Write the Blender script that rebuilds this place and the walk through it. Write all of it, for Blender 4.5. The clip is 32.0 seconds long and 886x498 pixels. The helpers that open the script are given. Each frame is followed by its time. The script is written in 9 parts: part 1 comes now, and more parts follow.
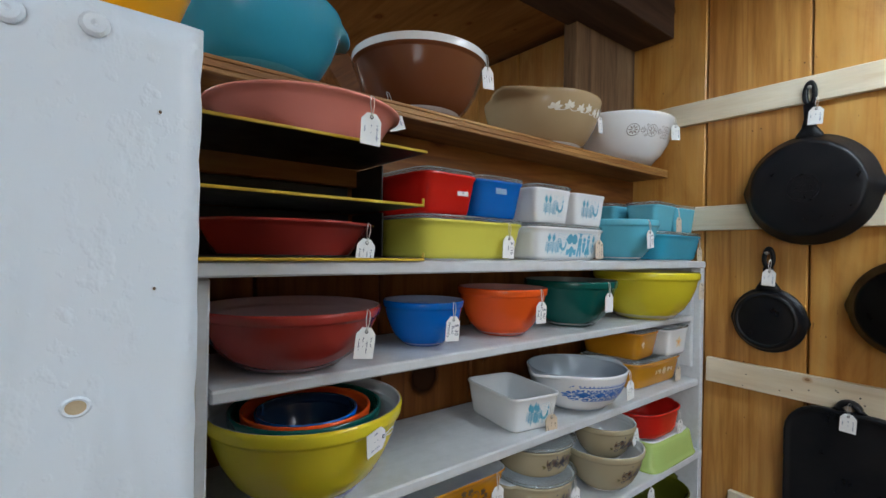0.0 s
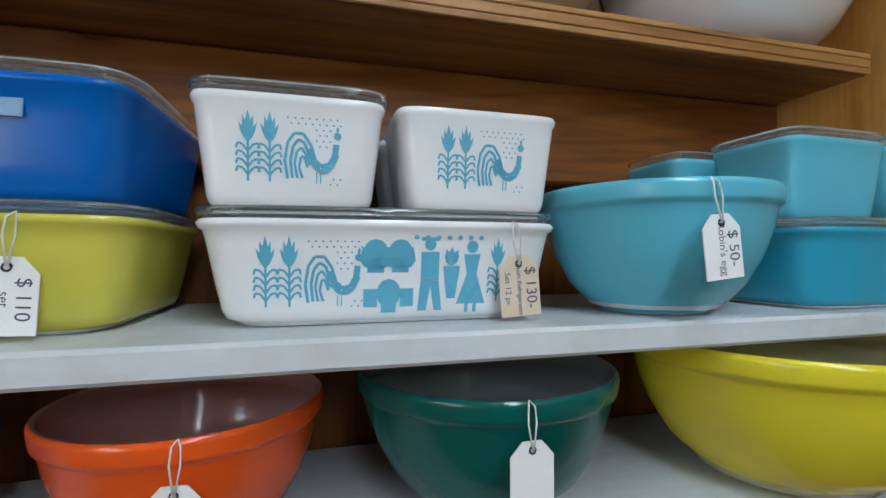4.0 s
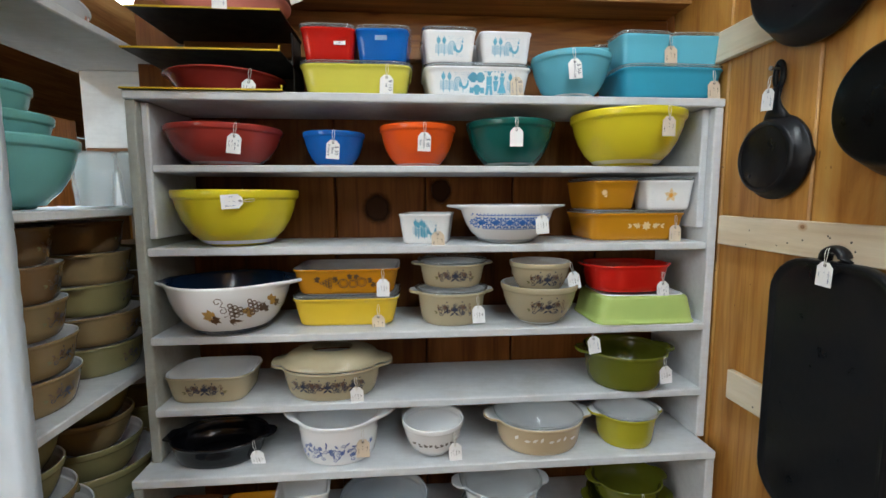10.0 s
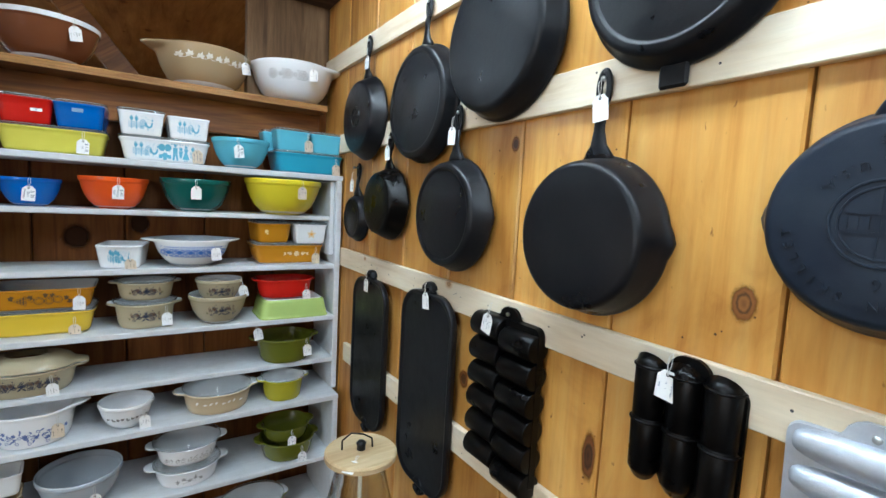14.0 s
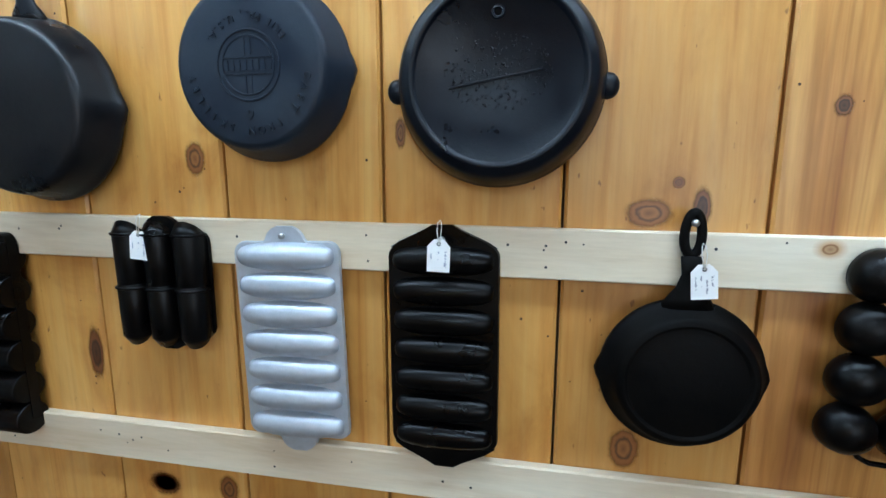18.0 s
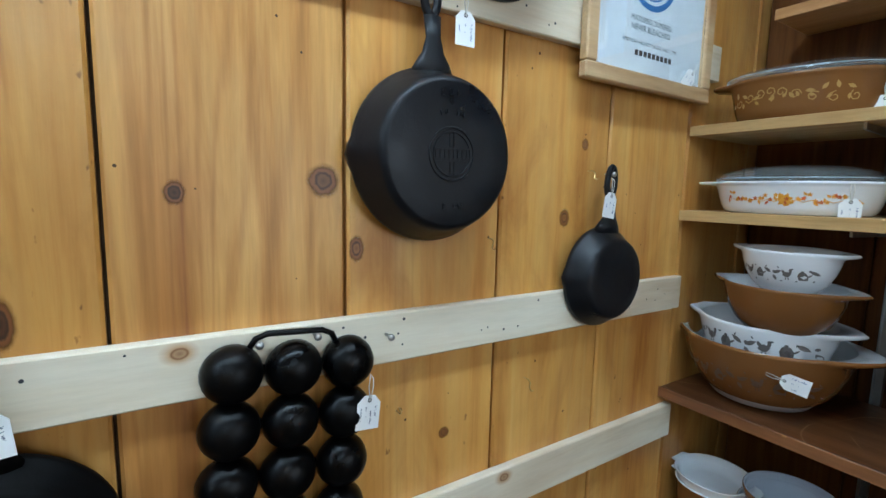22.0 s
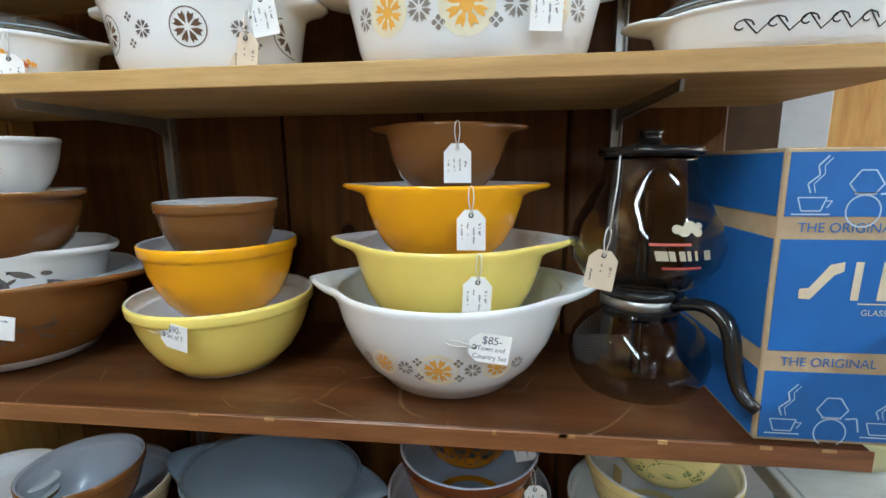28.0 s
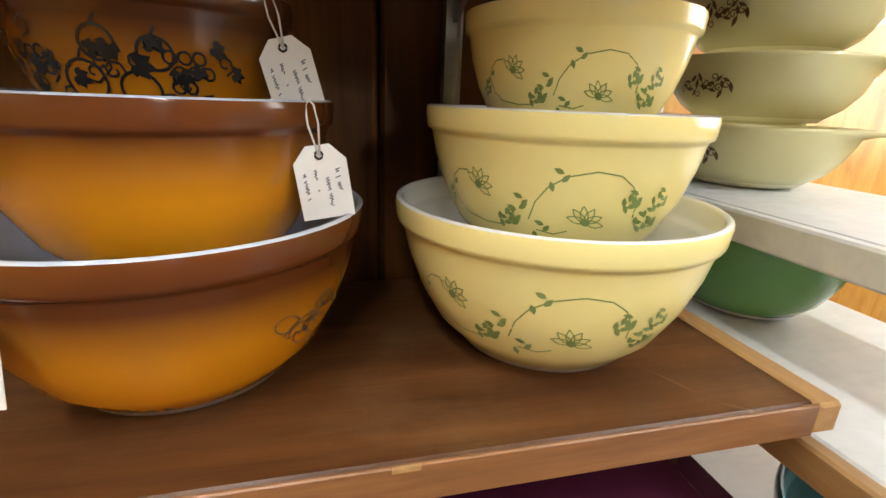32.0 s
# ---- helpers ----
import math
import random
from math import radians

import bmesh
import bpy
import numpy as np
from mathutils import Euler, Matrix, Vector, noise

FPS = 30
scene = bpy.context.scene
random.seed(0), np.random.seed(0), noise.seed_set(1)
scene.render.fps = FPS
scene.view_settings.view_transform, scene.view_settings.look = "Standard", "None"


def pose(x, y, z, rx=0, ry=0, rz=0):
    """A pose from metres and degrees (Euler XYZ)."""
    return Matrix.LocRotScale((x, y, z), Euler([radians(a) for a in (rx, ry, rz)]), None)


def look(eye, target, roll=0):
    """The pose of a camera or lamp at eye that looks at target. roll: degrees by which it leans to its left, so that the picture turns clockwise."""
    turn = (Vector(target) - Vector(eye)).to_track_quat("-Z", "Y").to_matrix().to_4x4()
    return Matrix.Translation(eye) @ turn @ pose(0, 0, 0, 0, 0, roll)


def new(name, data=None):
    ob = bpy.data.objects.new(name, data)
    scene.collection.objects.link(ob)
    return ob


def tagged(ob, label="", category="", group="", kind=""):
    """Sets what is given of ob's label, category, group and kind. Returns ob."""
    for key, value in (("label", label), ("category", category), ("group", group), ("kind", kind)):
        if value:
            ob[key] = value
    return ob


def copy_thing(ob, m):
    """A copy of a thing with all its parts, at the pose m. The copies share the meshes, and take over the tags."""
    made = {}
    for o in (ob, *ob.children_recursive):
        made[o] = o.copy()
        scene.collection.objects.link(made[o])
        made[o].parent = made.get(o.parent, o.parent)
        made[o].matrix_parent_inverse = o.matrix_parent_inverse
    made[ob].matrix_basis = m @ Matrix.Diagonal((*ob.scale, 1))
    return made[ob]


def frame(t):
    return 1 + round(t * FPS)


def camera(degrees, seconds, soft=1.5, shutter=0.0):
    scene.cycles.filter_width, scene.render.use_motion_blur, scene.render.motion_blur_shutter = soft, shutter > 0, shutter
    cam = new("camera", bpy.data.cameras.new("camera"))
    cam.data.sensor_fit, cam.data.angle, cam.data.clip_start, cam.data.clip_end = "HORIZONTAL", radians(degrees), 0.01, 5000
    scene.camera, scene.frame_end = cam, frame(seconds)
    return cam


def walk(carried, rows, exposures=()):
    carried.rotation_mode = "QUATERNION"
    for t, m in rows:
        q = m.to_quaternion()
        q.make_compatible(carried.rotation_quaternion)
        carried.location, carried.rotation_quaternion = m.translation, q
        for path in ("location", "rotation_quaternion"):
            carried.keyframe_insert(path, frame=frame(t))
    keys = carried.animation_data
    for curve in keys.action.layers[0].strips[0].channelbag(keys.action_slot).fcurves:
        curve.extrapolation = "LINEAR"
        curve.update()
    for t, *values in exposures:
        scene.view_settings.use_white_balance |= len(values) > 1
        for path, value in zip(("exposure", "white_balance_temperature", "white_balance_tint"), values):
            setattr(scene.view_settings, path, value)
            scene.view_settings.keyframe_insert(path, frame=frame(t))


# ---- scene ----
cam = camera(87.6, 32.0)
PATH = [
    (0, (-0.001, 0.007, 1.549), (1.242, 1.573, 1.555), 1.1),
    (0.5, (0.083, 0.064, 1.539), (1.289, 1.66, 1.545), 1.0),
    (1, (0.226, 0.094, 1.554), (1.389, 1.721, 1.55), 1.1),
    (1.5, (0.333, 0.101, 1.548), (1.457, 1.756, 1.543), 1.2),
    (2, (0.415, 0.155, 1.55), (1.496, 1.838, 1.549), 1.1),
    (2.5, (0.506, 0.21, 1.564), (1.488, 1.952, 1.577), 0.7),
    (3, (0.57, 0.242, 1.571), (1.397, 2.063, 1.575), 0.3),
    (3.5, (0.714, 0.275, 1.574), (1.387, 2.158, 1.593), 0.2),
    (5.5, (0.822, 0.339, 1.587), (1.084, 2.321, 1.614), -0.9),
    (6, (0.805, 0.269, 1.547), (1.069, 2.252, 1.573), -0.6),
    (6.5, (0.771, 0.159, 1.51), (1.017, 2.144, 1.509), -0.6),
    (7, (0.743, 0.048, 1.494), (0.986, 2.033, 1.462), 0.0),
    (7.5, (0.75, -0.014, 1.448), (0.992, 1.971, 1.396), 0.5),
    (8, (0.749, -0.119, 1.404), (0.957, 1.869, 1.326), 0.6),
    (8.5, (0.749, -0.262, 1.385), (0.928, 1.727, 1.288), 0.4),
    (9, (0.741, -0.361, 1.367), (0.901, 1.628, 1.233), 0.0),
    (9.5, (0.709, -0.412, 1.335), (0.865, 1.573, 1.153), -0.1),
    (10, (0.654, -0.461, 1.31), (0.821, 1.52, 1.088), -0.2),
    (10.5, (0.594, -0.554, 1.289), (0.792, 1.422, 1.058), 0.5),
    (11, (0.562, -0.651, 1.289), (0.852, 1.314, 1.05), 1.5),
    (11.5, (0.592, -0.682, 1.302), (1.016, 1.255, 1.041), 2.1),
    (12, (0.654, -0.736, 1.324), (1.161, 1.182, 1.068), 2.3),
    (12.5, (0.688, -0.843, 1.364), (1.338, 1.032, 1.117), 2.7),
    (13, (0.71, -0.938, 1.41), (1.54, 0.868, 1.185), 3.3),
    (13.5, (0.743, -1.022, 1.448), (1.71, 0.717, 1.244), 3.4),
    (15.5, (0.76, -1.227, 1.43), (2.272, 0.066, 1.224), 1.4),
    (16, (0.766, -1.235, 1.413), (2.406, -0.114, 1.182), 0.9),
    (16.5, (0.77, -1.26, 1.385), (2.529, -0.347, 1.122), 0.4),
    (17, (0.784, -1.284, 1.351), (2.631, -0.576, 1.054), 0.4),
    (17.5, (0.788, -1.298, 1.333), (2.69, -0.768, 1.014), 0.1),
    (18, (0.79, -1.306, 1.323), (2.73, -0.947, 0.995), 0.1),
    (18.5, (0.792, -1.354, 1.332), (2.754, -1.158, 0.993), 0.2),
    (19, (0.811, -1.426, 1.337), (2.78, -1.332, 0.997), 0.1),
    (19.5, (0.818, -1.487, 1.347), (2.788, -1.434, 1.008), 0.2),
    (20, (0.825, -1.553, 1.361), (2.796, -1.615, 1.028), 0.3),
    (20.5, (0.816, -1.612, 1.377), (2.78, -1.826, 1.066), 0.7),
    (21, (0.814, -1.655, 1.394), (2.742, -2.104, 1.106), 0.5),
    (21.5, (0.85, -1.641, 1.4), (2.68, -2.404, 1.136), 0.7),
    (22, (0.865, -1.627, 1.405), (2.534, -2.7, 1.158), 1.3),
    (22.5, (0.825, -1.669, 1.416), (2.289, -3.014, 1.193), 1.8),
    (23, (0.769, -1.746, 1.432), (2.076, -3.246, 1.231), 2.0),
    (23.5, (0.708, -1.803, 1.433), (1.866, -3.425, 1.269), 2.1),
    (24, (0.648, -1.825, 1.456), (1.659, -3.546, 1.32), 2.1),
    (24.5, (0.631, -1.852, 1.472), (1.471, -3.664, 1.357), 1.9),
    (25, (0.629, -1.895, 1.47), (1.299, -3.776, 1.357), 1.6),
    (25.5, (0.606, -1.949, 1.455), (1.216, -3.849, 1.318), 1.6),
    (27.5, (0.594, -2.056, 1.317), (0.96, -4.003, 1.036), 0.2),
    (28, (0.581, -2.08, 1.278), (0.812, -4.035, 0.922), -0.5),
    (28.5, (0.571, -2.115, 1.218), (0.738, -4.071, 0.837), -0.2),
    (29, (0.573, -2.146, 1.178), (0.627, -4.098, 0.744), 0.0),
    (29.5, (0.583, -2.192, 1.107), (0.47, -4.122, 0.594), 0.2),
    (30, (0.573, -2.234, 1.036), (0.338, -4.144, 0.489), 0.8),
    (30.5, (0.558, -2.276, 0.974), (0.251, -4.174, 0.425), 1.9),
    (31, (0.542, -2.308, 0.937), (0.193, -4.192, 0.367), 1.8),
    (31.5, (0.535, -2.337, 0.913), (0.148, -4.21, 0.327), 1.9),
    (32, (0.522, -2.364, 0.888), (0.054, -4.21, 0.275), 2.3),
]
EXPOSURES = [(0.0, -0.88, 6450, 10), (1.0, -0.68, 7200, 12), (2.0, -0.45, 6600, 9), (3.0, -0.6, 6000, 8), (3.5, -0.7, 6100, 8), (6.0, -1.1, 6550, 9), (7.0, -0.8, 6700, 9), (8.0, -0.6, 7000, 11), (9.0, -0.48, 7050, 11), (10.0, -0.42, 6850, 10), (11.0, -0.5, 6600, 9), (13.0, -0.2, 6350, 8), (16.0, -0.5, 5650, 5), (17.0, -0.46, 5550, 4), (19.0, -0.58, 5550, 4), (21.0, -0.75, 5600, 3), (22.0, -0.84, 5600, 3), (23.0, -0.78, 5550, 3), (25.0, -0.85, 5650, 4), (28.0, -0.22, 6250, 6), (29.0, 0.12, 6700, 7), (30.0, 0.35, 6450, 7), (32.0, 0.6, 7600, 13)]
walk(cam, [(t, look(eye, target, roll)) for t, eye, target, roll in PATH], EXPOSURES)

# ---- world and lights ----
world = bpy.data.worlds.new("world")
scene.world = world
world.use_nodes = True
wn = world.node_tree.nodes
sky = wn.new("ShaderNodeTexSky")
sky.sky_type = "NISHITA"
sky.sun_disc = False
sky.sun_elevation = radians(38)
sky.sun_rotation = radians(250)
wn["Background"].inputs["Strength"].default_value = 0.1
world.node_tree.links.new(sky.outputs[0], wn["Background"].inputs["Color"])

sun_data = bpy.data.lights.new("sun", "SUN")
sun_data.energy, sun_data.angle, sun_data.color = 3.0, radians(0.6), (1.0, 0.93, 0.82)
sun_ob = new("sun", sun_data)
sun_ob.matrix_world = look((-8, -6, 8), (-0.3, -3.0, 0.6))

TUBE_COLOR = (0.74, 0.89, 1.0)


# ---- materials ----
def nodes_of(name):
    m = bpy.data.materials.new(name)
    m.use_nodes = True
    nt = m.node_tree
    return m, nt, nt.nodes["Principled BSDF"]


def put(nt, kind, **values):
    n = nt.nodes.new(kind)
    for key, value in values.items():
        n.inputs[key.replace("_", " ")].default_value = value
    return n


def ramp(nt, fac, stops):
    n = nt.nodes.new("ShaderNodeValToRGB")
    el = n.color_ramp.elements
    while len(el) < len(stops):
        el.new(0.5)
    for e, (p, c) in zip(el, stops):
        e.position = p
        e.color = (*c, 1) if len(c) == 3 else c
    nt.links.new(fac, n.inputs["Fac"])
    return n.outputs["Color"]


def coords(nt, scale, rnd=0.0):
    tc = nt.nodes.new("ShaderNodeTexCoord")
    out = tc.outputs["Object"]
    if rnd:
        info = nt.nodes.new("ShaderNodeObjectInfo")
        comb = nt.nodes.new("ShaderNodeCombineXYZ")
        for i, k in enumerate((3.7, 7.9, 5.3)):
            mul = nt.nodes.new("ShaderNodeMath")
            mul.operation = "MULTIPLY"
            mul.inputs[1].default_value = k * rnd
            nt.links.new(info.outputs["Random"], mul.inputs[0])
            nt.links.new(mul.outputs[0], comb.inputs[i])
        add = nt.nodes.new("ShaderNodeVectorMath")
        add.operation = "ADD"
        nt.links.new(out, add.inputs[0])
        nt.links.new(comb.outputs[0], add.inputs[1])
        out = add.outputs[0]
    mp = nt.nodes.new("ShaderNodeMapping")
    mp.inputs["Scale"].default_value = scale
    nt.links.new(out, mp.inputs["Vector"])
    return mp.outputs["Vector"]


def noise_tex(nt, vec, scale, detail=4.0, rough=0.55, dist=0.0):
    n = put(nt, "ShaderNodeTexNoise", Scale=scale, Detail=detail, Roughness=rough, Distortion=dist)
    nt.links.new(vec, n.inputs["Vector"])
    return n.outputs["Fac"]


def mix(nt, fac, a, b, blend="MIX"):
    n = nt.nodes.new("ShaderNodeMix")
    n.data_type, n.blend_type = "RGBA", blend
    for sock, v in ((n.inputs[0], fac), (n.inputs[6], a), (n.inputs[7], b)):
        if isinstance(v, (int, float)):
            sock.default_value = v
        elif isinstance(v, tuple):
            sock.default_value = (*v, 1)
        else:
            nt.links.new(v, sock)
    return n.outputs[2]


def bump(nt, height, bsdf, strength, distance):
    b = put(nt, "ShaderNodeBump", Strength=strength, Distance=distance)
    nt.links.new(height, b.inputs["Height"])
    nt.links.new(b.outputs["Normal"], bsdf.inputs["Normal"])


def wood(name, light, mid, dark, along="z", rough=0.42, knots=0.0, rnd=1.0, tone=0.25, fine=1.0, grain=0.8, rings=0.0, gloss=0.5, cloud=0.0):
    """Boards with their grain along one local axis; knots at a share of the cells."""
    m, nt, bs = nodes_of(name)
    s = {"x": (0.09, 1, 1), "y": (1, 0.09, 1), "z": (1, 1, 0.07)}[along]
    vec = coords(nt, s, rnd)
    g1 = noise_tex(nt, vec, 26 * fine, 5, 0.6, 0.6)
    g2 = noise_tex(nt, vec, 160 * fine, 3, 0.7)
    col = ramp(nt, g1, [(0.25, dark), (0.45, mid), (0.7, light)])
    if rings:
        wide = noise_tex(nt, coords(nt, {"x": (0.05, 1, 1), "y": (1, 0.05, 1), "z": (1, 1, 0.05)}[along], rnd), 5.5, 2, 0.4, 0.25)
        many = nt.nodes.new("ShaderNodeMath")
        many.operation = "MULTIPLY"
        many.inputs[1].default_value = 150.0
        nt.links.new(wide, many.inputs[0])
        line = nt.nodes.new("ShaderNodeMath")
        line.operation = "SINE"
        nt.links.new(many.outputs[0], line.inputs[0])
        col = mix(nt, rings, col, ramp(nt, line.outputs[0], [(0.2, (1, 1, 1)), (0.75, (0.8, 0.66, 0.5)), (0.98, (0.55, 0.38, 0.22))]), "MULTIPLY")
    col = mix(nt, 0.35 * grain, col, ramp(nt, g2, [(0.3, (0.45, 0.4, 0.35)), (0.65, (1, 1, 1))]), "MULTIPLY")
    if tone:
        info = nt.nodes.new("ShaderNodeObjectInfo")
        t = ramp(nt, info.outputs["Random"], [(0.0, (1 - tone, 1 - tone * 1.15, 1 - tone * 1.3)), (1.0, (1.0, 1.0, 1.0))])
        col = mix(nt, 1.0, col, t, "MULTIPLY")
    streak = noise_tex(nt, coords(nt, {"x": (0.25, 1, 1), "y": (1, 0.25, 1), "z": (1, 1, 0.25)}[along], rnd), 7.5, 3, 0.5, 0.4)
    whose = nt.nodes.new("ShaderNodeObjectInfo")
    share = ramp(nt, whose.outputs["Random"], [(0.0, (0.12,) * 3), (0.62, (0.22,) * 3), (0.8, (0.75,) * 3), (1.0, (0.3,) * 3)])
    col = mix(nt, share, col, ramp(nt, streak, [(0.34, (0.58, 0.4, 0.27)), (0.55, (1, 1, 1))]), "MULTIPLY")
    big = noise_tex(nt, coords(nt, (1, 1, 1), rnd), 2.3, 2)
    col = mix(nt, 0.5, col, ramp(nt, big, [(0.32, (0.68, 0.56, 0.44)), (0.62, (1, 1, 1))]), "MULTIPLY")
    if cloud:
        mott = noise_tex(nt, coords(nt, {"x": (0.45, 1, 1), "y": (1, 0.45, 1), "z": (1, 1, 0.45)}[along], rnd), 9.0, 5, 0.6, 0.8)
        col = mix(nt, cloud, col, ramp(nt, mott, [(0.3, (0.62, 0.47, 0.33)), (0.47, (0.9, 0.85, 0.78)), (0.62, (1.0, 1.0, 1.0))]), "MULTIPLY")
        fleck = noise_tex(nt, coords(nt, {"x": (0.5, 1, 1), "y": (1, 0.5, 1), "z": (1, 1, 0.5)}[along], rnd), 85.0, 2, 0.5)
        col = mix(nt, cloud, col, ramp(nt, fleck, [(0.22, (0.3, 0.2, 0.13)), (0.27, (1, 1, 1))]), "MULTIPLY")
    if knots:
        raw = nt.nodes.new("ShaderNodeSeparateXYZ")
        nt.links.new(coords(nt, (1, 1, 1), rnd), raw.inputs[0])
        order = {"x": (1, 2, 0), "y": (0, 2, 1), "z": (0, 1, 2)}[along]
        side = nt.nodes.new("ShaderNodeMath")
        nt.links.new(raw.outputs[order[0]], side.inputs[0])
        nt.links.new(raw.outputs[order[1]], side.inputs[1])
        flat2 = nt.nodes.new("ShaderNodeCombineXYZ")
        nt.links.new(side.outputs[0], flat2.inputs[0])
        half = nt.nodes.new("ShaderNodeMath")
        half.operation = "MULTIPLY"
        half.inputs[1].default_value = 0.72
        nt.links.new(raw.outputs[order[2]], half.inputs[0])
        nt.links.new(half.outputs[0], flat2.inputs[1])
        kv = flat2.outputs[0]
        vor = put(nt, "ShaderNodeTexVoronoi", Scale=6.5, Randomness=1.0)
        vor.voronoi_dimensions = "2D"
        nt.links.new(kv, vor.inputs["Vector"])
        sep = nt.nodes.new("ShaderNodeSeparateColor")
        nt.links.new(vor.outputs["Color"], sep.inputs[0])
        pick = ramp(nt, sep.outputs[0], [(1 - knots, (0, 0, 0)), (min(1, 1.01 - knots), (1, 1, 1))])
        wob = noise_tex(nt, kv, 17, 3)
        add = nt.nodes.new("ShaderNodeMath")
        add.operation = "MULTIPLY_ADD"
        add.inputs[1].default_value = 0.13
        nt.links.new(wob, add.inputs[0])
        grow = nt.nodes.new("ShaderNodeMath")
        grow.operation = "MULTIPLY_ADD"
        grow.inputs[1].default_value, grow.inputs[2].default_value = 2.2, 0.75
        nt.links.new(sep.outputs[1], grow.inputs[0])
        sized = nt.nodes.new("ShaderNodeMath")
        sized.operation = "MULTIPLY"
        nt.links.new(vor.outputs["Distance"], sized.inputs[0])
        nt.links.new(grow.outputs[0], sized.inputs[1])
        nt.links.new(sized.outputs[0], add.inputs[2])
        ring = ramp(nt, add.outputs[0], [(0.04, (0.34, 0.2, 0.11)), (0.10, (0.56, 0.38, 0.24)), (0.125, (0.3, 0.15, 0.07)), (0.145, (0.72, 0.52, 0.36)), (0.24, (1, 1, 1))])
        col = mix(nt, pick, col, mix(nt, 1.0, col, ring, "MULTIPLY"))
    nt.links.new(col, bs.inputs["Base Color"])
    nt.links.new(ramp(nt, g1, [(0.2, (rough + 0.15,) * 3), (0.8, (rough,) * 3)]), bs.inputs["Roughness"])
    bs.inputs["Specular IOR Level"].default_value = gloss
    bump(nt, g2, bs, 0.25, 0.001)
    return m


def painted(name, color, worn=(0.45, 0.4, 0.34), rough=0.55, amount=0.5, scale=9.0, lumps=0.5):
    """Brushed house paint over board, scuffed and stained in places."""
    m, nt, bs = nodes_of(name)
    v = coords(nt, (1, 1, 1))
    a = noise_tex(nt, v, scale, 6, 0.65)
    b = noise_tex(nt, v, scale * 7, 4, 0.6)
    c = noise_tex(nt, coords(nt, (0.15, 1, 1)), 90, 3, 0.6)
    col = mix(nt, ramp(nt, a, [(0.5, (0, 0, 0)), (0.74, (amount,) * 3)]), color, worn)
    col = mix(nt, 0.12, col, ramp(nt, b, [(0.38, (0.6, 0.6, 0.6)), (0.62, (1, 1, 1))]), "MULTIPLY")
    col = mix(nt, 0.14, col, ramp(nt, c, [(0.35, (0.62, 0.62, 0.62)), (0.55, (1, 1, 1))]), "MULTIPLY")
    nt.links.new(col, bs.inputs["Base Color"])
    nt.links.new(ramp(nt, b, [(0.3, (rough + 0.12,) * 3), (0.7, (rough - 0.1,) * 3)]), bs.inputs["Roughness"])
    bump(nt, mix(nt, lumps, c, b), bs, 0.35, 0.0015)
    return m


def lumpy_paint(name, color, stain):
    """Many thick coats: lumps, runs and a few grey stains."""
    m, nt, bs = nodes_of(name)
    v = coords(nt, (1, 1, 0.8))
    a = noise_tex(nt, v, 95, 3, 0.55)
    b = noise_tex(nt, v, 30, 4, 0.6)
    c = noise_tex(nt, coords(nt, (1, 1, 0.2)), 9, 3, 0.5, 1.2)
    col = mix(nt, ramp(nt, c, [(0.5, (0, 0, 0)), (0.75, (0.8,) * 3)]), color, stain)
    nt.links.new(col, bs.inputs["Base Color"])
    bs.inputs["Roughness"].default_value = 0.36
    bump(nt, mix(nt, 0.5, ramp(nt, a, [(0.54, (0, 0, 0)), (0.7, (1, 1, 1))]), b), bs, 0.3, 0.003)
    return m


def opal(name, color, rough=0.16, fade=None):
    """Fired colour on opal glass: glossy, a little cloudy, with dull rubbed patches. fade: (z low, z high, colour above)."""
    m, nt, bs = nodes_of(name)
    v = coords(nt, (1, 1, 1), 1.0)
    a = noise_tex(nt, v, 11, 4)
    b = noise_tex(nt, v, 120, 3, 0.7)
    base = color
    if fade:
        sep = nt.nodes.new("ShaderNodeSeparateXYZ")
        tc = nt.nodes.new("ShaderNodeTexCoord")
        nt.links.new(tc.outputs["Object"], sep.inputs[0])
        mr = nt.nodes.new("ShaderNodeMapRange")
        mr.inputs["From Min"].default_value, mr.inputs["From Max"].default_value = fade[0], fade[1]
        nt.links.new(sep.outputs[2], mr.inputs["Value"])
        base = ramp(nt, mr.outputs[0], [(0.0, color), (0.45, tuple(0.75 * x + 0.25 * y for x, y in zip(color, fade[2]))), (1.0, fade[2])])
    col = mix(nt, ramp(nt, a, [(0.3, (0.22,) * 3), (0.7, (0, 0, 0))]), base, mix(nt, 1.0, base, (0.72, 0.7, 0.7), "MULTIPLY"))
    nt.links.new(col, bs.inputs["Base Color"])
    nt.links.new(ramp(nt, b, [(0.35, (rough,) * 3), (0.75, (rough + 0.07,) * 3)]), bs.inputs["Roughness"])
    bs.inputs["Specular IOR Level"].default_value = 0.38
    bs.inputs["Coat Weight"].default_value = 0.12
    bs.inputs["Coat Roughness"].default_value = 0.06
    return m


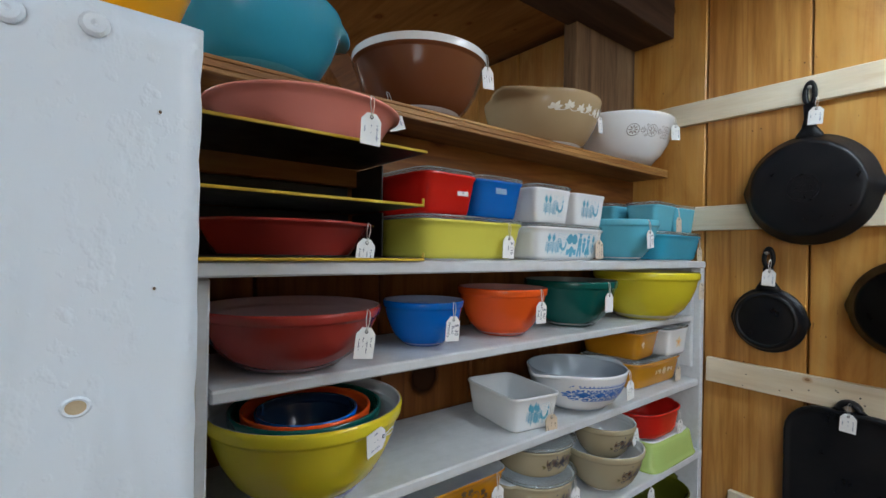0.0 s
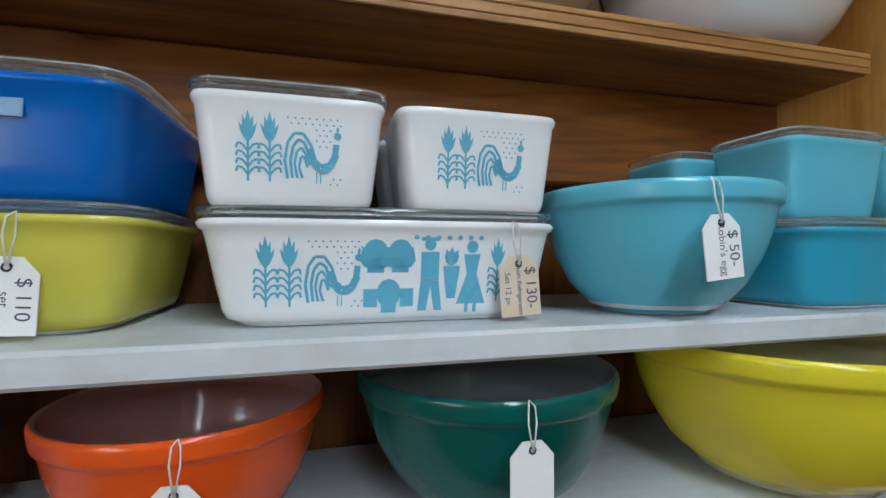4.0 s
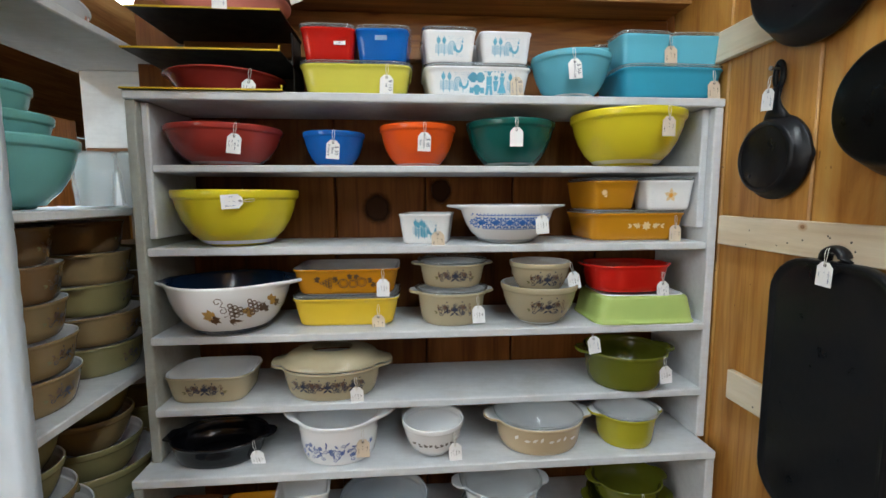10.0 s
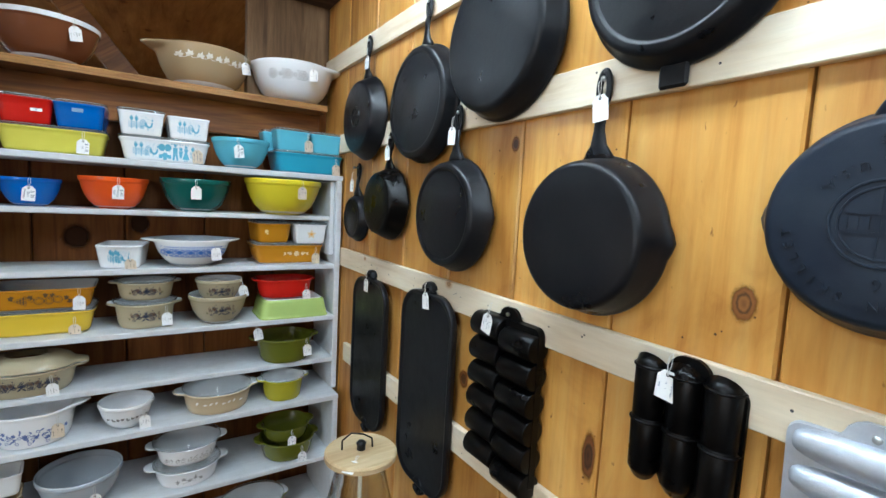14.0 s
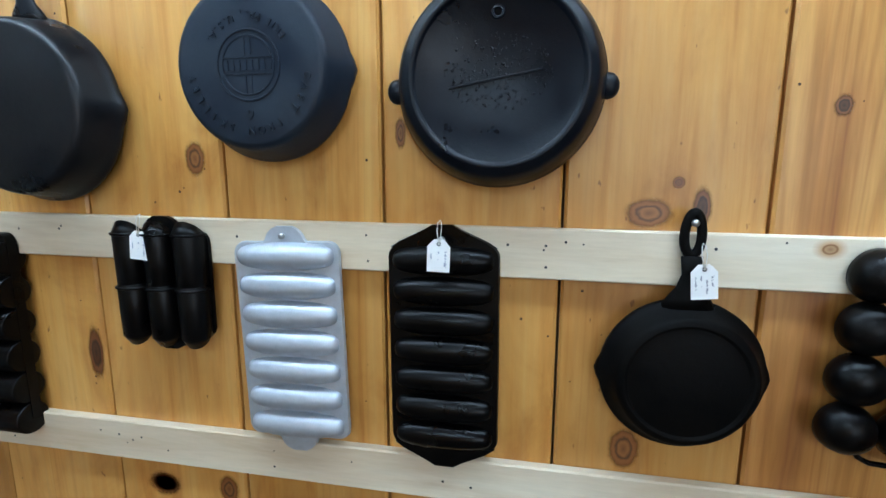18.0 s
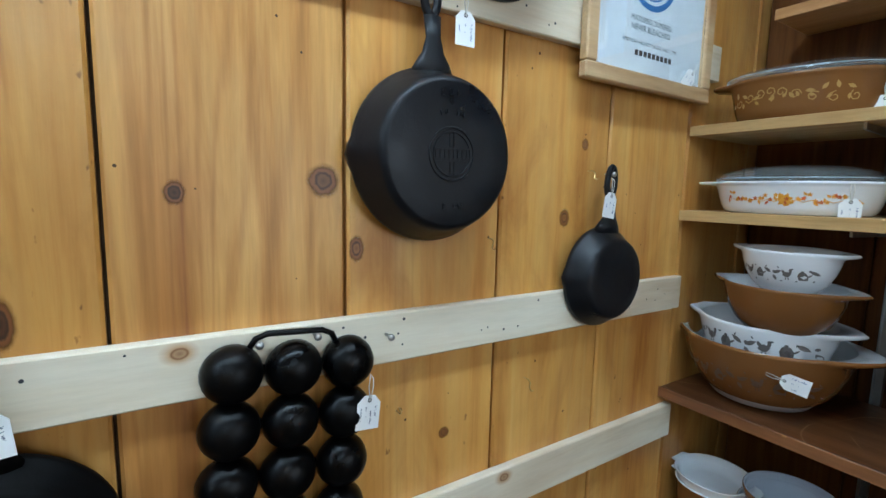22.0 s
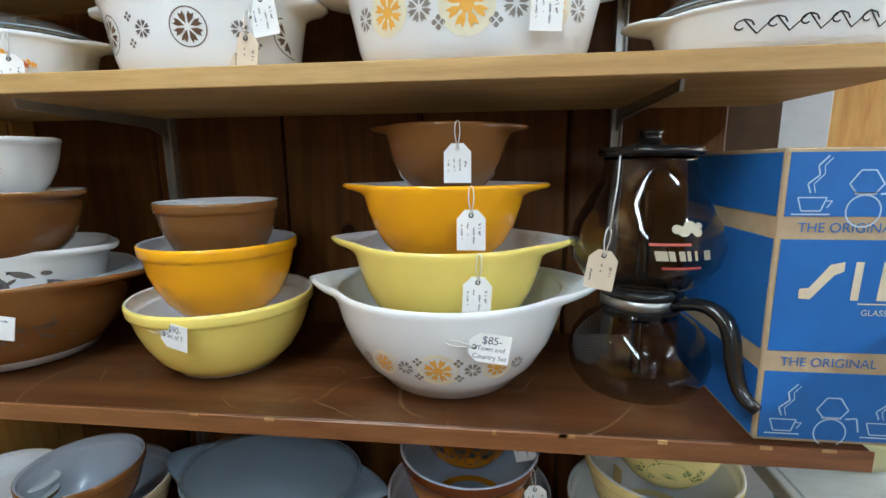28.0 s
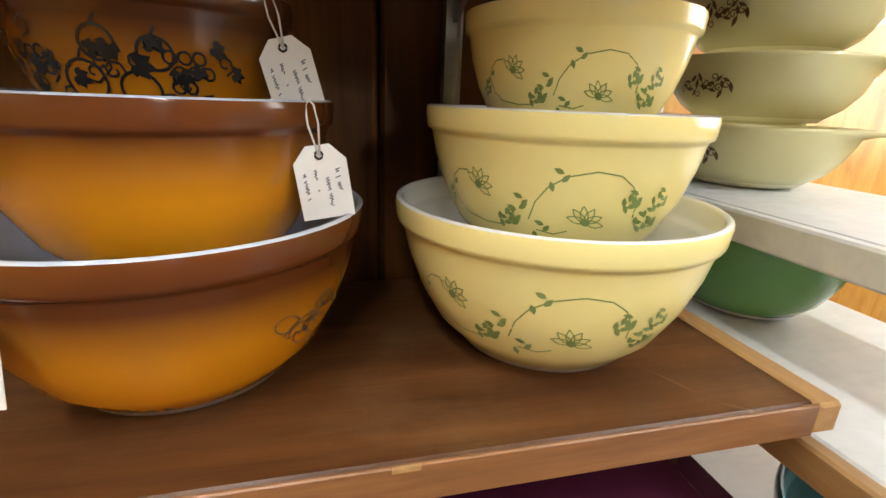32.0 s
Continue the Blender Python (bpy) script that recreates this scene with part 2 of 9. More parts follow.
def plain(name, color, rough=0.5, metal=0.0, var=0.18, scale=30.0, bumpy=0.0):
    m, nt, bs = nodes_of(name)
    v = coords(nt, (1, 1, 1), 1.0)
    a = noise_tex(nt, v, scale, 5, 0.6)
    col = mix(nt, ramp(nt, a, [(0.3, (1, 1, 1)), (0.7, (0, 0, 0))]), color, tuple(c * (1 - var) for c in color))
    nt.links.new(col, bs.inputs["Base Color"])
    nt.links.new(ramp(nt, a, [(0.3, (min(1, rough + 0.08),) * 3), (0.7, (max(0.02, rough - 0.06),) * 3)]), bs.inputs["Roughness"])
    bs.inputs["Metallic"].default_value = metal
    if bumpy:
        bump(nt, noise_tex(nt, v, scale * 6, 3, 0.6), bs, bumpy, 0.001)
    return m


def clear_glass(name, tint=(0.93, 0.96, 0.95), rough=0.02):
    m, nt, bs = nodes_of(name)
    bs.inputs["Base Color"].default_value = (*tint, 1)
    bs.inputs["Roughness"].default_value = rough
    bs.inputs["IOR"].default_value = 1.47
    bs.inputs["Transmission Weight"].default_value = 1.0
    return m


def glow(name, color, strength):
    m, nt, bs = nodes_of(name)
    bs.inputs["Base Color"].default_value = (0.9, 0.9, 0.9, 1)
    bs.inputs["Emission Color"].default_value = (*color, 1)
    bs.inputs["Emission Strength"].default_value = strength
    return m


def iron(name, color, rough, sheen=0.2):
    m, nt, bs = nodes_of(name)
    v = coords(nt, (1, 1, 1), 1.0)
    a = noise_tex(nt, v, 14, 5, 0.6)
    b = noise_tex(nt, v, 420, 3, 0.7)
    nt.links.new(mix(nt, ramp(nt, a, [(0.35, (0, 0, 0)), (0.75, (0.7,) * 3)]), color, (color[0] * 3.2, color[1] * 2.6, color[2] * 1.9)), bs.inputs["Base Color"])
    nt.links.new(ramp(nt, a, [(0.3, (rough - 0.12,) * 3), (0.75, (rough + 0.16,) * 3)]), bs.inputs["Roughness"])
    bs.inputs["Specular IOR Level"].default_value = sheen
    soft = noise_tex(nt, v, 55, 4, 0.65)
    bump(nt, mix(nt, 0.75, b, soft), bs, 0.5, 0.0012)
    return m


PINE = wood("varnished_pine", (0.88, 0.555, 0.185), (0.84, 0.465, 0.118), (0.64, 0.285, 0.048), "z", 0.30, knots=0.0, tone=0.34, grain=0.35, rings=0.14, cloud=0.75)
PINE_RED = wood("streaky_red_pine", (0.72, 0.41, 0.125), (0.52, 0.245, 0.055), (0.24, 0.08, 0.014), "z", 0.32, knots=0.0, tone=0.0, grain=0.9, fine=0.75, rings=0.3)
# red-brown pine, its base lowered further for shade behind the shelves
PINE_DARK = wood("shaded_red_pine", (0.30, 0.115, 0.026), (0.20, 0.070, 0.014), (0.10, 0.032, 0.007), "z", 0.45, knots=0.0, rings=0.3, gloss=0.2)
BATTEN = wood("bare_spruce", (0.87, 0.81, 0.66), (0.83, 0.75, 0.58), (0.72, 0.6, 0.42), "y", 0.6, knots=0.12, tone=0.06, grain=0.4)
CEIL_WOOD = wood("ceiling_boards", (0.6, 0.34, 0.13), (0.48, 0.25, 0.085), (0.32, 0.14, 0.045), "y", 0.5, knots=0.3, tone=0.3)
ROUGH_WOOD = wood("rough_sawn_board", (0.3, 0.19, 0.1), (0.2, 0.12, 0.06), (0.1, 0.055, 0.03), "z", 0.75, grain=1.4)
BEAM_WOOD = wood("dark_beam", (0.11, 0.055, 0.03), (0.07, 0.033, 0.018), (0.035, 0.016, 0.01), "x", 0.7)
C_PINE = wood("brown_pine_backing", (0.23, 0.093, 0.019), (0.14, 0.051, 0.0095), (0.07, 0.024, 0.005), "z", 0.42, knots=0.0, rings=0.3, gloss=0.2)
PLY = wood("stained_plywood", (0.46, 0.205, 0.048), (0.30, 0.115, 0.022), (0.09, 0.03, 0.006), "x", 0.38, knots=0.05, fine=0.5, grain=1.3, rings=0.45, gloss=0.35)
PLY_EDGE = wood("plywood_edge", (0.6, 0.34, 0.11), (0.47, 0.24, 0.07), (0.2, 0.085, 0.022), "x", 0.5, fine=1.5, grain=1.4)
CHIP = wood("tan_board", (0.64, 0.43, 0.18), (0.57, 0.365, 0.14), (0.47, 0.28, 0.095), "x", 0.5, fine=1.6)
PINE_SHELF = wood("pine_shelf", (0.58, 0.31, 0.11), (0.48, 0.23, 0.07), (0.3, 0.13, 0.035), "x", 0.45, knots=0.1)
BROWN = wood("brown_stained_shelf", (0.155, 0.060, 0.020), (0.098, 0.036, 0.012), (0.05, 0.018, 0.006), "x", 0.3, grain=1.0, tone=0.0, gloss=0.3)


def scuffed(m, color, much):
    """Fine pale scratches and rubbed patches over a finish."""
    nt = m.node_tree
    bs = nt.nodes["Principled BSDF"]
    src = bs.inputs["Base Color"].links[0].from_socket
    v = coords(nt, (1, 1, 1), 1.0)
    for scale, gate in ((3.5, 6.0), (6.0, 11.0)):
        thin = ramp(nt, noise_tex(nt, v, scale, 1, 0.4), [(0.496, (0, 0, 0)), (0.5, (much,) * 3), (0.504, (0, 0, 0))])
        src = mix(nt, mix(nt, 1.0, thin, ramp(nt, noise_tex(nt, v, gate, 2), [(0.5, (0, 0, 0)), (0.6, (1, 1, 1))]), "MULTIPLY"), src, color)
    rub = ramp(nt, noise_tex(nt, v, 9, 6, 0.7), [(0.5, (0, 0, 0)), (0.75, (much * 0.35,) * 3)])
    nt.links.new(mix(nt, rub, src, color), bs.inputs["Base Color"])


scuffed(BROWN, (0.30, 0.19, 0.10), 0.62)
# same brown stain made lighter, as light painted onto the front edges
BROWN_LIT_EDGE = wood("brown_lit_edge", (0.30, 0.13, 0.05), (0.22, 0.09, 0.033), (0.13, 0.05, 0.018), "x", 0.35, grain=1.0, tone=0.0, fine=1.6)
BARE_END = wood("bare_end_grain", (0.62, 0.4, 0.2), (0.5, 0.29, 0.12), (0.36, 0.18, 0.07), "y", 0.6)
WHITE = painted("white_shelf_paint", (0.62, 0.64, 0.66), (0.46, 0.44, 0.40), 0.5, 0.5, 6)
WHITE_ROUGH = lumpy_paint("thick_white_paint", (0.68, 0.76, 0.84), (0.52, 0.58, 0.63))
# worn white paint, greyed for the shade on the left panels
SHADED_PAINT = painted("shaded_worn_paint", (0.36, 0.36, 0.32), (0.2, 0.18, 0.14), 0.55, 0.6, 8)
IRON = iron("seasoned_cast_iron", (0.0038, 0.0046, 0.0068), 0.37, 0.25)
IRON_GLOSS = iron("oiled_cast_iron", (0.0008, 0.0008, 0.001), 0.33, 0.16)
IRON_GREY = iron("cleaned_cast_iron", (0.008, 0.0135, 0.025), 0.42, 0.22)
IRON_OLD = iron("old_blue_black_iron", (0.0016, 0.003, 0.0065), 0.36, 0.22)
ALU = plain("cast_aluminium", (0.52, 0.56, 0.62), 0.48, 0.55, 0.14, 60, 0.25)
STEEL = plain("zinc_steel", (0.55, 0.55, 0.53), 0.35, 1.0)
BRASS = plain("brass_hook", (0.6, 0.43, 0.18), 0.3, 1.0)
TAG = plain("tag_card", (0.86, 0.86, 0.85), 0.6, 0.0, 0.06)
TAG_OLD = plain("yellowed_tag_card", (0.68, 0.56, 0.42), 0.65, 0.0, 0.12)
STRING = plain("cotton_string", (0.8, 0.78, 0.73), 0.8)
INK = plain("blue_ink", (0.07, 0.08, 0.15), 0.6)
INK_BLACK = plain("black_ink", (0.03, 0.03, 0.035), 0.6)
GLASS = clear_glass("clear_glass")
COVER_GLASS = clear_glass("cover_glass", (0.22, 0.24, 0.24), 0.05)
for _n, _v in (("IOR", 1.5), ("Transmission Weight", 0.0), ("Alpha", 0.2), ("Specular IOR Level", 1.0)):
    COVER_GLASS.node_tree.nodes["Principled BSDF"].inputs[_n].default_value = _v
POT_GLASS = clear_glass("smoky_glass", (0.62, 0.60, 0.58))
PANE = clear_glass("frame_pane", (0.98, 0.98, 0.98), 0.01)
BLACK_PLASTIC = plain("black_bakelite", (0.012, 0.012, 0.013), 0.22)
DARK = plain("gap_shadow_board", (0.09, 0.05, 0.025), 0.9)

WHITE_OPAL = opal("white_opal", (0.84, 0.85, 0.86), 0.12)
C = {
    "red": (0.56, 0.014, 0.009), "blue": (0.001, 0.125, 0.48), "yellow": (0.72, 0.6, 0.03), "citron": (0.64, 0.59, 0.09),
    "turq": (0.12, 0.47, 0.60), "turq_deep": (0.035, 0.33, 0.48), "brick": (0.35, 0.038, 0.03), "orange": (0.8, 0.1, 0.012),
    "green": (0.002, 0.092, 0.076), "gold": (0.52, 0.22, 0.012), "amber": (0.9, 0.41, 0.011), "tan": (0.42, 0.36, 0.235),
    "lime": (0.42, 0.56, 0.17), "olive": (0.115, 0.125, 0.012), "olive_y": (0.38, 0.35, 0.025), "choc": (0.17, 0.055, 0.022),
    "brown": (0.21, 0.088, 0.025), "pink": (0.90, 0.31, 0.25), "pear": (0.60, 0.57, 0.32), "butter": (0.90, 0.80, 0.36), "citrine": (0.62, 0.57, 0.15), "cream": (0.74, 0.66, 0.46),
    "buttercream": (0.80, 0.76, 0.52), "lemon": (0.92, 0.74, 0.19), "cobalt": (0.004, 0.11, 0.68), "jade": (0.15, 0.42, 0.40), "navy": (0.01, 0.03, 0.075),
    "black": (0.005, 0.005, 0.007), "fawn": (0.44, 0.32, 0.18), "mustard": (0.72, 0.5, 0.04),
    "grey": (0.45, 0.5, 0.55), "aqua": (0.2, 0.48, 0.55), "pale_olive": (0.3, 0.33, 0.12), "sand": (0.55, 0.43, 0.27),
}
OP = {k: opal(k + "_opal", v) for k, v in C.items()}
OP["old_orchard"] = opal("brown_to_orange_opal", (0.80, 0.31, 0.014), 0.14, fade=(0.028, 0.088, (0.12, 0.033, 0.010)))
OP["orchard_small"] = opal("dark_brown_to_orange_opal", (0.70, 0.27, 0.016), 0.14, fade=(0.004, 0.066, (0.09, 0.026, 0.009)))
INKS = {k: plain(k + "_print", v, 0.3, 0.0, 0.1) for k, v in {
    "navy": (0.02, 0.03, 0.062), "moss": (0.16, 0.14, 0.05), "umber": (0.10, 0.05, 0.02), "iris": (0.13, 0.19, 0.42), "silver": (0.36, 0.36, 0.35),
    "turq": (0.12, 0.42, 0.58), "brown": (0.13, 0.07, 0.04), "black": (0.02, 0.02, 0.022), "blue": (0.045, 0.19, 0.6),
    "orange": (0.84, 0.39, 0.05), "rust": (0.62, 0.14, 0.04), "green": (0.13, 0.22, 0.03), "gold": (0.45, 0.26, 0.07),
    "white": (0.8, 0.76, 0.68), "grey": (0.16, 0.14, 0.13), "red": (0.5, 0.08, 0.06), "taupe": (0.27, 0.2, 0.13), "vine": (0.22, 0.30, 0.09), "pale": (0.82, 0.62, 0.36), "stone": (0.27, 0.24, 0.21), "amber": (0.9, 0.47, 0.08), "halo": (0.86, 0.80, 0.62), "steel": (0.12, 0.16, 0.3)}.items()}


# ---- mesh helpers ----
def mesh_from(name, verts, faces, mats, idx=None, smooth=False):
    me = bpy.data.meshes.new(name)
    me.from_pydata(verts, [], faces)
    for m in mats:
        me.materials.append(m)
    if idx is not None:
        me.polygons.foreach_set("material_index", idx)
    if smooth:
        me.polygons.foreach_set("use_smooth", [True] * len(me.polygons))
    me.update()
    return me


def box_bm(bm, x0, x1, y0, y1, z0, z1, bevel=0.0):
    made = bmesh.ops.create_cube(bm, size=1.0)["verts"]
    for v in made:
        v.co = Vector(((x0 + x1) / 2 + v.co.x * (x1 - x0), (y0 + y1) / 2 + v.co.y * (y1 - y0), (z0 + z1) / 2 + v.co.z * (z1 - z0)))
    if bevel:
        edges = list({e for v in made for e in v.link_edges})
        bmesh.ops.bevel(bm, geom=edges, offset=bevel, segments=1, affect="EDGES", profile=0.5)


def part(name, bm, material, parent=None, label="", smooth=False, m=None):
    """One mesh object from a bmesh, under a thing where one is given."""
    bmesh.ops.recalc_face_normals(bm, faces=bm.faces)
    me = bpy.data.meshes.new(name)
    bm.to_mesh(me)
    bm.free()
    for mat in material if isinstance(material, (list, tuple)) else [material]:
        me.materials.append(mat)
    if smooth:
        me.polygons.foreach_set("use_smooth", [True] * len(me.polygons))
    ob = new(name, me)
    ob.parent = parent
    if m is not None:
        ob.matrix_basis = m
    if label:
        ob["label"] = label
    return ob


def board(name, x0, x1, y0, y1, z0, z1, material, parent=None, label="", bevel=0.0025):
    """A sawn board with eased edges, its origin at its middle (relative to its thing's origin)."""
    bm = bmesh.new()
    cx, cy, cz = (x0 + x1) / 2, (y0 + y1) / 2, (z0 + z1) / 2
    box_bm(bm, x0 - cx, x1 - cx, y0 - cy, y1 - cy, z0 - cz, z1 - cz, min(bevel, 0.3 * min(abs(x1 - x0), abs(y1 - y0), abs(z1 - z0))))
    return part(name, bm, material, parent, label, m=Matrix.Translation((cx, cy, cz)))


def empty(name, x=0, y=0, z=0, rz=0):
    ob = new(name)
    ob.matrix_basis = pose(x, y, z, 0, 0, rz)
    ob.empty_display_size = 0.05
    return ob


def tube(bm, pts, radius, sides=6, closed=False, flat=1.0):
    """A round bar along points; radius may be a list."""
    rings = []
    n = len(pts)
    up = Vector((0, 0, 1))
    for i, p in enumerate(pts):
        p = Vector(p)
        a = Vector(pts[(i - 1) % n] if closed or i else pts[0])
        b = Vector(pts[(i + 1) % n] if closed or i < n - 1 else pts[-1])
        d = (b - a).normalized()
        u = d.cross(up)
        if u.length < 0.05:
            u = d.cross(Vector((1, 0, 0)))
        u.normalize()
        w = d.cross(u)
        r = radius[i] if isinstance(radius, (list, tuple)) else radius
        rings.append([bm.verts.new(p + (u * math.cos(k * math.tau / sides) + w * flat * math.sin(k * math.tau / sides)) * r) for k in range(sides)])
    m = n if closed else n - 1
    for i in range(m):
        q, s = rings[i], rings[(i + 1) % n]
        for k in range(sides):
            bm.faces.new((q[k], q[(k + 1) % sides], s[(k + 1) % sides], s[k]))
    if not closed:
        bm.faces.new(rings[0][::-1])
        bm.faces.new(rings[-1])


def lathe(bm, prof, n=32, squash=1.0, mat=None):
    """Turns (radius, z) points round z; ends on the axis are closed."""
    rings = []
    for r, z in prof:
        if r < 1e-5:
            rings.append([bm.verts.new((0, 0, z))])
        else:
            rings.append([bm.verts.new((r * math.cos(k * math.tau / n), squash * r * math.sin(k * math.tau / n), z)) for k in range(n)])
    for a, b in zip(rings, rings[1:]):
        for k in range(n):
            va = [a[k % len(a)], a[(k + 1) % n % len(a)]]
            vb = [b[(k + 1) % n % len(b)], b[k % len(b)]]
            vs = list(dict.fromkeys(va + vb))
            if len(vs) > 2:
                f = bm.faces.new(vs)
                if mat is not None:
                    f.material_index = mat


def text_mesh(s, size, material, depth=0.0):
    cu = bpy.data.curves.new("lettering", "FONT")
    cu.body, cu.size, cu.extrude = s, size, depth
    cu.align_x, cu.align_y = "CENTER", "CENTER"
    ob = bpy.data.objects.new("lettering", cu)
    scene.collection.objects.link(ob)
    me = bpy.data.meshes.new_from_object(ob.evaluated_get(bpy.context.evaluated_depsgraph_get()))
    bpy.data.objects.remove(ob)
    me.materials.clear()
    me.materials.append(material)
    return me


# ---- glass kitchenware ----
P_BOWL = [(0.37, 0.012, 0), (0.425, 0, 0), (0.45, 0.012, 0), (0.455, 0.035, 0), (0.58, 0.09, 0), (0.725, 0.24, 0), (0.84, 0.45, 0), (0.915, 0.66, 0), (0.95, 0.82, 0), (0.958, 0.84, 0),
          (0.985, 0.855, 0), (0.992, 0.88, 0), (1.0, 0.96, 0), (0.995, 0.99, 0), (0.98, 1.0, 0)]
P_CIND = [(0.40, 0.012, 0), (0.45, 0, 0), (0.475, 0.012, 0), (0.485, 0.03, 0), (0.60, 0.09, 0), (0.76, 0.26, 0), (0.875, 0.48, 0), (0.945, 0.70, 0), (0.975, 0.84, 0.02), (0.985, 0.89, 0.3),
          (0.995, 0.93, 0.9), (1.0, 0.96, 1.0), (0.998, 0.985, 1.0), (0.985, 1.0, 0.96)]
P_LARGE = [(0.76, 0.012, 0), (0.80, 0, 0), (0.812, 0.03, 0), (0.83, 0.042, 0), (0.866, 0.075, 0), (0.885, 0.15, 0), (0.915, 0.4, 0), (0.955, 0.78, 0), (0.97, 0.9, 0), (0.99, 0.925, 0), (1.0, 0.965, 0), (0.988, 1.0, 0)]
P_FRIDGE = [(0.74, 0.012, 0), (0.78, 0, 0), (0.80, 0.02, 0), (0.835, 0.05, 0), (0.858, 0.11, 0), (0.885, 0.3, 0), (0.935, 0.65, 0), (0.968, 0.9, 0), (0.99, 0.93, 0), (1.0, 0.97, 0), (0.985, 1.0, 0)]
P_CASS = [(0.70, 0.012, 0), (0.77, 0, 0), (0.81, 0.02, 0), (0.85, 0.08, 0), (0.89, 0.25, 0), (0.935, 0.6, 0), (0.965, 0.84, 0.02), (0.975, 0.88, 0.3), (0.99, 0.915, 0.92), (1.0, 0.945, 1.0),
          (0.998, 0.985, 1.0), (0.985, 1.0, 0.96)]
P_PIE = [(0.60, 0.03, 0), (0.68, 0, 0), (0.72, 0.05, 0), (0.80, 0.35, 0), (0.90, 0.78, 0), (0.955, 0.9, 0), (0.995, 0.93, 0), (1.0, 0.97, 0), (0.985, 1.0, 0)]
MESHES = {}


class Shape:
    """The outer form of a vessel: half sizes at the rim, height, profile, squareness, lugs (angle, half width, reach, point)."""

    def __init__(self, sx, sy, h, prof, p=2.0, lugs=(), wall=0.0045):
        self.sx, self.sy, self.h, self.prof, self.p, self.lugs, self.wall = sx, sy, h, prof, p, tuple(lugs), wall
        self.top = h

    def scale_at(self, zf):
        for (s0, z0, _), (s1, z1, _) in zip(self.prof[1:], self.prof[2:]):
            if z0 <= zf <= z1:
                return s0 + (s1 - s0) * (zf - z0) / max(1e-6, z1 - z0)
        return self.prof[-1][0]

    def ring(self, s, zf, lug, n):
        out = []
        for k in range(n):
            a = k * math.tau / n
            c, d = math.cos(a), math.sin(a)
            x = self.sx * math.copysign(abs(c) ** (2 / self.p), c) * s
            y = self.sy * math.copysign(abs(d) ** (2 / self.p), d) * s
            e = 0.0
            for at, half, reach, point in self.lugs:
                w = abs((a - at + math.pi) % math.tau - math.pi) / half
                if w < 1:
                    e = max(e, reach * ((1 - w) ** 1.1 if point else (1 - w ** 2.6) ** 0.8))
            if e and lug > 0:
                r = math.hypot(x, y)
                x, y = x * (1 + e * lug / r), y * (1 + e * lug / r)
            out.append((x, y, zf * self.h))
        return out

    def wrap(self, arc, zf):
        """The sideways place of a point that lies the length arc round from the middle of the front."""
        s, u, y, run = self.scale_at(zf), 0.0, None, 0.0
        for k in range(0, 41):
            t = 0.985 * math.sin(k * math.pi / 80)
            q = self.sy * s * (1 - t ** self.p) ** (1 / self.p)
            if y is not None:
                step = math.hypot(self.sx * s * t - u, q - y)
                if run + step >= abs(arc):
                    return math.copysign(u + (self.sx * s * t - u) * (abs(arc) - run) / step, arc)
                run += step
            u, y = self.sx * s * t, q
        return None

    def front(self, u, zf, lift=0.0):
        """The point of the front (-y) surface at sideways u and height fraction zf."""
        s = self.scale_at(zf)
        q = min(0.999, abs(u) / (self.sx * s))
        y = self.sy * s * (1 - q ** self.p) ** (1 / self.p)
        return Vector((u, -y - lift, zf * self.h))


def vessel_mesh(shape, outer, inner, rim_inner=False, n=56):
    key = (shape.sx, shape.sy, shape.h, id(shape.prof), shape.p, shape.lugs, outer.name, inner.name, rim_inner)
    if key in MESHES:
        return MESHES[key]
    if shape.p > 2.5:
        n = 72
    w = shape.wall / min(shape.sx, shape.sy)
    rows = [(s, z, l, 0) for s, z, l in shape.prof]
    inn = [(s - w * (0.5 if i == 0 else 1.0), z - (0.012 if i else 0.004), l * (0.8 if i == 0 else 0.0), 1) for i, (s, z, l) in enumerate([r for r in shape.prof[::-1] if r[1] >= 0.095 or r[0] > 0.9][:])]
    inn = [inn[0]] + [(s, max(z, 0.06), l, k) for s, z, l, k in inn[1:] if z > 0.03]
    inn.append((inn[-1][0] * 0.8, 0.05, 0, 1))
    rows += inn
    verts, faces, idx = [], [], []
    for s, z, l, k in rows:
        verts += shape.ring(s, z, l, n)
    m = len(rows)
    last_out = len(shape.prof) - 1
    for i in range(m - 1):
        for k in range(n):
            faces.append((i * n + k, i * n + (k + 1) % n, (i + 1) * n + (k + 1) % n, (i + 1) * n + k))
            inside = i >= last_out or (rim_inner and i >= last_out - int(rim_inner)) or i < 2
            idx.append(1 if inside else 0)
    verts += [(0, 0, 0.014 * shape.h), (0, 0, 0.05 * shape.h)]
    for k in range(n):
        faces.append(((k + 1) % n, k, m * n))
        faces.append(((m - 1) * n + k, (m - 1) * n + (k + 1) % n, m * n + 1))
        idx += [1, 1]
    pair = []
    for q, mat in ((0, outer), (1, inner)):
        use = [f for f, k in zip(faces, idx) if k == q]
        keep = {v: i for i, v in enumerate(sorted({v for f in use for v in f}))}
        pair.append(mesh_from("body" if q == 0 else "lining", [verts[v] for v in keep], [tuple(keep[v] for v in f) for f in use], [mat], None, True))
    MESHES[key] = pair
    return pair


def repaint(th, shape, outer, inner, rim_inner=False):
    for ob, me in zip(th.children[:2], vessel_mesh(shape, outer, inner, rim_inner)):
        ob.data = me


# flat motifs: lists of polygons in metres round (0, 0)
def poly_disc(r, n=14, cx=0, cy=0, sy=1.0):
    return [[(cx + r * math.cos(k * math.tau / n), cy + sy * r * math.sin(k * math.tau / n)) for k in range(n)]]


